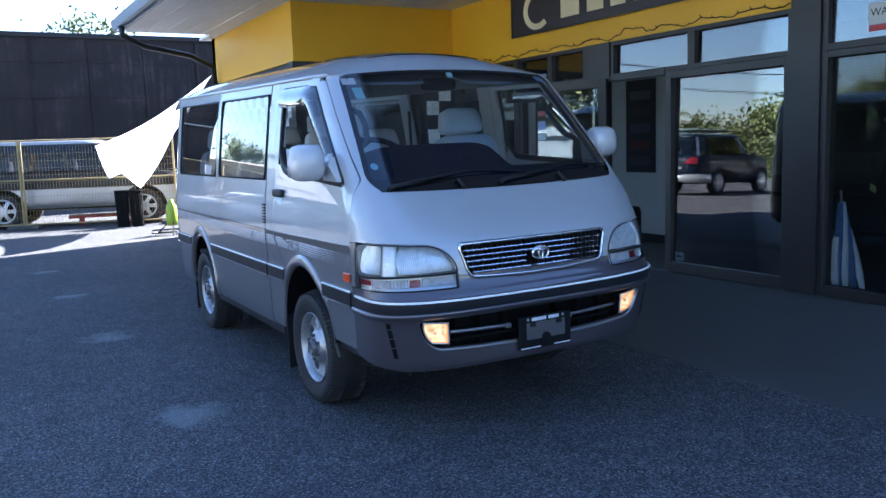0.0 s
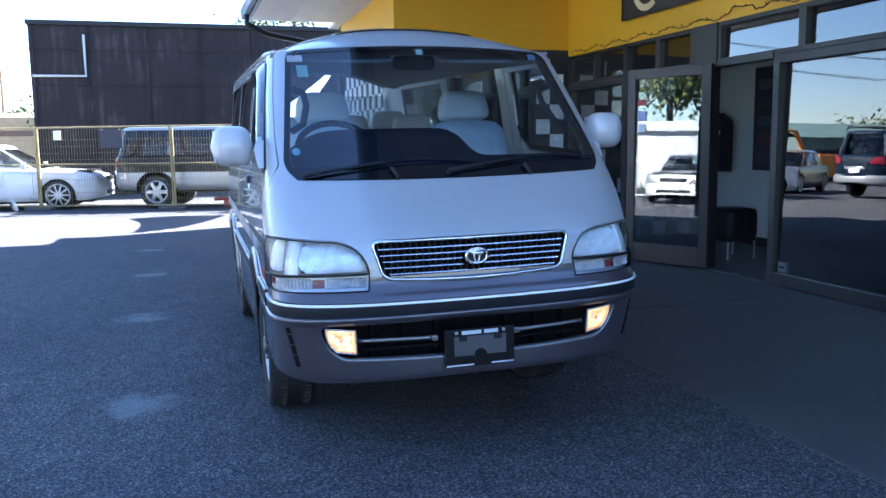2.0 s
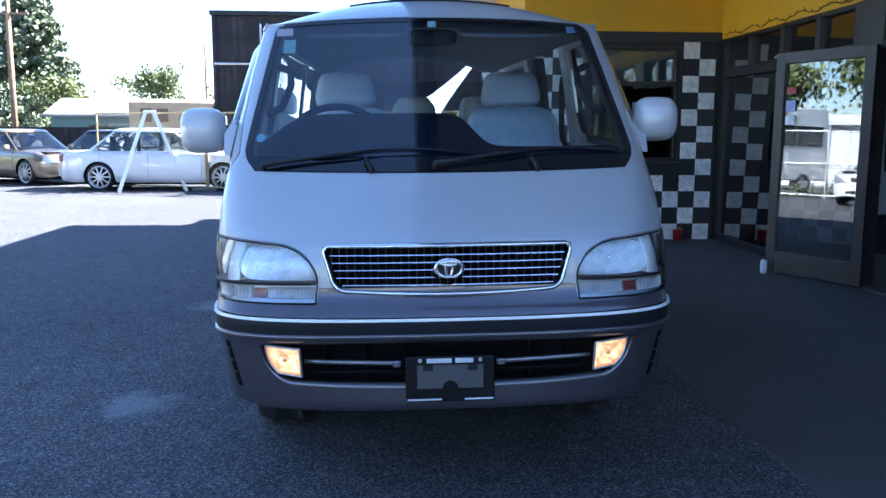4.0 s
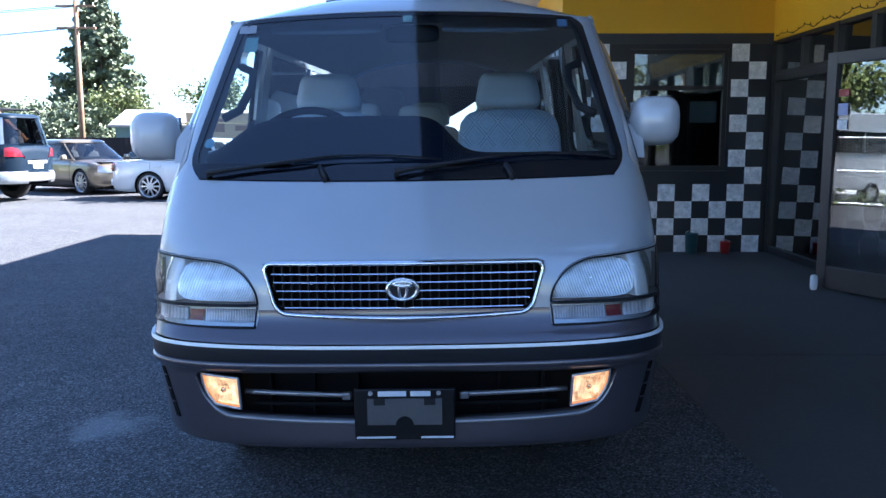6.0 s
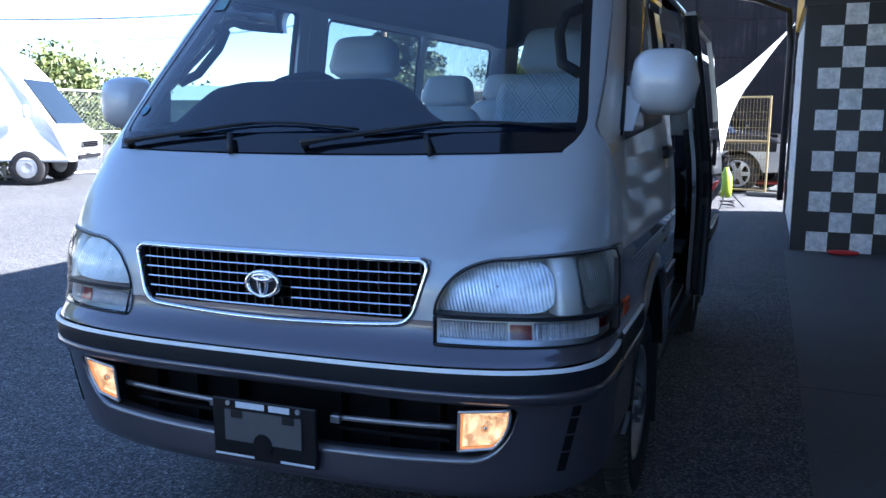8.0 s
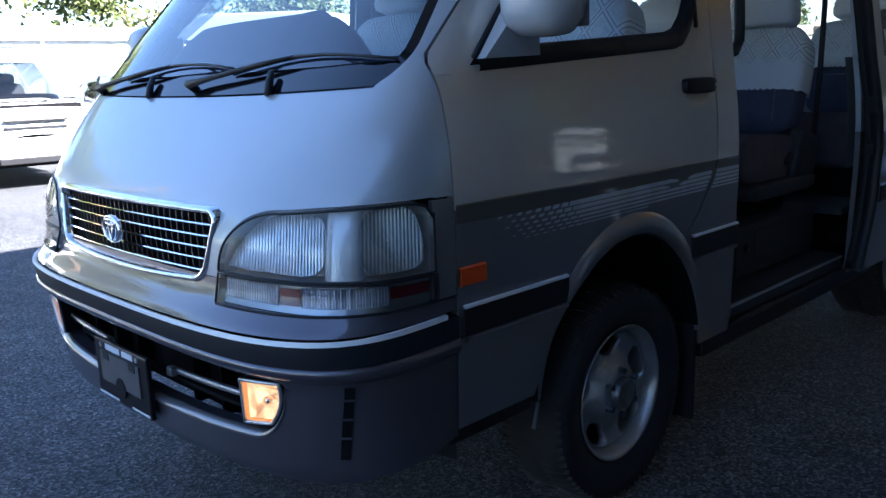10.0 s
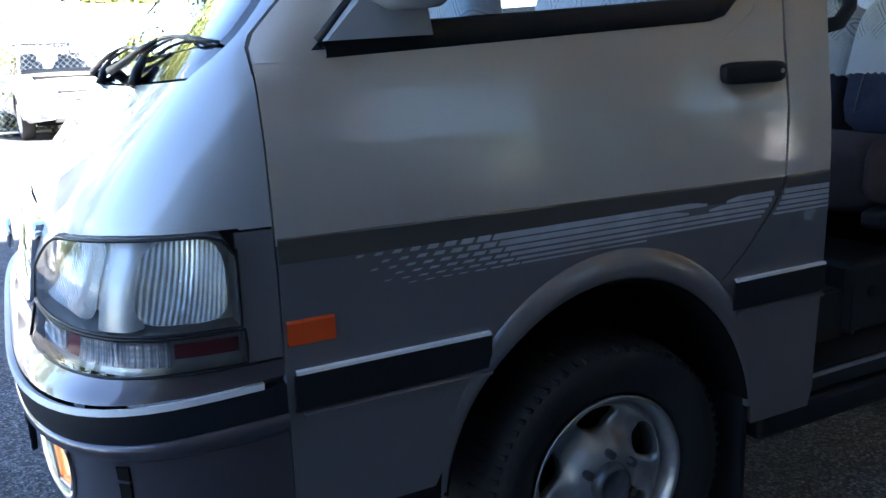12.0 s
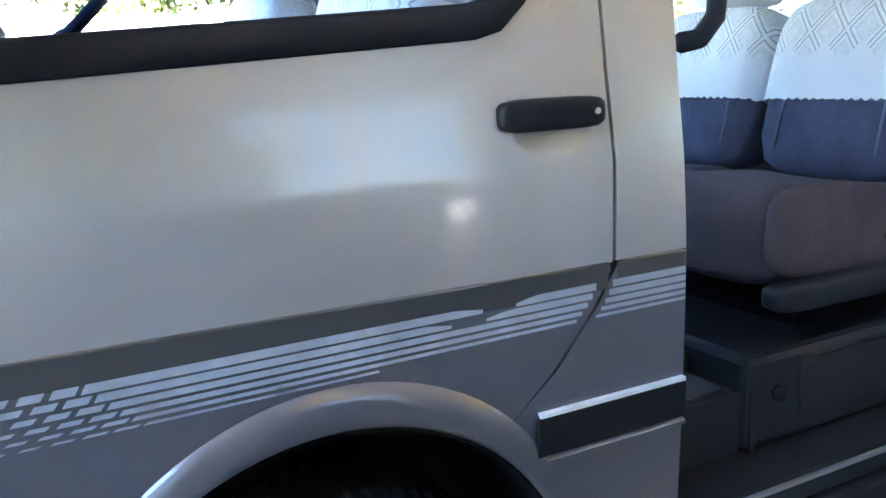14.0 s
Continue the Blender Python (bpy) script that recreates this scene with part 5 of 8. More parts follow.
# -- wheels --
def wheel(s, y):
    def ax(a):
        return s * a
    prof = [(0.60, 0.20), (0.585, 0.235), (0.59, 0.297), (0.61, 0.312), (0.64, 0.318), (0.765, 0.318), (0.793, 0.312), (0.812, 0.298), (0.818, 0.262), (0.80, 0.21), (0.785, 0.195), (0.6, 0.19)]
    w = part("wheel", lathe([(ax(a), r) for a, r in prof], 56), RUBBER, van, "black tyre on a silver five-hole rim", smooth=True)
    w.location = (0, y + 0.008, 0.319)
    bm = bmesh.new()
    for i in range(72):
        a = 2 * math.pi * i / 72
        for x0, x1, sh in ((0.615, 0.66, 0.02), (0.735, 0.812, -0.03)):
            r, dr = 0.3195, 0.008 if x1 < 0.7 else 0.018
            cyl(bm, (ax(x0), r * math.cos(a), r * math.sin(a)), (ax(x1), (r - dr) * math.cos(a + sh), (r - dr) * math.sin(a + sh)), 0.0065, seg=4)
    part("tread", bm, RUBBER, w)["kind"] = "stuff"
    part("rim", lathe([(ax(a), r) for a, r in [(0.74, 0.184), (0.79, 0.192), (0.8, 0.2), (0.803, 0.196), (0.797, 0.19), (0.785, 0.182), (0.75, 0.176), (0.66, 0.176), (0.62, 0.19)]], 48), STEEL, w, "silver rim", smooth=True)
    # pressed disc with five rounded windows round a raised centre
    def disc_x(r):
        return float(np.interp(r, [0.045, 0.075, 0.092, 0.108, 0.13, 0.16, 0.175, 0.19], [0.796, 0.793, 0.784, 0.763, 0.757, 0.764, 0.772, 0.757]))

    bm = bmesh.new()
    for k in range(5):
        mid, n = radians(93) + 2 * math.pi * k / 5, 40
        outer, hole = [], []
        for i in range(n):
            q = 2 * math.pi * i / n
            c, d = math.cos(q), math.sin(q)
            e = max(abs(c), abs(d))
            outer.append((0.1175 + 0.0725 * c / e, mid + math.pi / 5 * d / e))
            g = (abs(c) ** 2.6 + abs(d) ** 2.6) ** (-1 / 2.6)
            r = 0.145 + 0.031 * c * g
            hole.append((r, mid + (0.33 + 3.4 * (r - 0.145)) * d * g))
        rows = []
        for f, sink in ((0.0, 0), (0.2, 0), (0.4, 0), (0.6, 0), (0.78, 0), (0.92, 0.001), (1.0, 0.006), (1.0, 0.022)):
            row = []
            for (r0, a0), (r1, a1) in zip(outer, hole):
                r, a = lerp(r0, r1, f), lerp(a0, a1, f)
                row.append((ax(disc_x(r) - sink), 0.94 * r * math.cos(a), 0.94 * r * math.sin(a)))
            rows.append(row)
        sheet(rows, bm=bm, wrap=True, flip=s < 0)
    bmesh.ops.remove_doubles(bm, verts=bm.verts, dist=1e-4)
    part("disc", bm, STEEL, w, smooth=True)
    bm = bmesh.new()
    cyl(bm, (ax(0.66), 0, 0), (ax(0.70), 0, 0), 0.185, seg=32)
    part("brake", bm, LINER, w)
    part("hub_cap", lathe([(ax(a), r) for a, r in [(0.78, 0.05), (0.812, 0.047), (0.82, 0.041), (0.819, 0.034), (0.816, 0.031), (0.816, 0.0)]], 28), DARKSTEEL, w, "dull round hub cap", smooth=True)
    for i in range(6):
        bm = bmesh.new()
        a = 2 * math.pi * (i + 0.5) / 6
        cyl(bm, (ax(0.775), 0.067 * math.cos(a), 0.067 * math.sin(a)), (ax(0.81), 0.067 * math.cos(a), 0.067 * math.sin(a)), 0.0115, 0.0095, 6)
        part("wheel_nut", bm, DARKSTEEL, w, "dull dark wheel nut")
    part("brake_disc", lathe([(ax(a), r) for a, r in [(0.70, 0.02), (0.70, 0.17), (0.68, 0.17), (0.68, 0.02)]], 32), BLACKTRIM, w)
    return w


for s in (-1, 1):
    wheel(s, 1.062)
    wheel(s, 3.445)

# -- plate holder --
ph = part("plate_holder", boxes((-0.156, 0.156, -0.034, -0.02, 0.412, 0.575)), PLATEBLACK, van, "black dealer plate frame", bevel=0.005)
part("plate_panel", boxes((-0.115, 0.115, -0.038, -0.0335, 0.462, 0.545)), mat("dark_plate", (0.075, 0.077, 0.085), 0.5, 0.1), ph)
for x in (-0.0775, 0.0775):
    part("notch", boxes((x - 0.0175, x + 0.0175, -0.0395, -0.0375, 0.525, 0.546)), BLACKTRIM, ph)
bm = bmesh.new()
cyl(bm, (0, -0.0395, 0.462), (0, -0.0345, 0.462), 0.028, seg=20)
part("tow_hole", bm, PLATEBLACK, ph)
WORDBAR = mat("pale_print", (0.6, 0.63, 0.68), 0.5)
for a, b, c, d in ((-0.082, 0.005, 0.552, 0.568), (0.018, 0.08, 0.552, 0.568), (-0.15, -0.03, 0.418, 0.424), (0.05, 0.15, 0.418, 0.424)):
    part("print_bar", boxes((a, b, -0.0355, -0.0335, c, d)), WORDBAR, ph, "pale printed bar")
for x in (-0.105, 0.105):
    bm = bmesh.new()
    cyl(bm, (x, -0.038, 0.562), (x, -0.032, 0.562), 0.007, seg=10)
    part("plate_screw", bm, ALLOY, ph)

# ---- cabin of the van ----
def lace_mat():
    """Knitted cover: a lattice of double lines with eyelets above, fine ribs below."""
    m, t, b = nodes_of("white_lace")
    tc, sep = t.nodes.new("ShaderNodeTexCoord"), t.nodes.new("ShaderNodeSeparateXYZ")
    t.links.new(tc.outputs["Object"], sep.inputs[0])

    def math_node(op, a, *rest):
        n_ = t.nodes.new("ShaderNodeMath")
        n_.operation = op
        for k, v in enumerate((a,) + rest):
            if isinstance(v, (int, float)):
                n_.inputs[k].default_value = v
            else:
                t.links.new(v, n_.inputs[k])
        return n_.outputs[0]

    x, z = sep.outputs["X"], sep.outputs["Z"]
    zz = math_node("MULTIPLY", z, 7.5)
    up = math_node("PINGPONG", math_node("MULTIPLY_ADD", x, 9.5, zz), 0.5)
    dn = math_node("PINGPONG", math_node("SUBTRACT", math_node("MULTIPLY", x, 9.5), zz), 0.5)
    near = math_node("MINIMUM", up, dn)                                    # 0 on a lattice line
    line = ramp(t, near, [(0.0, (1, 1, 1)), (0.04, (1, 1, 1)), (0.055, (0.12, 0.12, 0.12)), (0.085, (0.12, 0.12, 0.12)), (0.1, (1, 1, 1)), (0.15, (1, 1, 1)), (0.2, (0.66, 0.66, 0.66)), (0.5, (0.88, 0.88, 0.88))])
    holes = noise_node(t, 130, 2)
    eye = ramp(t, holes.outputs["Fac"], [(0.4, (0.8,) * 3), (0.55, (1, 1, 1))])
    lattice = math_node("MULTIPLY", line.outputs[0], eye.outputs[0])
    ribs = math_node("MULTIPLY_ADD", math_node("PINGPONG", math_node("MULTIPLY", x, 110.0), 0.5), 0.45, 0.72)
    edge = math_node("MULTIPLY_ADD", math_node("PINGPONG", math_node("MULTIPLY", x, 9.5), 0.5), 0.11, 0.05)
    fac = t.nodes.new("ShaderNodeMapRange")
    t.links.new(math_node("SUBTRACT", z, edge), fac.inputs["Value"])
    fac.inputs["From Min"].default_value, fac.inputs["From Max"].default_value = -0.004, 0.004
    mx = t.nodes.new("ShaderNodeMix")
    t.links.new(fac.outputs[0], mx.inputs[0])
    t.links.new(ribs, mx.inputs[2])
    t.links.new(lattice, mx.inputs[3])
    r = ramp(t, mx.outputs[0], [(0.2, (0.4, 0.44, 0.47)), (0.75, (0.72, 0.75, 0.77)), (1.0, (0.78, 0.8, 0.82))])
    t.links.new(r.outputs[0], b.inputs["Base Color"])
    b.inputs["Roughness"].default_value = 0.9
    bp = t.nodes.new("ShaderNodeBump")
    bp.inputs["Strength"].default_value, bp.inputs["Distance"].default_value = 0.4, 0.004
    t.links.new(mx.outputs[0], bp.inputs["Height"])
    t.links.new(bp.outputs[0], b.inputs["Normal"])
    return m


LACE = lace_mat()
PIPING = mat("seam_piping", (0.17, 0.18, 0.23), 0.8)


def seat_cushion(w, depth, thick):
    """A plump cushion: swollen sides, a hollow across the middle, a dropped front edge."""
    bm = pillow((w, depth, thick), 4.2, 40, 20)
    for v in bm.verts:
        fx, fy = v.co.x / (w / 2), v.co.y / (depth / 2)
        if v.co.z > 0:
            v.co.z += 0.018 * abs(fx) ** 3 - 0.012 * (1 - fx * fx) + 0.016 * math.exp(-((fy + 0.55) / 0.35) ** 2) - 0.012 * max(0.0, fy)
        else:
            v.co.z -= 0.02 * max(0.0, -fy - 0.4)
    return bm


def seat(x, y, z, w, depth, back_h, lean, lace_drop=0.3, head=True, thick=0.26):
    """z: top of the cushion; y: front edge of the cushion."""
    s = part("seat", seat_cushion(w, depth, thick), FABRICSIDE, van, "blue-grey plush seat with a white lace cover", smooth=True)
    s.location = (x, y + depth / 2, z - thick / 2)
    base = Matrix.Translation((x, y + depth - 0.02, z - 0.04)) @ Matrix.Rotation(radians(lean), 4, "X")

    def sub(name, bm, material, m, label=""):
        o = part(name, bm, material, s, label, smooth=True)
        o.matrix_parent_inverse = s.matrix_basis.inverted()
        o.matrix_basis = m
        return o

    sub("backrest", pillow((w - 0.01, 0.16, back_h), 5), FABRIC, base @ Matrix.Translation((0, 0, back_h / 2)))
    # lace cover, slightly larger than the top of the backrest
    cov = pillow((w + 0.012, 0.178, back_h + 0.016), 5, 128, 24)
    hem = back_h / 2 - lace_drop
    bmesh.ops.bisect_plane(cov, geom=cov.verts[:] + cov.edges[:] + cov.faces[:], plane_co=(0, 0, hem), plane_no=(0, 0, 1), clear_inner=True)
    for v in cov.verts:
        if v.co.z < hem + 0.002:
            v.co.z += 0.004 * math.sin(v.co.x * 250) - 0.003
    sub("lace_cover", cov, LACE, base @ Matrix.Translation((0, 0, back_h / 2)), "white lace seat cover")
    if head:
        hr = pillow((0.285, 0.12, 0.165), 5.5)
        for v in hr.verts:
            v.co.x *= 1 - 1.3 * v.co.z
        sub("headrest", hr, LACE, base @ Matrix.Translation((0, 0.0, back_h + 0.105)), "lace-covered headrest")
        for dx in (-0.06, 0.06):
            bm = bmesh.new()
            cyl(bm, (dx, 0, back_h - 0.03), (dx, 0, back_h + 0.06), 0.007, seg=8)
            sub("headrest_rod", bm, ALLOY, base)
    for line in ([(-w * 0.32, -0.077, 0.06), (-w * 0.31, -0.079, back_h * 0.5), (-w * 0.29, -0.077, back_h * 0.75)], [(w * 0.32, -0.077, 0.06), (w * 0.31, -0.079, back_h * 0.5), (w * 0.29, -0.077, back_h * 0.75)], [(-w * 0.3, -0.079, back_h * 0.42), (w * 0.3, -0.079, back_h * 0.42)]):
        bm = bmesh.new()
        tube(bm, line, 0.0035, 5)
        sub("piping", bm, PIPING, base)
    return s


seat(-0.41, 0.82, 0.98, 0.46, 0.46, 0.53, -14, 0.26)
seat(0.42, 0.82, 0.98, 0.46, 0.46, 0.53, -14, 0.26)
seat(0.44, 2.045, 0.97, 0.45, 0.5, 0.45, -16, 0.26, thick=0.215)
seat(-0.03, 2.045, 0.97, 0.45, 0.5, 0.45, -16, 0.26, thick=0.215)
seat(-0.52, 2.045, 0.97, 0.40, 0.5, 0.45, -16, 0.26, thick=0.215)
for xx in (-0.5, 0.0, 0.5):
    seat(xx, 3.1, 1.0, 0.46, 0.48, 0.48, -14, 0.24)
# side bolster of the near rear seat and its moulded base
sb = part("seat_side", pillow((0.05, 0.47, 0.2), 4.2), FABRICSIDE, van, "mauve plush side of the seat", smooth=True)
sb.location = (0.652, 2.29, 0.872)
sb.rotation_euler = (radians(-5), 0, 0)
part("seat_base", boxes((-0.7, 0.60, 2.22, 2.6, 0.55, 0.74)), LINER, van, bevel=0.02)
sc = part("seat_base_cover", pillow((0.075, 0.6, 0.06), 6), PLASTIC, van, "moulded grey plastic seat cover", smooth=True)
sc.location = (0.68, 2.335, 0.762)
sc2 = part("recliner_cover", pillow((0.06, 0.2, 0.24), 5), PLASTIC, van, smooth=True)
sc2.location = (0.68, 2.54, 0.85)
sc2.rotation_euler = (radians(-18), 0, 0)
part("seat_plinth", boxes((0.2, 0.685, 1.975, 2.7, 0.446, 0.65)), PLASTIC, van, "moulded dark plinth under the rear seat", bevel=0.018)
part("plinth_rib", boxes((0.685, 0.692, 2.13, 2.68, 0.50, 0.62)), PLASTIC, van, bevel=0.01)
part("floor_mat", sheet([[(x, 1.56 + 0.4 * k / 60, 0.578 + (0.004 if k % 2 else 0)) for x in (-0.3, 0.2, 0.645)] for k in range(61)], flip=True), mat("ribbed_mat", (0.075, 0.078, 0.085), 0.9, vary=0.3, scale=10, bump=0.2), van, "ribbed grey floor mat", thick=0.004)
lat = part("latch", pillow((0.02, 0.07, 0.025), 4), BLACKTRIM, van, smooth=True)
lat.location = (0.688, 2.41, 0.865)
lat.rotation_euler = (radians(40), 0, 0)
part("sill_edge", boxes((0.795, 0.803, 1.67, 2.72, 0.425, 0.434)), ALLOY, van)
part("step_riser", boxes((0.655, 0.668, 1.67, 1.975, 0.40, 0.572)), PLASTIC, van)
part("step_rib", boxes((0.685, 0.69, 1.985, 2.0, 0.45, 0.58)), PLASTIC, van)
bm = bmesh.new()
cyl(bm, (0.683, 2.065, 0.56), (0.694, 2.065, 0.56), 0.018, seg=16)
part("tie_ring", bm, BLACKTRIM, van, smooth=True)
part("sill_plate", boxes((0.70, 0.80, 1.67, 2.72, 0.385, 0.425)), PLASTIC, van, bevel=0.006)
part("tread_plate", boxes((0.64, 0.70, 1.67, 2.72, 0.39, 0.41)), PLASTIC, van)
bm = bmesh.new()
tube(bm, [(0.775, 1.70, 1.27), (0.775, 1.74, 1.275), (0.77, 1.78, 1.31), (0.765, 1.79, 1.36), (0.76, 1.78, 1.58), (0.755, 1.72, 1.63)], 0.017, 8)
part("grab_handle", bm, PLASTIC, van, "grey grab handle at the door opening", smooth=True)
for s in (-1, 1):
    bm = bmesh.new()
    pts = [front_pt(s * (ws_half(z) - 0.05), z, -0.06) for z in (1.42, 1.45, 1.54, 1.60, 1.62)]
    off = [0.0, 0.05, 0.065, 0.05, 0.0]
    tube(bm, [p + Vector((-s * o, 0.03, 0)) for p, o in zip(pts, off)], 0.016, 8)
    part("grab_handle", bm, PLASTIC, van, "grey grab handle on the pillar", smooth=True)
    rows = [[front_pt(s * (ws_half(z) + d), z, -0.035) + Vector((0, e, 0)) for z in span(1.22, 1.8, 12)] for d, e in ((-0.04, 0.03), (0.0, 0.02), (0.03, 0.06))]
    part("pillar_trim", sheet(rows, flip=s < 0), TRIMGREY, van, smooth=True)


# dashboard: broad hump before the driver, lower shelf on the other side
def dash_top(x):
    hump = 1 / (1 + math.exp((x - 0.15) / 0.03)) * 1 / (1 + math.exp(-(x + 0.66) / 0.05))
    return 1.285 + 0.14 * hump


rows = []
for x in span(-0.76, 0.76, 61):
    zt = dash_top(x)
    y0 = 0.34 + 0.12 * (x / 0.76) ** 4
    y0 = max(y0, nose(1.24) + 0.07)
    rows.append([(x, y0, 1.20), (x, y0 + 0.03, 1.235), (x, y0 + 0.1, lerp(1.25, zt, 0.35)), (x, y0 + 0.16, lerp(1.26, zt, 0.72)), (x, y0 + 0.21, lerp(1.27, zt, 0.93)), (x, y0 + 0.27, zt), (x, y0 + 0.33, zt - 0.006), (x, y0 + 0.37, zt - 0.03), (x, y0 + 0.39, zt - 0.075), (x, y0 + 0.38, 1.0), (x, y0 + 0.32, 0.85)])
part("dashboard", sheet(rows), DASH, van, "dark blue-grey dashboard with a broad hump", smooth=True)
sw = part("steering_wheel", sheet([[((0.19 + 0.016 * math.cos(b)) * math.cos(a), (0.19 + 0.016 * math.cos(b)) * math.sin(a), 0.016 * math.sin(b)) for b in (2 * math.pi * k / 10 for k in range(10))] + [((0.19 + 0.016) * math.cos(a), 0.206 * math.sin(a), 0)] for a in (2 * math.pi * i / 48 for i in range(49))]), DASH, van, "dark steering wheel", smooth=True)
sw.matrix_basis = Matrix.Translation((-0.43, 0.84, 1.33)) @ Matrix.Rotation(radians(44), 4, "X")
part("wheel_hub", pillow((0.16, 0.13, 0.05), 3), DASH, sw, smooth=True)
bm = bmesh.new()
for a in (200, 340, 270):
    tube(bm, [(0, 0, 0), (0.19 * math.cos(radians(a)), 0.19 * math.sin(radians(a)), 0)], 0.014, 6)
part("spokes", bm, DASH, sw)
rm = part("rear_view_mirror", pillow((0.22, 0.04, 0.07), 5), BLACKTRIM, van, "black inner mirror", smooth=True)
rm.location = (0.0, 0.93, 1.76)
for s in (-1, 1):
    sv = part("sun_visor", pillow((0.44, 0.16, 0.02), 6), HEADLINER, van, smooth=True)
    sv.matrix_basis = Matrix.Translation((s * 0.34, 0.92, 1.785)) @ Matrix.Rotation(radians(20), 4, "X")

# smoked wind deflectors over the door windows
SMOKE = glass("smoked_acrylic", (0.25, 0.28, 0.33), 1.55, boost=2.5)
for s in (-1, 1):
    edge, drop = [], []
    for f in span(0, 1, 61):
        if f < 0.5:
            z = lerp(1.36, 1.76, f * 2)
            edge.append(side_pt(win_front(z) - 0.01, z, s, 0.004))
            drop.append(side_pt(win_front(z) + 0.03 + 0.2 * f, z - 0.03 - 0.06 * f, s, 0.026))
        else:
            y = lerp(win_front(1.76), 1.45, (f - 0.5) * 2)
            edge.append(side_pt(y, 1.766, s, 0.004))
            drop.append(side_pt(max(y, win_front(1.7) + 0.1), 1.766 - 0.115 + 0.06 * max(0, f - 0.8), s, 0.03))

    def eased(line):
        return [sum((line[min(len(line) - 1, max(0, k + d))] for d in range(-7, 8)), Vector()) / 15 for k in range(len(line))]

    rows = []
    for a, b in list(zip(eased(edge), eased(drop)))[::2]:
        rows.append([a.lerp(b, q) + Vector((s * 0.02 * math.sin(math.pi * q), 0, 0.006 * math.sin(math.pi * q))) for q in span(0, 1, 6)])
    d = part("wind_deflector", sheet(rows, flip=s > 0), SMOKE, van, "smoked wind deflector over the door window", smooth=True)

# sliding door, pushed open along the side
SO = 0.075
def sd_front(z):
    return float(np.interp(z, [0.40, 0.6, 0.9, 1.2, 1.75], [2.64, 2.72, 2.75, 2.70, 2.62]))
sd = part("sliding_door", panel_rows(1, span(0.95, 1.25, 7), sd_front, lambda z: 3.86, 12, SO), SILVER_WARM_LIT, van, "open sliding door pushed back along the side", smooth=True, thick=0.05)
part("door_lower", panel_rows(1, span(0.39, 0.948, 10), lambda z: sd_front(z), lambda z: 3.86 if z > 0.78 else 3.86 - 0.4 * (1 - ((z - 0.36) / 0.42) ** 2) ** 0.5 * 0.9, 12, SO), MAUVE_LIT, sd, smooth=True, thick=0.05)
part("front_post", panel_rows(1, span(1.25, 1.77, 12), sd_front, lambda z: sd_front(z) + 0.1, 4, SO), SILVER_WARM_LIT, sd, smooth=True, thick=0.05)
part("rear_post", panel_rows(1, span(1.25, 1.77, 12), lambda z: 3.77, lambda z: 3.86, 4, SO), SILVER_WARM_LIT, sd, smooth=True, thick=0.05)
part("top_rail", panel_rows(1, span(1.72, 1.79, 3), sd_front, lambda z: 3.86, 10, SO), SILVER_WARM_LIT, sd, smooth=True, thick=0.05)
g = part("door_window", panel_rows(1, span(1.25, 1.73, 8), lambda z: sd_front(z) + 0.1, lambda z: 3.77, 8, SO - 0.015), SIDEGLASS, sd, "tinted sliding window", smooth=True)
g.visible_shadow = False
hd = part("door_handle", boxes((0.0, 0.02, 2.84, 2.885, 1.06, 1.2)), BLACKTRIM, sd, bevel=0.008)
hd.location = (side_x(2.86, 1.1) + SO, 0, 0)
part("latch", boxes((0.865, 0.90, 2.70, 2.735, 1.03, 1.09)), BLACKTRIM, sd)
part("latch", boxes((0.865, 0.90, 2.71, 2.74, 0.86, 0.9)), BLACKTRIM, sd)
bm = bmesh.new()
tube(bm, [side_pt(sd_front(z) + 0.01, z, 1, SO - 0.05) for z in span(0.42, 1.7, 14)], 0.018, 6)
part("door_seal", bm, RUBBER, sd, smooth=True)
part("door_edge", sheet([[side_pt(sd_front(z) + dy, z, 1, o) for dy, o in ((0.06, SO - 0.056), (-0.004, SO - 0.056), (-0.005, SO - 0.02), (-0.004, SO + 0.002), (0.012, SO + 0.003))] for z in span(0.4, 1.77, 24)]), BLACKTRIM, sd, "black rubber-edged front of the sliding door", smooth=True)
part("post_trim", panel_rows(1, span(1.25, 1.77, 8), lambda z: sd_front(z) - 0.003, lambda z: sd_front(z) + 0.105, 4, SO - 0.058), BLACKTRIM, sd, "black inner trim of the window post", smooth=True, thick=0.006)
part("inner_trim", panel_rows(1, span(0.4, 1.25, 8), lambda z: sd_front(z) - 0.003, lambda z: 3.8, 8, SO - 0.058), BLACKTRIM, sd, "black inner trim of the sliding door", smooth=True, thick=0.006)
for k in range(5):
    z = [0.921, 0.907, 0.894, 0.882, 0.871][k]
    th = [0.011, 0.0095, 0.008, 0.0065, 0.005][k]
    part("decal_stripe", sheet([[side_pt(y, z - th, 1, SO + 0.0015), side_pt(y, z, 1, SO + 0.0015)] for y in span(2.78, 3.85, 6)]), DECAL, sd)
part("side_strip", sheet([[side_pt(y, z, 1, SO + o) for z, o in ((0.664, 0.001), (0.67, 0.01), (0.73, 0.01), (0.733, 0.008))] for y in span(2.76, 3.5, 6)]), BLACKTRIM, sd, thick=0.006)
part("bright_line", sheet([[side_pt(y, z, 1, SO + o) for z, o in ((0.732, 0.006), (0.733, 0.0115), (0.739, 0.0115), (0.74, 0.002))] for y in span(2.76, 3.5, 6)]), WHITELINE, sd, thick=0.004)
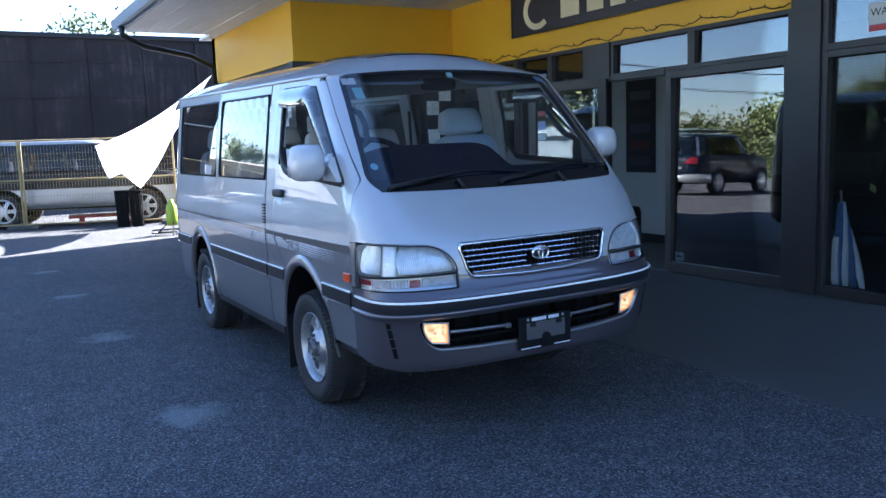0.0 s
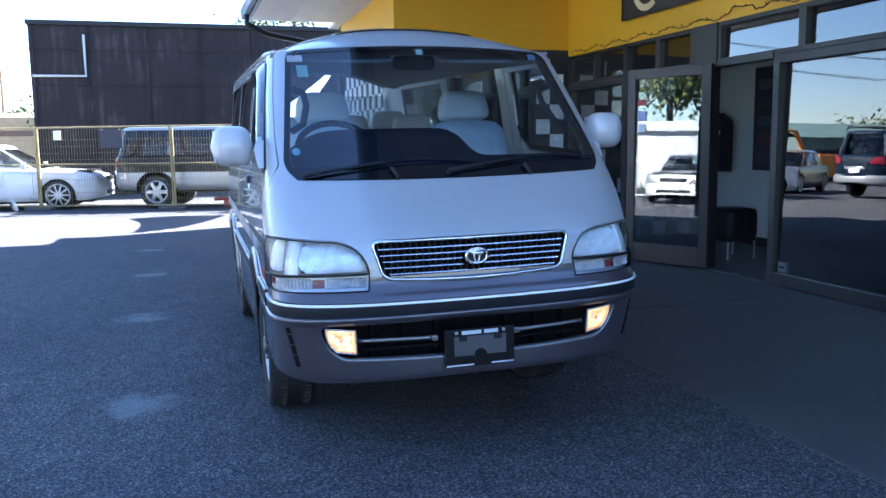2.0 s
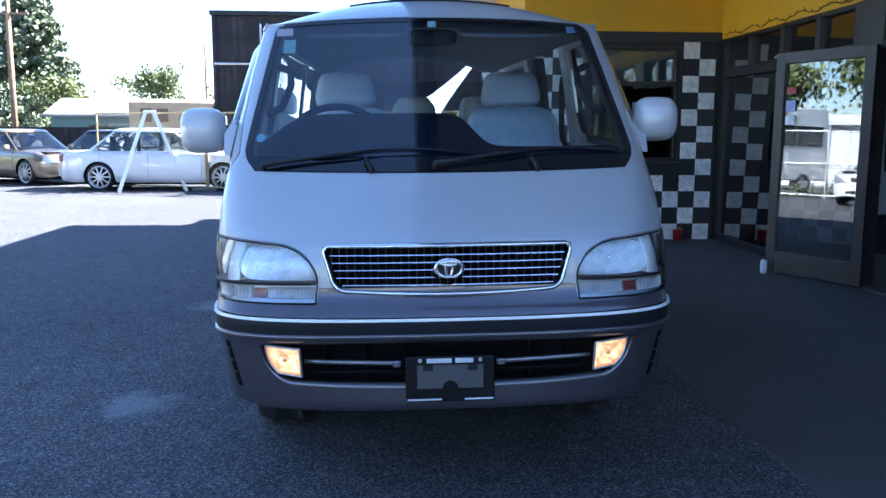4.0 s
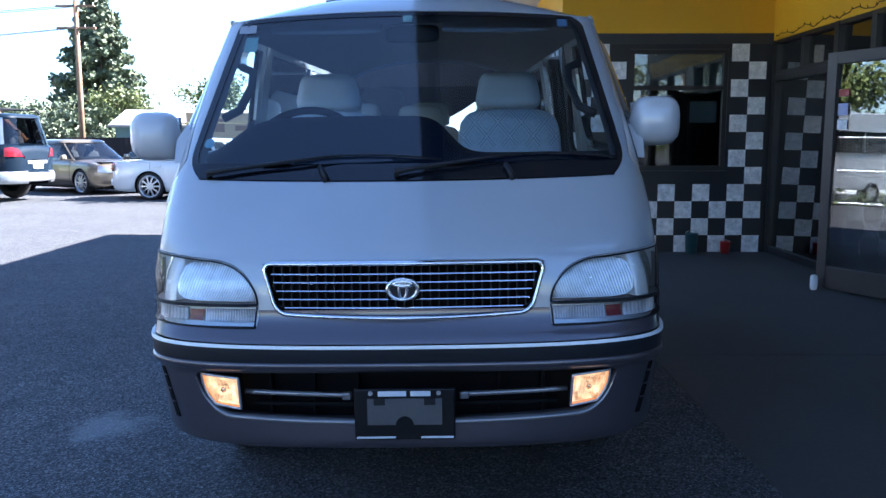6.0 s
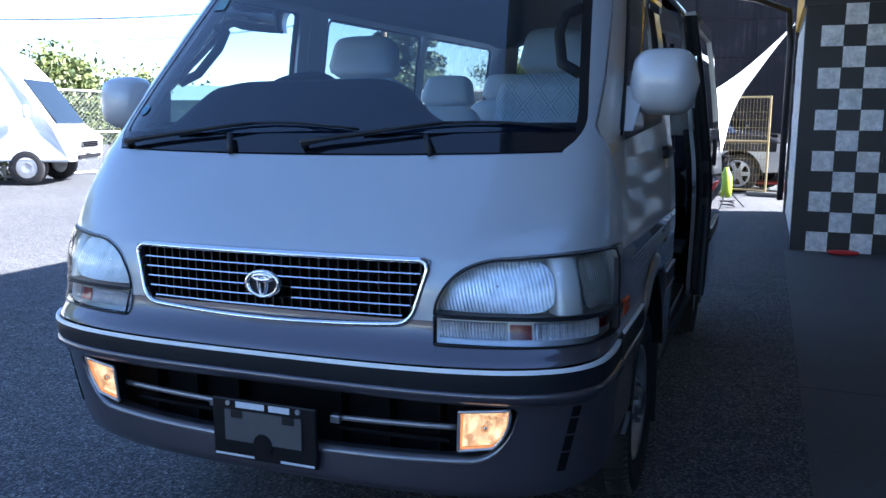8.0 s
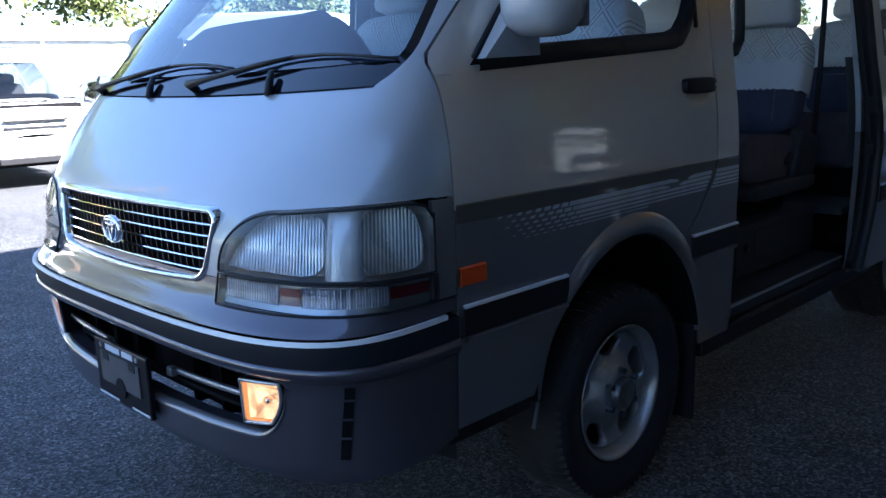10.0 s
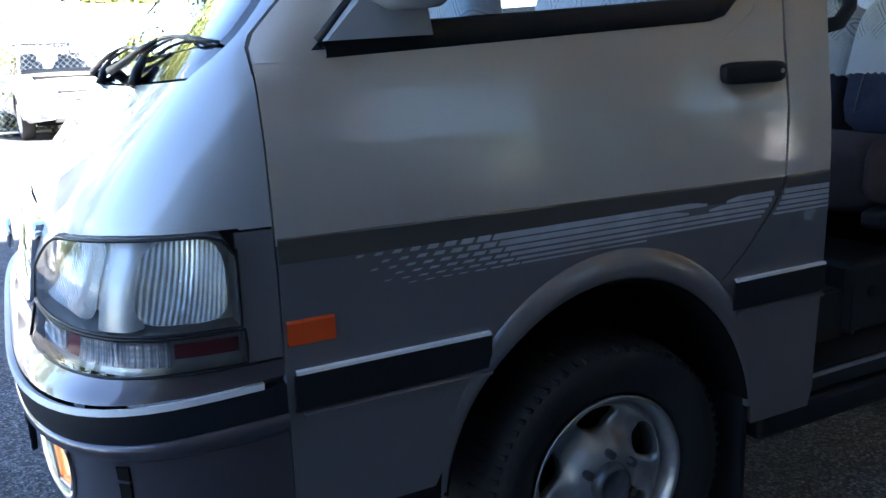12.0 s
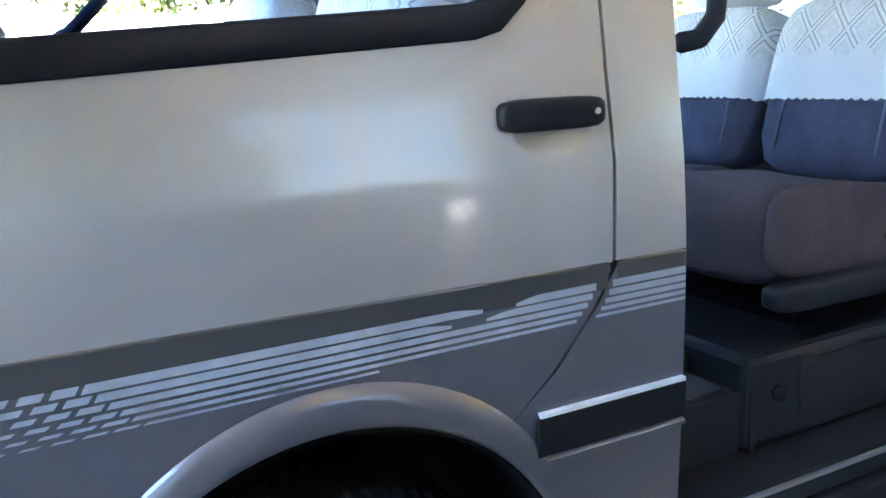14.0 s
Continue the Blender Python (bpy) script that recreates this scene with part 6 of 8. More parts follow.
# seat belt hanging by the opening
bm = bmesh.new()
tube(bm, [(0.70, 2.66, 1.68), (0.70, 2.64, 1.2), (0.69, 2.62, 0.8)], 0.012, 6)
part("seat_belt", bm, BLACKTRIM, van, "black seat belt", smooth=True)

# ---- shop front details ----
sign = thing("shop_sign", "dark sign board with a cream ring and pale letter blocks", "sign")
part("board", boxes((XS - 0.06, XS - 0.004, 1.7, 5.80, 2.76, 3.34)), SIGNBG, sign, bevel=0.006)
part("sign_rim", boxes((XS - 0.068, XS - 0.06, 1.7, 5.80, 2.745, 2.765), (XS - 0.068, XS - 0.06, 5.79, 5.81, 2.745, 3.34)), FRAME, sign)
bm = bmesh.new()
rows = [[(XS - 0.066, 5.24 + r * 0.29 * math.cos(a), 3.03 + r * 0.24 * math.sin(a)) for a in (radians(50 + 260 * k / 30) for k in range(31))] for r in (1.0, 0.7)]
sheet([[(x, 2 * 5.24 - y, z) for x, y, z in r] for r in rows], bm=bm)
part("ring_mark", bm, SIGNFG, sign, "cream open ring mark", thick=0.006)
for k, (y0, y1) in enumerate(((4.44, 4.78), (4.02, 4.3), (3.66, 3.9), (3.2, 3.52), (2.78, 3.06), (2.44, 2.6), (2.0, 2.3))):
    part("letter_block", boxes((XS - 0.066, XS - 0.06, y0, y1, 2.86, 3.22)), SIGNFG, sign, "cream letter block", bevel=0.002)

# string of small lights clipped along the fascia
bm = bmesh.new()
random.seed(4)
pts = []
for k in range(120):
    y = 7.3 - k * 0.05
    pts.append((XS - 0.012, y, 2.535 + 0.02 * math.sin(k * 0.55) + random.uniform(-0.012, 0.012) + (0.05 if 70 < k < 78 else 0)))
tube(bm, pts, 0.005, 5)
for k in range(0, 120, 3):
    p = Vector(pts[k])
    cyl(bm, p, p + Vector((-0.008, random.uniform(-0.012, 0.012), random.uniform(0.012, 0.03))), 0.0055, 0.003, 5)
tagged(part("string_lights", bm, BLACKTRIM), "dark string of small lights along the yellow fascia", "string lights")

# small white notice on the fixed pane
nt = thing("notice", "small white notice stuck low on the shop pane", "notice")
part("paper", boxes((XS + 0.048, XS + 0.0535, 2.93, 3.04, 0.13, 0.22)), WALLPLASTER, nt)
part("print_bar", boxes((XS + 0.0465, XS + 0.048, 2.95, 3.02, 0.165, 0.185)), SIGNBG, nt)
nt2 = thing("warning_notice", "white notice with dark heading in the shop window", "notice")
part("paper", boxes((XS + 0.048, XS + 0.053, 0.55, 0.95, 2.2, 2.42)), WALLPLASTER, nt2)
part("red_band", boxes((XS + 0.0465, XS + 0.048, 0.56, 0.94, 2.2, 2.25)), POTRED, nt2)
fc = bpy.data.curves.new("heading", "FONT")
fc.body, fc.size, fc.extrude = "WARNING", 0.085, 0.0006
fo = new("heading", fc)
fo.parent = nt2
fo.matrix_basis = Matrix.Translation((XS + 0.0465, 0.93, 2.32)) @ Matrix(((0, 0, -1, 0), (-1, 0, 0, 0), (0, 1, 0, 0), (0, 0, 0, 1)))
fc.materials.append(SIGNBG)

# ---- inside the shop ----
wall("wall_partition", [(5.6, 5.72, 4.55, 11.2, 0, 2.95)], WALLPLASTER, "pale partition wall inside the shop")
wall("wall_partition_back", [(8.5, 8.62, -8.7, 4.5, 0, 2.95)], DARKWALL, "dark back partition of the showroom")
tagged(part("baseboard", boxes((5.58, 5.6, 4.55, 11.2, 0.01, 0.12)), FRAME), "dark baseboard", "baseboard", kind="structure")
ps = thing("poster", "tall dark poster on the pale wall", "poster")
part("sheet", boxes((5.575, 5.6, 5.0, 5.55, 0.95, 2.2)), SIGNBG, ps)
for k in range(5):
    part("picture_block", boxes((5.57, 5.575, 5.08, 5.47, 1.05 + 0.22 * k, 1.17 + 0.22 * k)), mat("poster_ink", ((0.05, 0.05, 0.06), (0.09, 0.03, 0.03), (0.06, 0.07, 0.1), (0.04, 0.04, 0.045), (0.1, 0.1, 0.11))[k], 0.5), ps)
ch = thing("stool", "black upholstered box stool inside the doorway", "stool", (4.66, 4.68, 0.012))
part("seat", pillow((0.42, 0.46, 0.36), 9), BLACKTRIM, ch, smooth=True).location = (0, 0, 0.385)
part("seat_frame", boxes((-0.19, 0.19, -0.21, 0.21, 0.2, 0.22)), FRAME, ch)
for dx in (-0.17, 0.17):
    for dy in (-0.19, 0.19):
        bm = bmesh.new()
        cyl(bm, (dx, dy, 0), (dx, dy, 0.21), 0.011, seg=8)
        part("leg", bm, ALLOY, ch)
jk = thing("jacket", "black jacket hung on the pale wall", "jacket", (5.5, 6.12, 0))
rows = []
for z, hw_, d in ((0.92, 0.23, 0.05), (1.1, 0.235, 0.06), (1.3, 0.24, 0.065), (1.48, 0.25, 0.06), (1.57, 0.235, 0.05), (1.62, 0.15, 0.045), (1.65, 0.07, 0.04), (1.67, 0.05, 0.03)):
    rows.append([(d * math.copysign(abs(math.cos(a)) ** 0.7, math.cos(a)) * (1 + 0.25 * math.cos(7 * a)), hw_ * math.sin(a), z) for a in (2 * math.pi * k / 40 for k in range(40))])
part("cloth", sheet(rows, wrap=True), mat("black_cloth", (0.01, 0.01, 0.012), 0.9, vary=0.2, bump=0.3), jk, smooth=True)
part("print_bar", boxes((-0.085, -0.078, -0.1, 0.02, 1.36, 1.39)), POTRED, jk, "small red printed bar")
part("print_bar", boxes((-0.085, -0.078, -0.1, 0.04, 1.41, 1.44)), TARP, jk, "small pale printed bar")
bm = bmesh.new()
tube(bm, [(0.1, 0, 1.72), (0.0, 0, 1.74), (-0.01, 0, 1.7), (0, 0, 1.64)], 0.005, 6)
part("hook", bm, ALLOY, jk)
pr = thing("parasol", "folded blue and white striped parasol leaning in the window", "parasol", (4.1, 1.2, 0.012))
BLUECLOTH = mat("blue_cloth", (0.1, 0.17, 0.34), 0.8)
for k, (dy, h, c) in enumerate(((0.05, 0.5, TARP), (0.02, 0.8, BLUECLOTH), (-0.03, 0.8, TARP), (-0.08, 0.78, BLUECLOTH), (-0.14, 0.74, TARP))):
    rows = []
    for f in (0, 0.25, 0.5, 0.75, 0.92, 1.0):
        r = 0.034 * (0.45 + 1.6 * f * (1.08 - f))
        rows.append([(0.02 * k + r * math.cos(a) * (1 + 0.3 * math.cos(3 * a)), lerp(dy, 0.06, f) + 0.02 * math.sin(3 * f + k) + 1.2 * r * math.sin(a), h * f) for a in (2 * math.pi * q / 18 for q in range(18))])
    part("folded_cloth", sheet(rows, wrap=True), c, pr, smooth=True)
bm = bmesh.new()
tube(bm, [(0.04, -0.02, 0.0), (0.04, 0.06, 0.9)], 0.01, 8)
part("pole", bm, ALLOY, pr, smooth=True)

# ---- chequered wall ----
TILE = 0.205


def tile_mesh(w, h):
    bm = bmesh.new()
    v = box(bm, 0, w, -0.008, 0, 0, h)
    me = bpy.data.meshes.new("tile")
    bm.to_mesh(me)
    bm.free()
    me.materials.append(CHECKWHITE)
    return me


check_wall = bpy.data.objects["wall_check"]
side_wall = bpy.data.objects["wall_wing_lower"]
tile_data = tile_mesh(TILE - 0.004, TILE - 0.004)
random.seed(8)
for r in range(12):
    for c in range(-4, 8):
        if (r + c) % 2 == 0:
            continue
        x, z = 2.225 + TILE * c, 0.004 + TILE * r
        if x < 1.47 or x + TILE > XS:
            continue
        if x + TILE > WX0 and x < WX1 and z + TILE > WZ0 - 0.05 and z < WZ1 + 0.05:
            continue
        t = new("tile", tile_data)
        t.parent = check_wall
        t.location = (x + random.uniform(-0.003, 0.003), YC - random.uniform(0, 0.002), z)
for r in range(12):
    for c in range(18):
        if (r + c) % 2:
            t = new("tile", tile_data)
            t.parent = side_wall
            t.matrix_basis = Matrix.Translation((1.50, YC + 0.2 + TILE * (c + 1), 0.004 + TILE * r)) @ Matrix.Rotation(radians(-90), 4, "Z")
ww = thing("window_20", "dark framed wing window with a raised blind", "window", kind="structure")
part("window_frame", boxes((WX0, WX1, YC + 0.02, YC + 0.1, WZ0, WZ0 + 0.06), (WX0, WX1, YC + 0.02, YC + 0.1, WZ1 - 0.05, WZ1), (WX0, WX0 + 0.05, YC + 0.02, YC + 0.1, WZ0 + 0.06, WZ1 - 0.05), (WX1 - 0.05, WX1, YC + 0.02, YC + 0.1, WZ0 + 0.06, WZ1 - 0.05), (WX0 + 0.05, WX1 - 0.05, YC + 0.02, YC + 0.09, 1.93, 1.98)), FRAME, ww)
part("window_sill", boxes((WX0 - 0.03, WX1 + 0.03, YC - 0.05, YC + 0.02, WZ0 - 0.05, WZ0)), CHECKBLACK, ww)
for z0, z1 in ((WZ0 + 0.06, 1.93), (1.98, WZ1 - 0.05)):
    p = part("pane", boxes((WX0 + 0.05, WX1 - 0.05, YC + 0.05, YC + 0.056, z0, z1)), SHOPGLASS, ww)
    p.visible_shadow = False
part("blind", boxes((WX0 + 0.05, WX1 - 0.05, YC + 0.075, YC + 0.09, 1.98, WZ1 - 0.05)), mat("grey_blind", (0.22, 0.25, 0.26), 0.7), ww)
wall("wall_inner", [(1.7, 5.5, 9.4, 9.5, 0, 2.95)], DARKWALL, "dark inner wall of the wing")
tagged(part("paper", boxes((3.0, 3.32, YC + 0.062, YC + 0.064, 1.55, 1.8)), WALLPLASTER), "white paper inside the wing window", "paper")
for nm, x, r, h, m_, lb in (("bucket", 3.02, 0.075, 0.24, POTTEAL, "teal plastic bucket by the chequered wall"), ("pot", 3.42, 0.06, 0.14, POTRED, "red painted can by the chequered wall")):
    b = thing(nm, lb, nm, (x, 7.28, 0.006))
    part("body", sheet([[(rr * math.cos(a), rr * math.sin(a), z) for a in (2 * math.pi * k / 24 for k in range(24))] for rr, z in ((0.0, 0), (r * 0.85, 0), (r, h), (r * 1.06, h), (r * 0.95, h - 0.01), (r * 0.8, 0.02), (0, 0.02))], wrap=True), m_, b, smooth=True)
    bm = bmesh.new()
    tube(bm, [(r * math.cos(a), 0.02, h - 0.01 + 0.5 * r * math.sin(a)) for a in (math.pi * k / 10 for k in range(11))], 0.004, 5)
    part("handle", bm, GALV, b)
tagged(part("rag", pillow((0.3, 0.14, 0.05), 2.5), POTRED), "red cloth on the slab", "cloth").location = (1.95, 7.25, 0.03)
tagged(part("wall_socket", boxes((2.03, 2.07, YC - 0.03, YC - 0.009, 0.93, 1.02)), ALLOY), "small grey outdoor socket", "socket")
st = thing("door_stop", "small white door stop on the slab", "door stop", (3.40, 4.82, 0.006))
part("stop", pillow((0.06, 0.05, 0.14), 4), TARP, st, smooth=True).location = (0, 0, 0.07)


# ---- parked cars ----
CARBLACK = paint("black_car_paint", (0.012, 0.013, 0.016), 0.0, 0.4, coat=1.25, spec=0.1)
def car(label, at, rz, L=4.6, W=1.75, H=1.45, kind="sedan", body=None, lower=None, split=0.0, sill=None, roof=None, rack=False, big=1.0, scoop=False, bumper=None, gate=None, panes=None, back=0.06):
    """Local axes: y ahead, x to the car's right."""
    body = body or CARWHITE
    e = thing("car", label, "car", (at[0], at[1], 0), rz, group="parked cars")
    hw, wb = W / 2, 0.58 * L
    yf, yr = L / 2, -L / 2
    suv = kind == "suv"
    gz = sill or (0.3 if suv else 0.19)
    belt = H * (0.65 if suv else 0.635)
    hood = belt - 0.04
    a_base = yf - (0.24 if suv else 0.26) * L       # windscreen foot
    d_base = yr + (0.02 if suv else 0.13) * L       # rear screen foot
    a_top, d_top = a_base - (0.13 if suv else 0.17) * L, d_base + (0.03 if suv else 0.14) * L
    tops = [(yr, belt * 0.72), (yr + 0.05, belt * 0.93), (yr + 0.16, belt * 0.985), (d_base, belt), (0, belt), (a_base, hood + 0.015), (lerp(a_base, yf, 0.55), hood - 0.03), (yf - 0.2, hood - 0.1), (yf - 0.06, hood * 0.8), (yf, hood * 0.62)]
    R = (0.36 if suv else 0.315) * big
    rim = 0.64 if suv else 0.76
    RA = R + (0.075 if suv else 0.045)
    axles = (wb / 2 + back, -wb / 2 + back)

    def top_z(y):
        return float(np.interp(y, [q for q, _ in tops], [z for _, z in tops]))

    def low_z(y):
        return gz + 0.07 * max(0.0, (abs(y) - 0.36 * L) / (0.14 * L)) ** 3

    def plan(y):
        end = max(0.0, (abs(y) - 0.34 * L) / (0.1635 * L))
        return hw * max(0.0, 1 - end**3) ** (1 / 3)

    def side(y, z, out=0.0):
        f = (z - low_z(y)) / (top_z(y) - low_z(y))
        return plan(y) * float(np.interp(f, [0, 0.08, 0.25, 0.6, 0.85, 0.94, 1], [0.9, 0.97, 0.995, 1, 0.985, 0.955, 0.9])) + out

    def cut_z(y):
        z = low_z(y)
        for c in axles:
            if abs(y - c) < RA:
                z = max(z, R + math.sqrt(RA * RA - (y - c) ** 2))
        return z

    ys = span(yr, yf, 33) + [yf - 0.012, yf - 0.03, yf - 0.05, yr + 0.012, yr + 0.03, yr + 0.05]
    for c in axles:
        ys += [c + RA * q for q in (-1.004, -0.998, -0.97, -0.9, -0.75, -0.5, -0.25, 0, 0.25, 0.5, 0.75, 0.9, 0.97, 0.998, 1.004)]
    ys = sorted(ys)
    fs = (0, 0.06, 0.15, 0.3, 0.5, 0.7, 0.84, 0.92, 0.97, 1)
    bm = bmesh.new()
    for s in (-1, 1):
        rows = []
        for y in ys:
            z0, z1 = max(cut_z(y), min(split, top_z(y) - 0.06)), top_z(y) - 0.012
            rows.append([(s * side(y, z), y, z) for z in (lerp(z0, z1, f) for f in fs)])
        sheet(rows, bm=bm, flip=s > 0)
    sheet([[(k * plan(y) * 0.9, y, top_z(y) - 0.012 + 0.036 * (1 - k * k)) for k in span(-1, 1, 9)] for y in ys], bm=bm)
    for y in (yr, yf):
        sheet([[(k * side(y, z), y, z) for k in (-1, 0, 1)] for z in span(low_z(y), top_z(y) - 0.012, 6)], bm=bm, flip=y < 0)
    bmesh.ops.remove_doubles(bm, verts=bm.verts, dist=0.002)
    part("body", bm, body, e, smooth=True)
    if split:
        for s in (-1, 1):
            rows = [[(s * side(y, z, 0.004), y, z) for z in (lerp(cut_z(y), max(split, cut_z(y)), f) for f in fs)] for y in ys if yr + 0.03 < y < yf - 0.03]
            part("lower_body", sheet(rows, flip=s > 0), lower, e, "pale lower half of the body", smooth=True)
    part("underbody", boxes((-hw * 0.72, hw * 0.72, yr + 0.25, yf - 0.3, gz - 0.05, belt - 0.06)), LINER, e)
    rw = hw * 0.74

    def house(u, h, out=0.0, shrink=1.0):
        """The cabin above the belt: rounded sections that lean in towards the roof."""
        y0, y1 = lerp(d_base, d_top, h), lerp(a_base, a_top, h)
        w, l = (lerp(hw * 0.93, rw, h**1.15) + out) * shrink, ((y1 - y0) / 2 + out) * shrink
        c, d = math.cos(u), math.sin(u)
        pw = 0.36
        return (w * math.copysign(abs(c) ** pw, c), (y0 + y1) / 2 + l * math.copysign(abs(d) ** pw, d), lerp(belt - 0.03, H - 0.06, h))

    ring = [2 * math.pi * k / 64 for k in range(64)]
    gl = part("glasshouse", sheet([[house(u, h) for u in ring] for h in span(0, 1, 6)], wrap=True), panes or CARCLEAR, e, "tinted windows all round", smooth=True)
    gl.visible_shadow = False
    rows = [[house(u, h, 0.008) for u in ring] for h in (0.93, 1.0)]
    for sh, dz in ((0.96, 0.022), (0.85, 0.04), (0.6, 0.052), (0.3, 0.058), (0.02, 0.06)):
        rows.append([(x, y, z + dz) for x, y, z in (house(u, 1.0, 0, sh) for u in ring)])
    part("roof_panel", sheet(rows, wrap=True), roof or body, e, smooth=True, thick=0.012)
    # seats and dashboard behind the glass
    part("dashboard", pillow((hw * 1.6, 0.3, 0.16), 5), LINER, e, smooth=True).location = (0, a_base - 0.3, belt - 0.02)
    for y, xs in ((lerp(a_base, d_base, 0.4), (-0.38, 0.38)), (lerp(a_base, d_base, 0.78), (-0.42, 0.42))):
        for x in xs:
            part("seat_back", pillow((0.46, 0.14, 0.5), 4, 16, 8), CARPET, e, smooth=True).location = (x, y, belt - 0.04)
            part("headrest", pillow((0.24, 0.09, 0.15), 4, 16, 8), CARPET, e, smooth=True).location = (x, y - 0.03, belt + 0.26)
    part("inside_mirror", pillow((0.2, 0.03, 0.06), 4, 16, 8), BLACKTRIM, e, smooth=True).location = (0, a_top + 0.08, H - 0.16)
    for s in (-1, 1):
        posts = [(math.pi / 4, 0.05), (-math.pi / 4, 0.09), (0.0, 0.035)] + ([(-0.32, 0.06)] if suv else [])
        for u0, du in posts:
            us_ = [u0 + du * q for q in (-1, -0.5, 0, 0.5, 1)]
            rows = []
            for h in span(0, 1, 6):
                row = [house(u, h, 0.006) for u in us_]
                if not u0:
                    x, y, z = house(0, h, 0.006)
                    row = [(x, y - 0.1 - 0.035, z), (x, y - 0.1, z), (x, y - 0.1 + 0.035, z)]
                rows.append([(s * x, y, z) for x, y, z in row])
            part("pillar", sheet(rows), BLACKTRIM if (not u0 and not suv) else gate if gate and u0 < -0.5 else body, e, smooth=True, thick=0.01)
        bm = bmesh.new()
        tube(bm, [(s * hw * 0.935, a_base, belt - 0.012), (s * hw * 0.935, d_base, belt - 0.012)], 0.012, 6)
        part("belt_strip", bm, BLACKTRIM if suv else body, e)
        part("mirror", pillow((0.16, 0.1, 0.13), 4), body, e, smooth=True).location = (s * (hw + 0.05), a_base - 0.32, belt + 0.05)
        zl = 0.67 * hood / 0.88
        part("headlamp", sheet([[(s * side(y, z, 0.008), y + 0.008, z) for z in span(zl - 0.08, min(zl + 0.08, top_z(y) - 0.02), 5)] for y in span(yf - 0.26, yf - 0.012, 9)], flip=s > 0), ALLOY, e, "clear headlamp", smooth=True, thick=0.006)
        zt = belt - (0.17 if suv else 0.14)
        part("tail_lamp", sheet([[(s * side(y, z, 0.008), y - 0.008, z) for z in span(zt - 0.1, min(zt + 0.1, top_z(y) - 0.015), 5)] for y in span(yr + 0.22, yr + 0.012, 9)], flip=s < 0), REDLENS, e, "red tail lamp", smooth=True, thick=0.006)
        for yd in (lerp(a_base, d_base, 0.06), lerp(a_base, d_base, 0.47), lerp(a_base, d_base, 0.84)):
            zs = [z for z in span(gz + 0.1, belt - 0.05, 9) if z > cut_z(yd)]
            bm = bmesh.new()
            tube(bm, [(s * side(yd, z, 0.0), yd, z) for z in zs], 0.0045, 4)
            part("door_gap", bm, BLACKTRIM, e)
        for yh in (lerp(a_base, d_base, 0.4), lerp(a_base, d_base, 0.78)):
            part("door_handle", pillow((0.05, 0.18, 0.035), 4, 14, 8), body, e, smooth=True).location = (s * side(yh, belt - 0.13), yh, belt - 0.13)
        for y in axles:
            bm = bmesh.new()
            tube(bm, [(s * side(y + RA * math.cos(a), max(cut_z(y + RA * math.cos(a)), R), 0.004), y + RA * math.cos(a), R + RA * math.sin(a)) for a in span(0.0, math.pi, 19)], 0.018 if suv else 0.008, 6)
            part("arch_lip", bm, body, e, smooth=True)
            w = part("wheel", lathe([(s * a, r) for a, r in ((hw - 0.21, R * 0.6), (hw - 0.21, R * 0.95), (hw - 0.18, R), (hw - 0.05, R), (hw - 0.018, R * 0.95), (hw - 0.01, R * 0.85), (hw - 0.02, R * rim))], 28), RUBBER, e, smooth=True)
            w.location = (0, y, R)
            spokes, wide = (6, 1.0) if suv else (10, 0.42)
            for k in range(spokes):
                a = 2 * math.pi * k / spokes
                c, d = math.cos(a), math.sin(a)
                rows = []
                for r, hwid, xo in ((0.2 * R, 0.045 * wide, 0.0), (0.6 * rim * R, 0.032 * wide, -0.006), ((rim - 0.02) * R, 0.044 * wide, -0.022)):
                    rows.append([(s * (hw + xo - 0.015), r * c - q * hwid * d, r * d + q * hwid * c) for q in (-1, 1)])
                part("spoke", sheet(rows), ALLOY, w, thick=0.02)
            bm = bmesh.new()
            cyl(bm, (s * (hw - 0.05), 0, 0), (s * (hw - 0.006), 0, 0), 0.24 * R, 0.2 * R, seg=16)
            part("hub", bm, ALLOY, w)
            part("rim", lathe([(s * a, r) for a, r in ((hw - 0.13, R * (rim - 0.06)), (hw - 0.04, R * (rim - 0.05)), (hw - 0.012, R * rim), (hw - 0.008, R * (rim + 0.04)), (hw - 0.025, R * (rim + 0.06)))], 28), ALLOY, w, smooth=True)
            bm = bmesh.new()
            cyl(bm, (s * (hw - 0.14), 0, 0), (s * (hw - 0.12), 0, 0), R * (rim - 0.05), seg=20)
            part("brake", bm, LINER, w)
        if suv:
            bm = bmesh.new()
            cyl(bm, (s * hw * 0.62, yf - 0.12, 0.5), (s * hw * 0.62, yf + 0.004, 0.5), 0.085, seg=20)
            part("fog_lamp", bm, ALLOY, e, "round fog lamp")
            if bumper:
                rows = [[(s * (side(y, 0.5, 0.012) + o), y - o * (y < yr + 0.1), z) for z, o in ((0.42, 0), (0.44, 0.03), (0.52, 0.045), (0.6, 0.045), (0.66, 0.03), (0.68, 0))] for y in span(axles[1] - RA - 0.03, yr, 16)]
                part("bumper_wrap", sheet(rows, flip=s < 0), bumper, e, "silver wrap-round rear bumper", smooth=True, thick=0.01)
    for z in ((0.6, 0.7),) if not suv else ((0.72, 0.75), (0.8, 0.83)):
        part("grille", boxes((-hw * 0.4, hw * 0.4, yf - 0.05, yf + 0.012, *z)), BLACKTRIM, e, bevel=0.01)
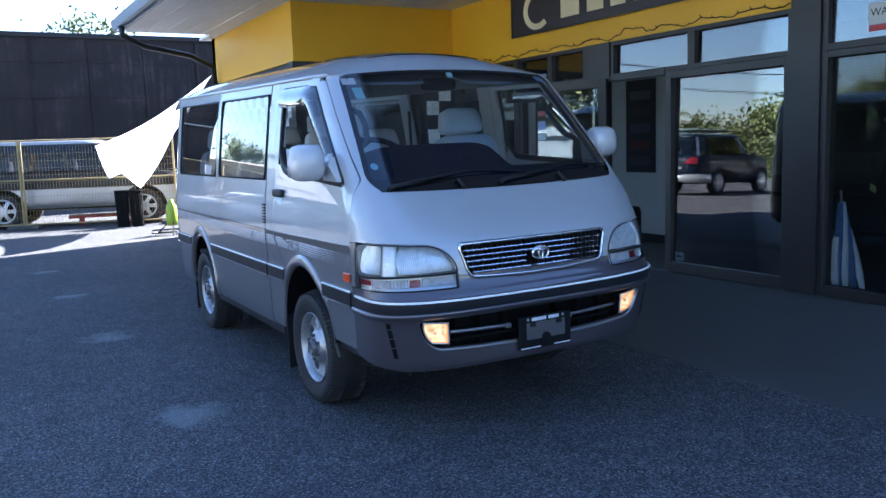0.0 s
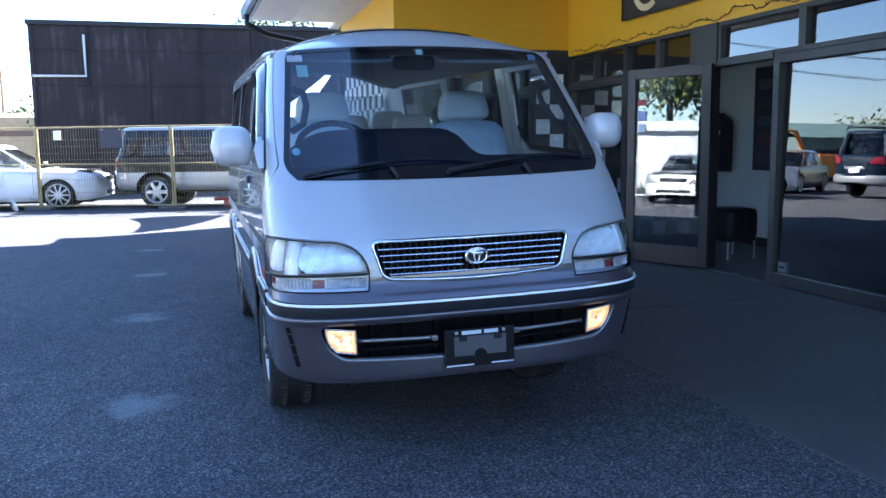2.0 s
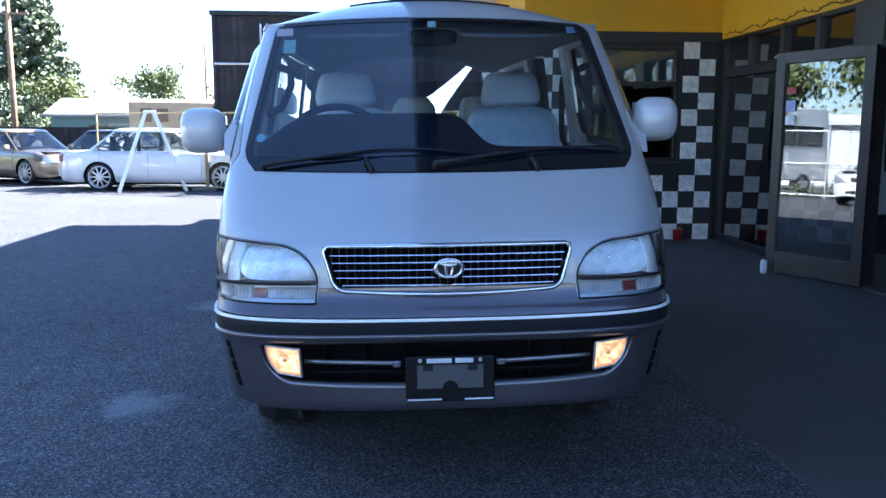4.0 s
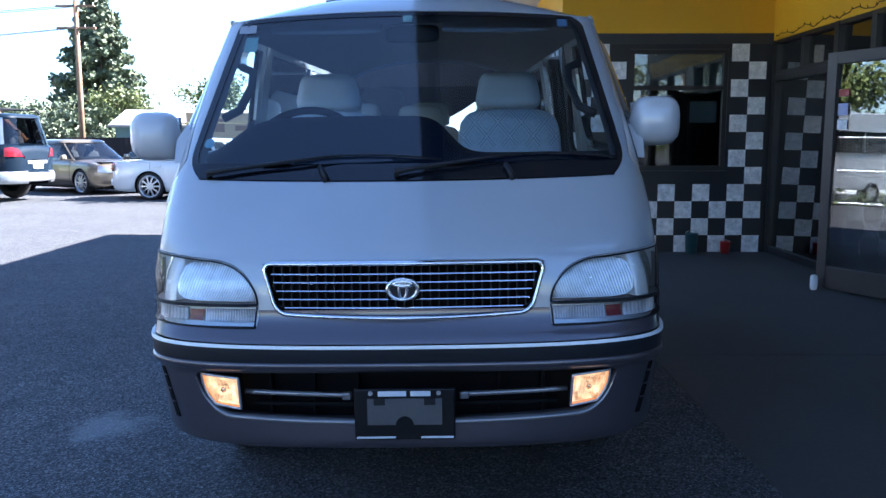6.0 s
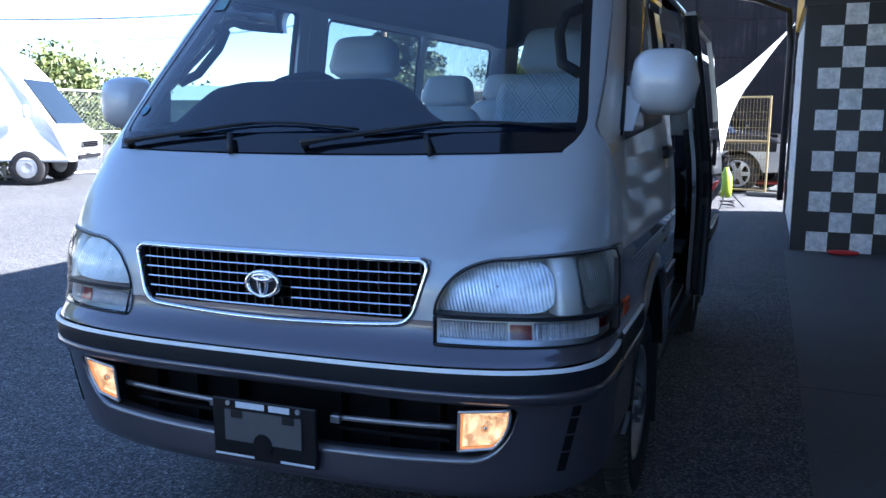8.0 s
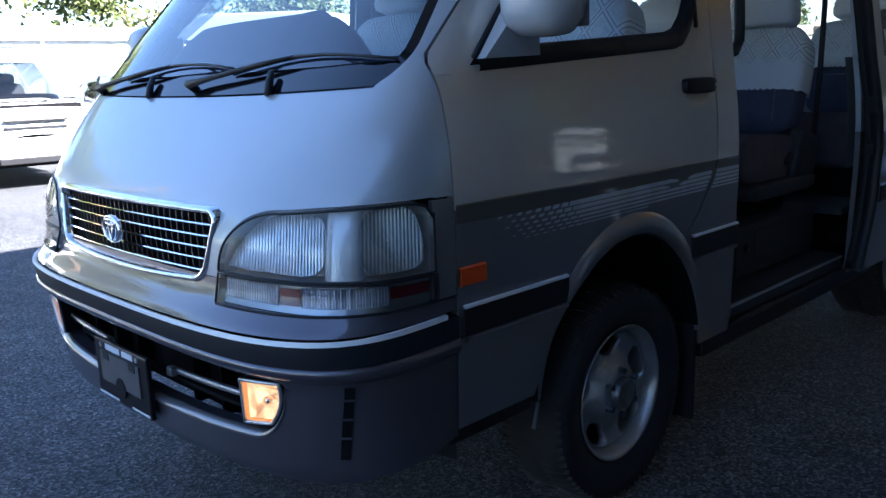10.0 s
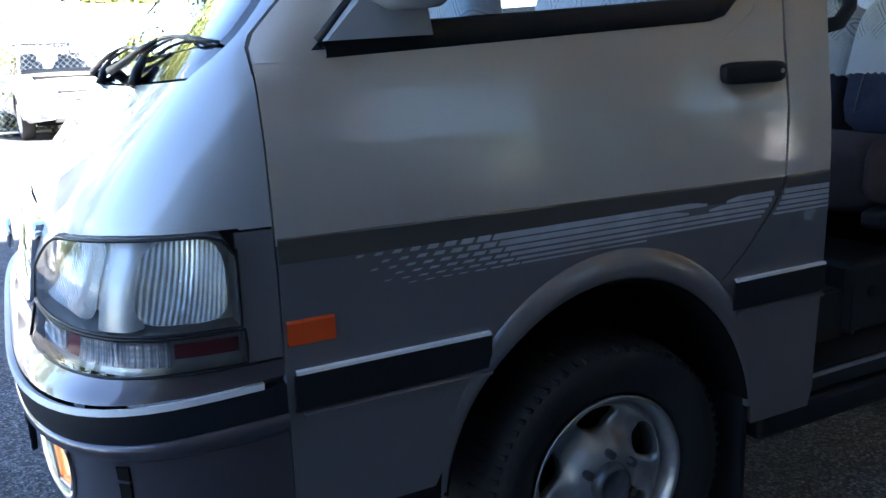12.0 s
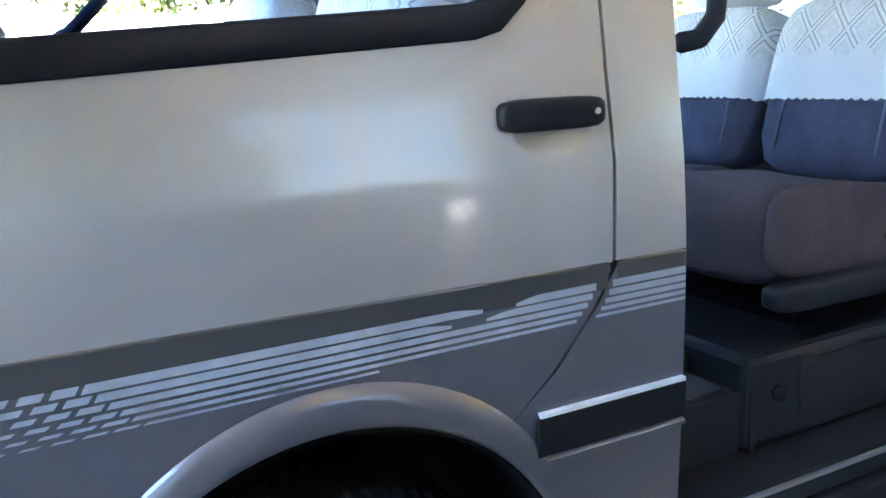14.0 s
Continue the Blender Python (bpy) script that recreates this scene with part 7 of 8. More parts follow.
    part("intake", boxes((-hw * 0.5, hw * 0.5, yf - 0.05, yf + 0.01, 0.31, 0.39)), BLACKTRIM, e, bevel=0.01)
    part("plate", boxes((-0.16, 0.16, yf, yf + 0.022, 0.45, 0.55)), TARP, e, "blank white plate")
    part("plate", boxes((-0.16, 0.16, yr - 0.022, yr, 0.62 if not suv else 0.74, 0.74 if not suv else 0.86)), TARP, e, "blank white plate")
    part("rear_bumper", pillow((plan(yr + 0.03) * 2, 0.14, 0.2), 5), bumper or body, e, smooth=True).location = (0, yr + 0.02, 0.55 if suv else gz + 0.2)
    if gate:
        part("tailgate_trim", boxes((-hw * 0.36, hw * 0.36, yr - 0.012, yr + 0.01, belt * 0.66, belt * 0.72)), gate, e, "pale trim across the tailgate", bevel=0.006)
    if scoop:
        part("bonnet_scoop", pillow((0.72, 0.5, 0.12), 5), body, e, smooth=True).location = (0, a_base + 0.42, hood - 0.01)
        part("scoop_slot", boxes((-0.29, 0.29, a_base + 0.62, a_base + 0.672, hood + 0.002, hood + 0.03)), BLACKTRIM, e, bevel=0.008)
    if rack:
        for s in (-1, 1):
            bm = bmesh.new()
            tube(bm, [(s * rw * 0.9, a_top - 0.2, H), (s * rw * 0.9, a_top - 0.3, H + 0.1), (s * rw * 0.9, d_top + 0.2, H + 0.1), (s * rw * 0.9, d_top + 0.1, H)], 0.02, 6)
            part("roof_rail", bm, BLACKTRIM, e)
        for k in range(6):
            bm = bmesh.new()
            y = lerp(a_top - 0.4, d_top + 0.4, k / 5)
            tube(bm, [(-rw * 0.9, y, H + 0.1), (rw * 0.9, y, H + 0.1)], 0.018, 6)
            part("cross_bar", bm, BLACKTRIM, e)
    return e


car("white sedan with clear windows behind the wire fence", (-5.35, 17.2), -94, 4.85, 1.78, 1.42)
car("old wagon, black above and silver below, behind the wire fence", (-0.4, 16.0), -108, 4.7, 1.75, 1.78, "suv", CARBLACK, CARSILVER, 0.78, 0.39, CARSILVER, panes=CARSMOKE)
car("dark navy-green four-wheel drive with a roof rack and silver bumper", (-11.5, 16.65), 79, 4.7, 1.8, 1.97, "suv", CARDARK, sill=0.42, rack=True, big=1.12, back=0.28, bumper=CARSILVER, gate=CARSILVER, panes=CARSMOKE)
car("bronze sedan parked nose out", (-9.9, 19.9), 236, 4.6, 1.76, 1.4, body=CARBRONZE)
car("dark blue sedan in the back row", (-7.6, 21.5), -112, 4.5, 1.72, 1.38, body=CARDARK)
car("white sedan with a clear windscreen in the sunny lot", (-12.17, 5.94), -84, 4.7, 1.76, 1.42)
car("silver-white four-wheel drive with a bonnet scoop, parked nose out", (-10.6, 2.75), -92, 4.45, 1.8, 1.62, "suv", scoop=True)
car("silver four-wheel drive at the chain-link fence", (-15.2, 0.9), -84, 4.5, 1.78, 1.72, "suv", CARSILVER)
car("grey sedan far along the lot", (-13.0, -6.5), -88, 4.6, 1.76, 1.42, body=CARSILVER)

rp = thing("ramp", "red steel ramp lying behind the wire fence", "ramp", (0.55, 15.5, 0), -8)
part("deck", boxes((-1.25, 1.25, -0.2, 0.2, 0.14, 0.2)), POTRED, rp, bevel=0.01)
for x in (-1.0, 0.0, 1.0):
    part("foot", boxes((x - 0.05, x + 0.05, -0.18, 0.18, 0, 0.14)), POTRED, rp)


def box_van(at, rz):
    e = thing("high_roof_van", "white high-roof van with dark side windows", "van", (*at, 0), rz)
    prof = [(2.5, 0.45), (2.55, 0.9), (2.2, 1.15), (1.6, 2.05), (1.1, 2.58), (-2.4, 2.64), (-2.5, 2.4), (-2.5, 0.45)]
    bm = bmesh.new()
    rows = [[(x * (1 - 0.1 * max(0, (z - 1.2) / 1.3)), y, z) for y, z in prof] for x in (-0.95, -0.9, 0.9, 0.95)]
    for r, f in ((rows[0], 1), (rows[3], 1)):
        for i, p in enumerate(r):
            c = Vector((p[0], 0, 1.3))
            r[i] = tuple(c + (Vector(p) - c) * 0.985)
    sheet(rows, bm=bm, wrap=True)
    bm.verts.ensure_lookup_table()
    n = len(prof)
    bm.faces.new([bm.verts[k] for k in range(n)])
    bm.faces.new([bm.verts[3 * n + n - 1 - k] for k in range(n)])
    part("body", bm, CARWHITE, e, bevel=0.04)
    for s in (-1, 1):
        for y0, y1 in ((-2.2, -1.1), (-1.05, 0.1), (0.15, 1.2)):
            part("window", sheet([[(s * (0.955 - 0.078 * max(0, (z - 1.2) / 1.3)), y, z) for z in (1.48, 2.08)] for y in (y0, y1)]), CARGLASS, e, "dark side window", thick=0.01)
        for y in (1.65, -1.45):
            w = part("wheel", lathe([(s * a, r) for a, r in ((0.72, 0.2), (0.72, 0.33), (0.93, 0.34), (0.955, 0.3), (0.95, 0.2))], 24), RUBBER, e, smooth=True)
            w.location = (0, y, 0.34)
            part("rim", lathe([(s * a, r) for a, r in ((0.93, 0.0), (0.945, 0.1), (0.94, 0.2))], 24), ALLOY, w)
        part("headlamp", pillow((0.3, 0.14, 0.22), 4), ALLOY, e, smooth=True).location = (s * 0.7, 2.45, 0.92)
        part("mirror", pillow((0.16, 0.1, 0.25), 4), CARWHITE, e, smooth=True).location = (s * 1.05, 1.75, 1.4)
    part("windscreen", sheet([[(x, lerp(2.215, 1.62, f), lerp(1.18, 2.02, f)) for f in (0, 1)] for x in (-0.78, 0.78)]), CARGLASS, e, thick=0.012)
    part("grille", boxes((-0.5, 0.5, 2.5, 2.56, 0.72, 0.84), (-0.65, 0.65, 2.5, 2.56, 0.5, 0.58)), BLACKTRIM, e)
    for z in (0.745, 0.78, 0.815):
        part("grille_slat", boxes((-0.48, 0.48, 2.55, 2.572, z - 0.008, z + 0.008)), CHROME, e)
    part("plate", boxes((-0.17, 0.17, 2.54, 2.575, 0.6, 0.7)), TARP, e, "blank white plate")
    return e


box_van((-13.9, 10.2), -63)
box_van((-11.2, -2.2), -80)

# ---- fence with wire panels ----
def wire_panel(at, rz, w=2.9, h=1.78):
    e = thing("wire_fence_panel", "yellowed wire mesh fence panel on a tube frame", "fence", (*at, 0), rz, group="wire fence")
    for x in (0.0, w):
        bm = bmesh.new()
        cyl(bm, (x, 0, 0), (x, 0, h), 0.022, seg=8)
        part("post", bm, FENCEMAT, e)
    for z in (0.1, 0.98, h - 0.02):
        bm = bmesh.new()
        cyl(bm, (0, 0, z), (w, 0, z), 0.018, seg=8)
        part("rail", bm, FENCEMAT, e)
    bm = bmesh.new()
    for k in range(1, int(w / 0.06)):
        cyl(bm, (k * 0.06, 0, 0.1), (k * 0.06, 0, h - 0.03), 0.0032, seg=3, caps=False)
    for k in range(1, int((h - 0.1) / 0.14)):
        cyl(bm, (0, 0, 0.1 + k * 0.14), (w, 0, 0.1 + k * 0.14), 0.0032, seg=3, caps=False)
    part("wire_mesh", bm, FENCEMAT, e)["kind"] = "stuff"
    bm = boxes((-0.3, 0.3, -0.12, 0.12, 0, 0.08))
    part("foot", bm, CONCRETE, e, bevel=0.02)
    return e


ang = math.degrees(math.atan2(4.2, -11.0))
first = wire_panel((1.2, 14.1), ang)
for k in range(1, 3):
    copy_thing(first, pose(1.2 + math.cos(radians(ang)) * 2.95 * k, 14.1 + math.sin(radians(ang)) * 2.95 * k, 0, 0, 0, ang))

fd = thing("fence_sign", "dark navy sign board hung on the wire fence", "sign", (-2.75, 15.58, 0), ang)
part("board", boxes((-0.25, 0.25, -0.012, 0.012, 1.317, 1.704)), mat("navy_board", (0.012, 0.016, 0.035), 0.5, vary=0.2), fd, bevel=0.004)
for x in (-0.2, 0.2):
    part("wire_tie", boxes((x - 0.006, x + 0.006, -0.03, 0.02, 1.69, 1.712)), GALV, fd)
fw = thing("fence_notice", "small white notice wired to the fence", "notice", (-3.85, 16.0, 0), ang)
part("plate", boxes((-0.08, 0.08, -0.008, 0.008, 1.5, 1.69)), TARP, fw, bevel=0.003)
part("wire_tie", boxes((-0.006, 0.006, -0.03, 0.02, 1.68, 1.7)), GALV, fw)

# black sheet-metal wall behind the fence
bw = thing("wall_black", "tall black sheet-metal wall with pale pipe", "wall", kind="structure")
def black_panel_wall():
    bm = boxes((-5.15, 14, 21.5, 21.7, 0, 4.62))
    return bm
part("wall_sheet", black_panel_wall(), BLACKWALL, bw)
random.seed(3)
for k in range(13):
    x = -5.15 + k * 1.45
    part("sheet_seam", boxes((x, x + 0.09 if k % 2 == 0 else x + 0.03, 21.44, 21.5, 0, 4.62)), BLACKWALL, bw)
part("cap_rail", boxes((-5.2, 14, 21.4, 21.72, 4.6, 4.72)), BLACKTRIM, bw)
for z in (3.0, 3.95):
    part("cross_seam", boxes((-5.15, 14, 21.47, 21.5, z, z + 0.04)), BLACKWALL, bw)
bm = bmesh.new()
tube(bm, [(-5.1, 21.38, 3.25), (-3.78, 21.38, 3.25), (-3.78, 21.38, 4.35)], 0.04, 6)
part("pipe", bm, GALV, bw)

# step ladder
ld = thing("step_ladder", "aluminium step ladder standing open before the fence", "ladder", (-5.55, 16.35, 0), 18)
for s, y in ((-1, 0.0), (1, 0.0)):
    for dx in (-0.72, 0.72):
        bm = bmesh.new()
        tube(bm, [(dx, s * 0.22, 0), (dx * 0.12, s * 0.16, 1.78)], 0.05, 4)
        part("rail", bm, ALUM, ld)
for k in range(1, 6):
    f = k / 6
    for sg in (-1, 1):
        x = sg * lerp(0.72, 0.086, f)
        part("step", boxes((x - 0.04, x + 0.04, -0.21, 0.21, 1.78 * f - 0.012, 1.78 * f + 0.012)), ALUM, ld)
part("top_cap", boxes((-0.13, 0.13, -0.19, 0.19, 1.77, 1.81)), ALUM, ld, bevel=0.01)

# white tarp strung from the wing to the fence
TARP_A, TARP_A2 = (1.477, 11.7, 2.776), (0.665, 11.7, 1.635)          # on the wing: peak and lower corner
TARP_EDGE = [(-0.269, 14.0, 1.608), (-0.087, 13.9, 0.97), (0.144, 13.8, 1.07), (0.443, 13.6, 0.775)]


def cloth_mat():
    m, t, b = nodes_of("thin_white_cloth")
    n = noise_node(t, 5, 5)
    r = ramp(t, n.outputs["Fac"], [(0.35, (0.68, 0.7, 0.72)), (0.65, (0.84, 0.85, 0.86))])
    t.links.new(r.outputs[0], b.inputs["Base Color"])
    b.inputs["Roughness"].default_value = 0.8
    tl, mx = t.nodes.new("ShaderNodeBsdfTranslucent"), t.nodes.new("ShaderNodeMixShader")
    t.links.new(r.outputs[0], tl.inputs[0])
    mx.inputs[0].default_value = 0.5
    t.links.new(b.outputs[0], mx.inputs[1])
    t.links.new(tl.outputs[0], mx.inputs[2])
    t.links.new(mx.outputs[0], t.nodes["Material Output"].inputs[0])
    return m


def tarp():
    """From the wing corner down to the fence, with a ragged free edge."""
    right = [Vector(TARP_A), Vector(TARP_A2)]
    left = [Vector(p) for p in TARP_EDGE]
    rows = []
    for i in range(25):
        f = i / 24
        row = []
        for k in range(25):
            g = k / 24
            q = g * (len(left) - 1)
            e = left[min(int(q), len(left) - 2)].lerp(left[min(int(q), len(left) - 2) + 1], q - min(int(q), len(left) - 2))
            p = right[0].lerp(right[1], g).lerp(e, f)
            p.z -= 0.14 * math.sin(math.pi * f) * (1 - 0.5 * g)
            p.y += 0.05 * math.sin(9 * g + 2) * math.sin(math.pi * f) + 0.03 * math.sin(17 * g + 5 * f)
            row.append(p)
        rows.append(row)
    return sheet(rows)


tagged(part("tarp", tarp(), cloth_mat(), smooth=True), "white torn tarp strung between wing wall and fence", "tarp")
def bin_(x, y):
    e = thing("bin", "black ribbed plastic bin by the fence", "bin", (x, y, 0), group="bins by the fence")
    rib = lambda r, a: r + 0.009 * math.cos(18 * a)
    rows = [[(rib(r, a) * math.cos(a), rib(r, a) * math.sin(a), z) for a in (2 * math.pi * k / 72 for k in range(72))] for r, z in ((0.105, 0), (0.125, 0.7), (0.108, 0.7), (0.09, 0.05))]
    part("body", sheet(rows, wrap=True), LINER, e, smooth=True)
    part("rim", turned(((0.68, 0.13), (0.71, 0.142), (0.725, 0.138), (0.725, 0.118), (0.7, 0.115))), LINER, e, smooth=True)
    part("base", turned(((0.0, 0.0), (0.0, 0.112), (0.03, 0.112), (0.03, 0.0))), LINER, e)


bin_(0.17, 14.2)
bin_(0.43, 14.1)
sp = thing("sprayer", "lime green pump sprayer on a black stand", "sprayer", (0.62, 11.75, 0))
part("tank", sheet([[(r * math.cos(a), r * math.sin(a), z) for a in (2 * math.pi * k / 20 for k in range(20))] for r, z in ((0.0, 0.16), (0.09, 0.16), (0.1, 0.3), (0.09, 0.5), (0.05, 0.56), (0.03, 0.62), (0, 0.62))], wrap=True), mat("lime_plastic", (0.3, 0.42, 0.03), 0.4), sp, smooth=True)
bm = bmesh.new()
for a in (20, 140, 260):
    tube(bm, [(0.02, 0, 0.3), (0.3 * math.cos(radians(a)), 0.3 * math.sin(radians(a)), 0.01)], 0.012, 6)
tube(bm, [(0.25 * math.cos(k * 0.5) - 0.1, 0.2 * math.sin(k * 0.5), 0.02 + 0.004 * k) for k in range(26)], 0.012, 6)
part("stand_and_hose", bm, BLACKTRIM, sp)

# ---- chain-link fence on the far side of the lot ----
def link_panel(at, rz, w=3.0, h=1.9):
    e = thing("chain_link_panel", "galvanised chain-link fence panel with pipe rails", "fence", (*at, 0), rz, group="chain-link fence")
    bm = bmesh.new()
    cyl(bm, (0, 0, 0), (0, 0, h + 0.15), 0.035, seg=8)
    part("post", bm, GALV, e)
    for z in (0.08, 0.98, h):
        bm = bmesh.new()
        cyl(bm, (0, 0, z), (w, 0, z), 0.024, seg=8)
        part("rail", bm, GALV, e)
    bm = bmesh.new()
    step = 0.11
    n = int((w + h) / step)
    for k in range(n):
        c = k * step
        for sgn in (1, -1):
            a, b = (c - h, 0.08), (c, h)
            x0, z0, x1, z1 = (a[0], a[1], b[0], b[1]) if sgn > 0 else (c, 0.08, c - h, h)
            # clip to the panel
            if x0 > x1:
                x0, z0, x1, z1 = x1, z1, x0, z0
            if x1 <= 0 or x0 >= w:
                continue
            m_ = (z1 - z0) / (x1 - x0)
            if x0 < 0:
                x0, z0 = 0, z0 + m_ * (0 - x0)
            if x1 > w:
                x1, z1 = w, z1 - m_ * (x1 - w)
            cyl(bm, (x0, 0.003 * sgn, z0), (x1, 0.003 * sgn, z1), 0.004, seg=3, caps=False)
    part("link_mesh", bm, GALV, e)["kind"] = "stuff"
    return e


lp = link_panel((-16.2, -16.0), 84)
for k in range(1, 10):
    copy_thing(lp, pose(-16.2 + 0.31 * k, -16.0 + 2.98 * k, 0, 0, 0, 84))


# ---- trees ----
def leaf_card(bm, p, size, rng):
    n = Vector((rng.uniform(-1, 1), rng.uniform(-1, 1), rng.uniform(-0.4, 1))).normalized()
    u = n.orthogonal().normalized()
    w = n.cross(u)
    a = rng.uniform(0, 6.28)
    u, w = math.cos(a) * u + math.sin(a) * w, math.cos(a) * w - math.sin(a) * u
    bm.faces.new([bm.verts.new(p + size * q) for q in (u * 0.9, w * 0.5, -u * 0.9, -w * 0.5)])


def broad_tree(at, h, spread, seed, leaves=2600, size=0.16, material=None, label="leafy green tree in the sun", low=0.25):
    rng = random.Random(seed)
    e = thing("tree", label, "tree", (*at, 0), group="trees")
    bm = bmesh.new()
    tube(bm, [(0, 0, -0.1), (0.05, 0.02, h * 0.25), (-0.05, 0.05, h * 0.5), (0.02, 0, h * 0.8)], [0.028 * h, 0.02 * h, 0.014 * h, 0.005 * h], 8)
    tips = []
    for k in range(11):
        a, f = rng.uniform(0, 6.28), rng.uniform(low, 0.75)
        l = spread * rng.uniform(0.5, 0.95)
        b = Vector((0, 0, h * f))
        tip = b + Vector((l * math.cos(a), l * math.sin(a), h * rng.uniform(0.08, 0.26)))
        tube(bm, [b, b.lerp(tip, 0.5) + Vector((0, 0, 0.05 * h)), tip], [0.01 * h, 0.006 * h, 0.002 * h], 5)
        tips.append(tip)
        tips.append(b.lerp(tip, 0.6))
    tips += [Vector((rng.uniform(-0.3, 0.3) * spread, rng.uniform(-0.3, 0.3) * spread, h * rng.uniform(0.75, 0.95))) for _ in range(7)]
    part("trunk", bm, BARK, e, smooth=True)
    bm = bmesh.new()
    for k in range(leaves):
        c = tips[k % len(tips)]
        r = spread * rng.uniform(0.16, 0.36)
        d = Vector((rng.gauss(0, 1), rng.gauss(0, 1), rng.gauss(0, 0.8)))
        leaf_card(bm, c + d * r * 0.6, size * rng.uniform(0.6, 1.4), rng)
    part("crown", bm, material or LEAF, e)["kind"] = "stuff"
    return e


def conifer(at, h, spread, seed, n=5200, label="tall dark conifer beyond the lot"):
    rng = random.Random(seed)
    e = thing("conifer", label, "tree", (*at, 0), group="trees")
    bm = bmesh.new()
    tube(bm, [(0, 0, -0.1), (0, 0, h * 0.5), (0, 0, h * 0.98)], [0.025 * h, 0.015 * h, 0.002 * h], 8)
    branches = []
    for k in range(420):
        f = rng.uniform(0.06, 0.98)
        a = rng.uniform(0, 6.28)
        l = spread * (1 - f) ** 0.75 * rng.uniform(0.6, 1.1) + 0.1
        b = Vector((0, 0, h * f))
        tip = b + Vector((l * math.cos(a), l * math.sin(a), -0.12 * l + 0.1 * l * f))
        tube(bm, [b, tip], [0.02 + 0.02 * (1 - f), 0.006], 4)
        branches.append((b, tip, l))
    part("trunk", bm, BARK, e, smooth=True)
    bm = bmesh.new()
    for k in range(n):
        b, tip, l = branches[k % len(branches)]
        p = b.lerp(tip, rng.uniform(0.12, 1.05) ** 0.7)
        p += Vector((rng.gauss(0, 0.09), rng.gauss(0, 0.09), rng.gauss(-0.08, 0.07))) * (0.7 + 0.28 * l)
        leaf_card(bm, p, 0.021 * h * rng.uniform(0.5, 1.1), rng)
    part("crown", bm, NEEDLE, e)["kind"] = "stuff"
    return e


def window_plant(at, h, seed):
    rng = random.Random(seed)
    e = thing("potted_plant", "tall leafy plant in a dark pot behind the shop window", "plant", (*at, 0.012))
    part("pot", turned(((0.0, 0.0), (0.0, 0.13), (0.26, 0.17), (0.28, 0.17), (0.27, 0.15), (0.22, 0.14), (0.22, 0.0))), FRAME, e, smooth=True)
    bm, crown = bmesh.new(), bmesh.new()
    for k in range(9):
        a, r, z = rng.uniform(0, 6.28), rng.uniform(0.1, 0.42), h * rng.uniform(0.6, 1.0)
        tip = Vector((0.5 * r * math.cos(a), r * math.sin(a), z))
        tube(bm, [(0, 0, 0.2), tip * 0.6 + Vector((0, 0, 0.12 * h)), tip], [0.012, 0.008, 0.004], 5)
        for q in range(26):
            p = tip + Vector((rng.gauss(0, 0.06), rng.gauss(0, 0.13), rng.gauss(-0.12, 0.17)))
            leaf_card(crown, p, rng.uniform(0.035, 0.07), rng)
    part("stems", bm, BARK, e, smooth=True)
    part("leaves", crown, LEAF, e)["kind"] = "stuff"


window_plant((4.4, 0.72), 1.75, 31)
conifer((-23.9, 55), 11.8, 4.6, 5, 42000)
broad_tree((-20.3, 50), 4.6, 2.6, 7, 5200, 0.12)
for bx, by, bh in ((-28, 50, 3.6), (-25, 49, 3.4), (-22.5, 48, 3.2)):
    broad_tree((bx, by), bh, 2.4, int(bh * 10) + int(-bx), 4200, 0.13, NEEDLE, "dense dark evergreen bush under the conifer")
broad_tree((3.2, 41), 8.4, 2.6, 11, 1600, 0.14, label="thin pale-green tree above the black wall")
broad_tree((-5.25, 24.9), 3.9, 0.9, 12, 420, 0.08, label="scraggy tree at the end of the black wall")
broad_tree((-8.0, 58), 4.4, 2.0, 13, 3600, 0.11)
broad_tree((-12.5, 62), 4.2, 2.2, 14, 3600, 0.11)
broad_tree((-16.0, 56), 5.4, 2.8, 15, 5200, 0.12)
k = 0
for x, y, h in ((-34, 24, 5.5), (-37, 17, 8), (-36, 10, 11), (-38, 3, 14), (-35, -4, 13), (-38, -11, 14), (-36, -18, 13), (-33, 31, 4.2), (-34, 39, 3.6), (-37, -25, 13), (-30, -32, 10), (-20, -38, 9), (-8, -40, 10), (4, -42, 9)):
    k += 1
    broad_tree((x, y), h, 3.9 if h < 11 else 5.2, 40 + k, 7000 if h < 11 else 15000, 0.16 if h < 11 else 0.19, label="broad leafy tree along the lot's edge", low=0.06)


def hedge():
    rng = random.Random(77)
    bm = bmesh.new()
    for k in range(20000):
        t = rng.uniform(0, 1)
        p = Vector((lerp(-30.5, -29, t) + rng.gauss(0, 0.7), lerp(-30, 34, t), abs(rng.gauss(1.2, 0.9))))
        leaf_card(bm, p, 0.125 * rng.uniform(0.6, 1.3), rng)
    for k in range(2500):
        t = rng.uniform(0, 1)
        p = Vector((lerp(-15.9, -13.2, t) - 0.4 + rng.gauss(0, 0.25), lerp(-12, 12, t), abs(rng.gauss(0.12, 0.2))))
        leaf_card(bm, p, 0.09 * rng.uniform(0.6, 1.3), rng)
    return bm


tagged(part("shrubs", hedge(), SHRUB), "dense green shrubs and dry weeds along the fences", "shrubs", kind="stuff")


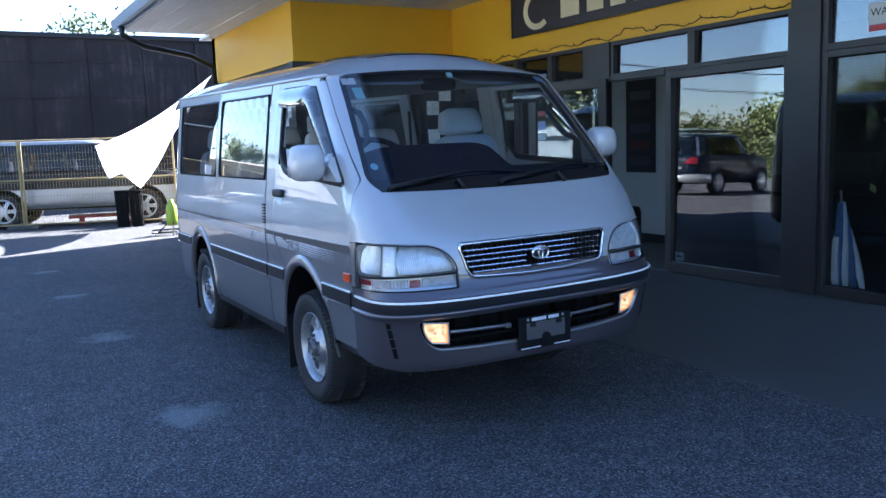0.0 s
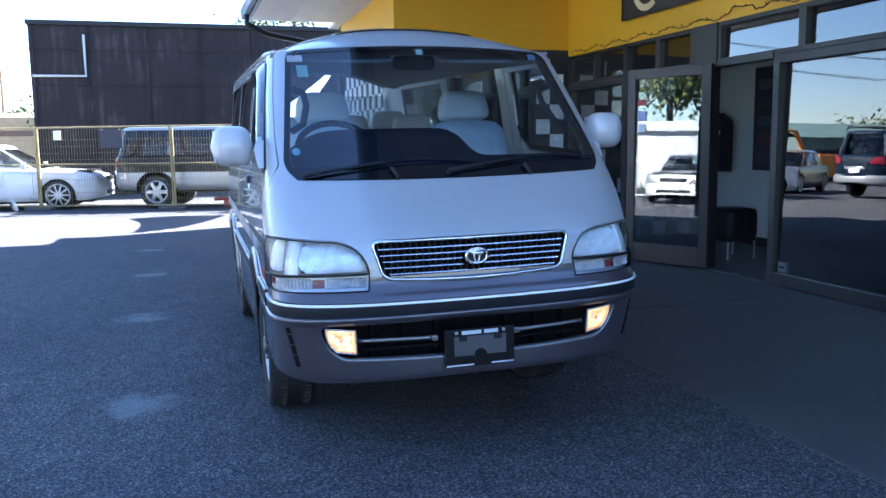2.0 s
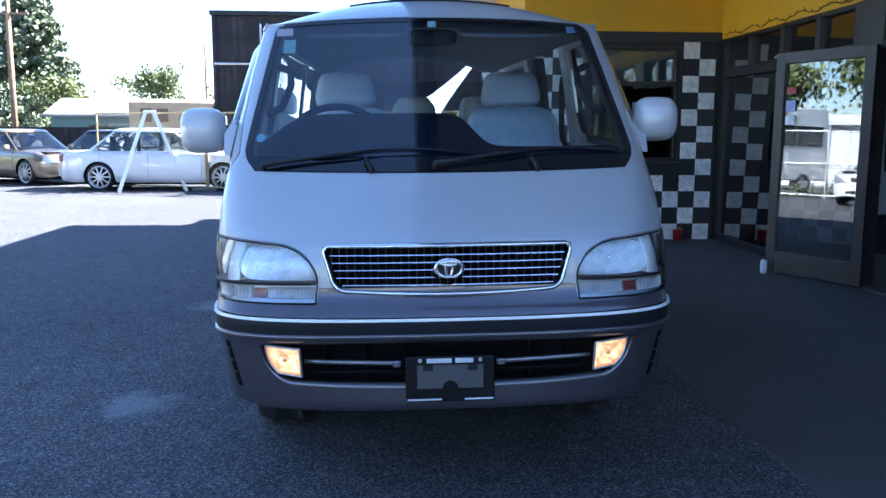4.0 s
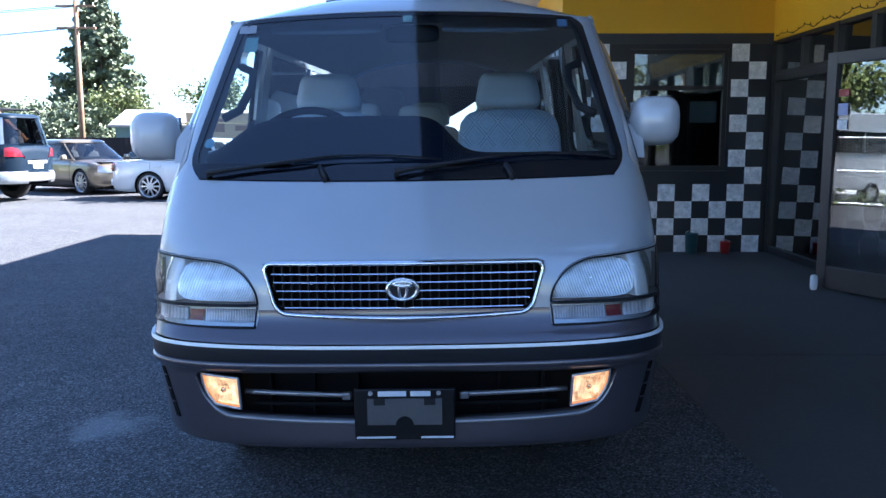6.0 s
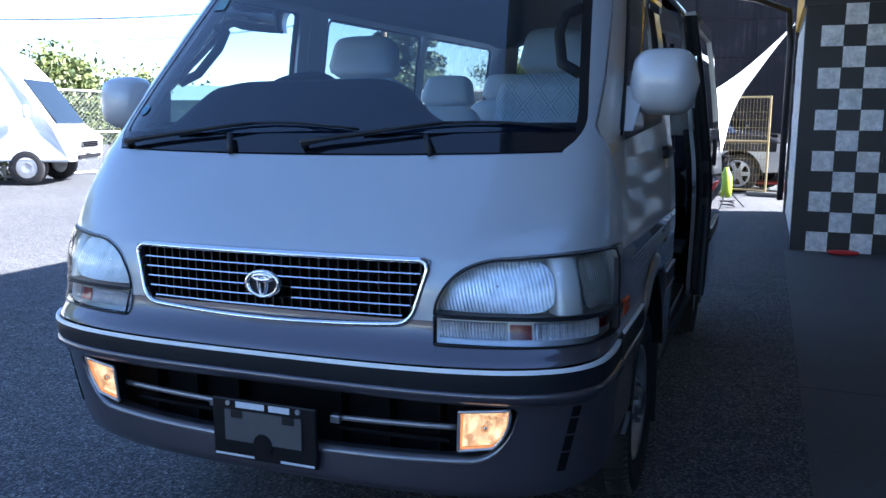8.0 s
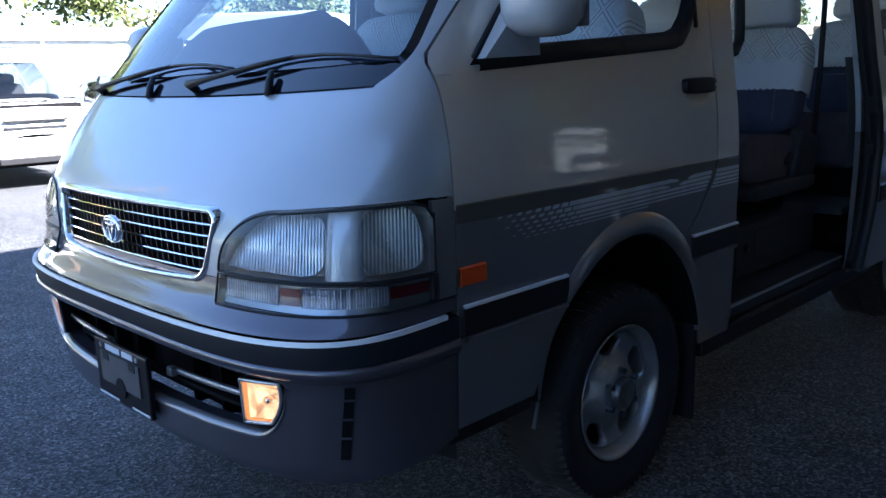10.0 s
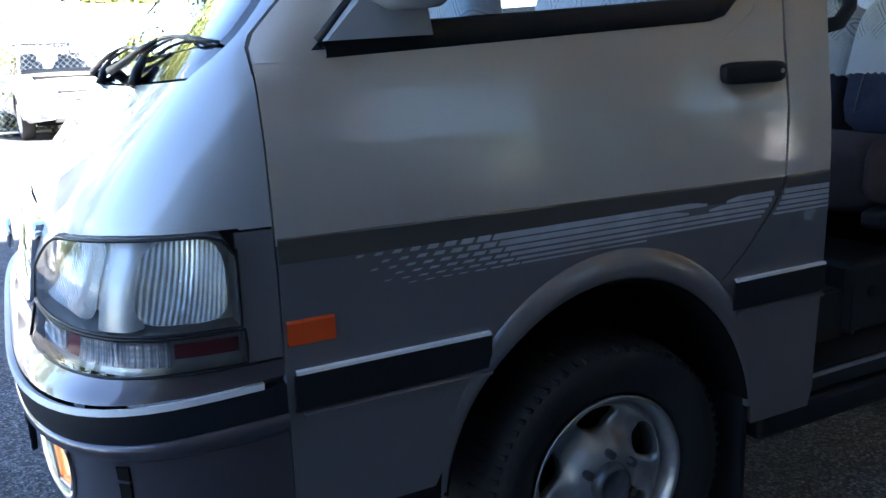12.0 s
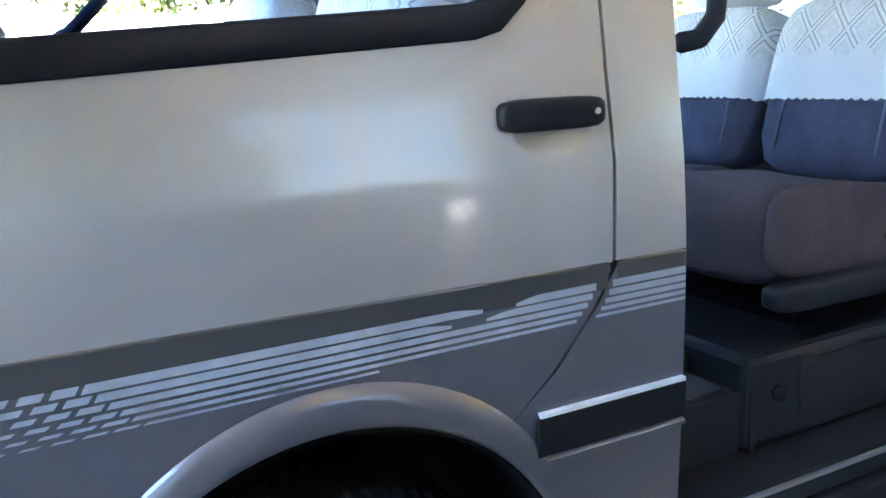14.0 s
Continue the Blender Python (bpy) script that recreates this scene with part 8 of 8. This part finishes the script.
# ---- poles, wires, distance ----
def utility_pole(at, h, r, arms, label):
    e = thing("utility_pole", label, "pole", (*at, 0), group="utility poles")
    bm = bmesh.new()
    tube(bm, [(0, 0, -0.2), (0, 0, h * 0.5), (0.02, 0, h)], [r, r * 0.9, r * 0.7], 12)
    part("pole", bm, WOODPOLE, e, smooth=True)
    for z in arms:
        part("cross_arm", boxes((-1.1, 1.1, -0.06, 0.06, z - 0.06, z + 0.06)), WOODPOLE, e)
        for x in (-1.0, -0.5, 0.5, 1.0):
            bm = bmesh.new()
            cyl(bm, (x, 0, z + 0.06), (x, 0, z + 0.2), 0.04, 0.025, 8)
            part("insulator", bm, GALV, e)
    return e


utility_pole((-20.9, 45), 9.2, 0.17, (8.9, 7.7), "weathered utility pole with two cross-arms")
utility_pole((-24.5, 13.4), 11, 0.22, (10.2,), "brown wooden utility pole behind the fence")
utility_pole((-11.0, 48), 6.4, 0.1, (), "slim grey pole far beyond the cars")
utility_pole((-23.5, -6.0), 11, 0.2, (10.2, 9.2), "brown wooden utility pole beyond the lot")
for dz, dx in ((0, 0), (-0.05, 0.5), (-1.2, 0.2), (-1.3, -0.4)):
    bm = bmesh.new()
    a, b = Vector((-20.9 + dx, 45, 8.95 + dz)), Vector((-40 + dx, 30, 6.4 + dz))
    tube(bm, [a.lerp(b, f) - Vector((0, 0, 0.6 * math.sin(math.pi * f))) for f in span(0, 1, 12)], 0.02, 4)
    tagged(part("power_line", bm, BLACKTRIM), "dark sagging power line between the poles", "power line", "power lines")

tr = thing("trailer", "tan box trailer with faded dark lettering bars", "trailer", (-7.4, 31, 0), 16)
part("box", boxes((-2.9, 2.9, -1.2, 1.2, 0.9, 2.45)), TRAILER, tr, bevel=0.03)
for x0, x1, z0, z1 in ((-2.5, -2.1, 1.7, 2.2), (-1.9, -1.5, 1.7, 2.2), (-1.1, 2.3, 1.75, 1.95)):
    part("letter_bar", boxes((x0, x1, -1.215, -1.2, z0, z1)), mat("faded_ink", (0.16, 0.09, 0.06), 0.7), tr, "faded dark lettering bar")
for x in (-1.8, -0.9, 1.8):
    bm = bmesh.new()
    cyl(bm, (x, -1.1, 0.45), (x, 1.1, 0.45), 0.45, seg=20)
    part("wheel", bm, RUBBER, tr)


def shed(at, rz, w, d, h, rh, wallm, roofm, label, windows=0):
    e = thing("shed", label, "building", (*at, 0), rz, group="distant sheds")
    part("wall", boxes((-w / 2, w / 2, -d / 2, d / 2, 0, h)), wallm, e)
    part("roof", sheet([[(-w / 2 - 0.3, -d / 2 - 0.3, h), (w / 2 + 0.3, -d / 2 - 0.3, h)], [(-w / 2 - 0.3, 0, h + rh), (w / 2 + 0.3, 0, h + rh)], [(-w / 2 - 0.3, d / 2 + 0.3, h), (w / 2 + 0.3, d / 2 + 0.3, h)]], flip=True), roofm, e, thick=0.12)
    for k in range(windows):
        x = -w / 2 + (k + 0.5) * w / windows
        part("window", boxes((x - 0.45, x + 0.45, -d / 2 - 0.02, -d / 2 + 0.02, h * 0.4, h * 0.75)), CARGLASS, e)
        part("door", boxes((x + 0.6, x + 1.0, -d / 2 - 0.02, -d / 2 + 0.02, 0, h * 0.7)), FRAME, e)
    return e


shed((-30.5, 38), 20, 10, 6, 2.3, 0.9, GREENSHED, GREENSHED, "green metal shed beyond the lot", 2)
shed((-13.0, 44), 5, 9, 6, 2.2, 0.9, GREENSHED, HOUSEROOF, "low house with a grey roof", 2)
shed((-26.5, 8.5), 84, 12, 4, 2.6, 0.4, WALLPLASTER, WALLPLASTER, "white flat-roofed shed behind the fence", 0)
shed((-24.0, -9.0), 84, 9, 3, 2.7, 0.3, WALLPLASTER, WALLPLASTER, "long white trailer behind the fence", 0)
shed((-19.5, 2.6), 84, 4.6, 2.2, 2.5, 0.05, TARP, TARP, "white box container behind the chain-link fence", 0)
tagged(part("backdrop", sheet([[(x, 120 + 10 * math.sin(x * 0.05), z) for z in (0, 3.4 + 1.2 * math.sin(x * 0.11) + 0.8 * math.sin(x * 0.31 + 1))] for x in span(-220, 160, 90)], flip=True), SHRUB), "low far wooded skyline", "backdrop", kind="structure")
ex = thing("excavator_arm", "orange digger arm resting beyond the cars", "digger", (-16.5, 28, 0), 10)
bm = bmesh.new()
tube(bm, [(-1.2, 0, 0.6), (-0.3, 0, 2.3), (0.1, 0, 2.35), (1.0, 0, 1.4)], [0.13, 0.11, 0.1, 0.07], 4)
part("arm", bm, ORANGE, ex)
part("cab", boxes((-2.2, -1.2, -0.6, 0.6, 0.3, 1.3)), ORANGE, ex, bevel=0.05)
part("low_wall", boxes((-5, 9, 1.5, 1.8, 0, 1.5)), BLACKWALL, ex)
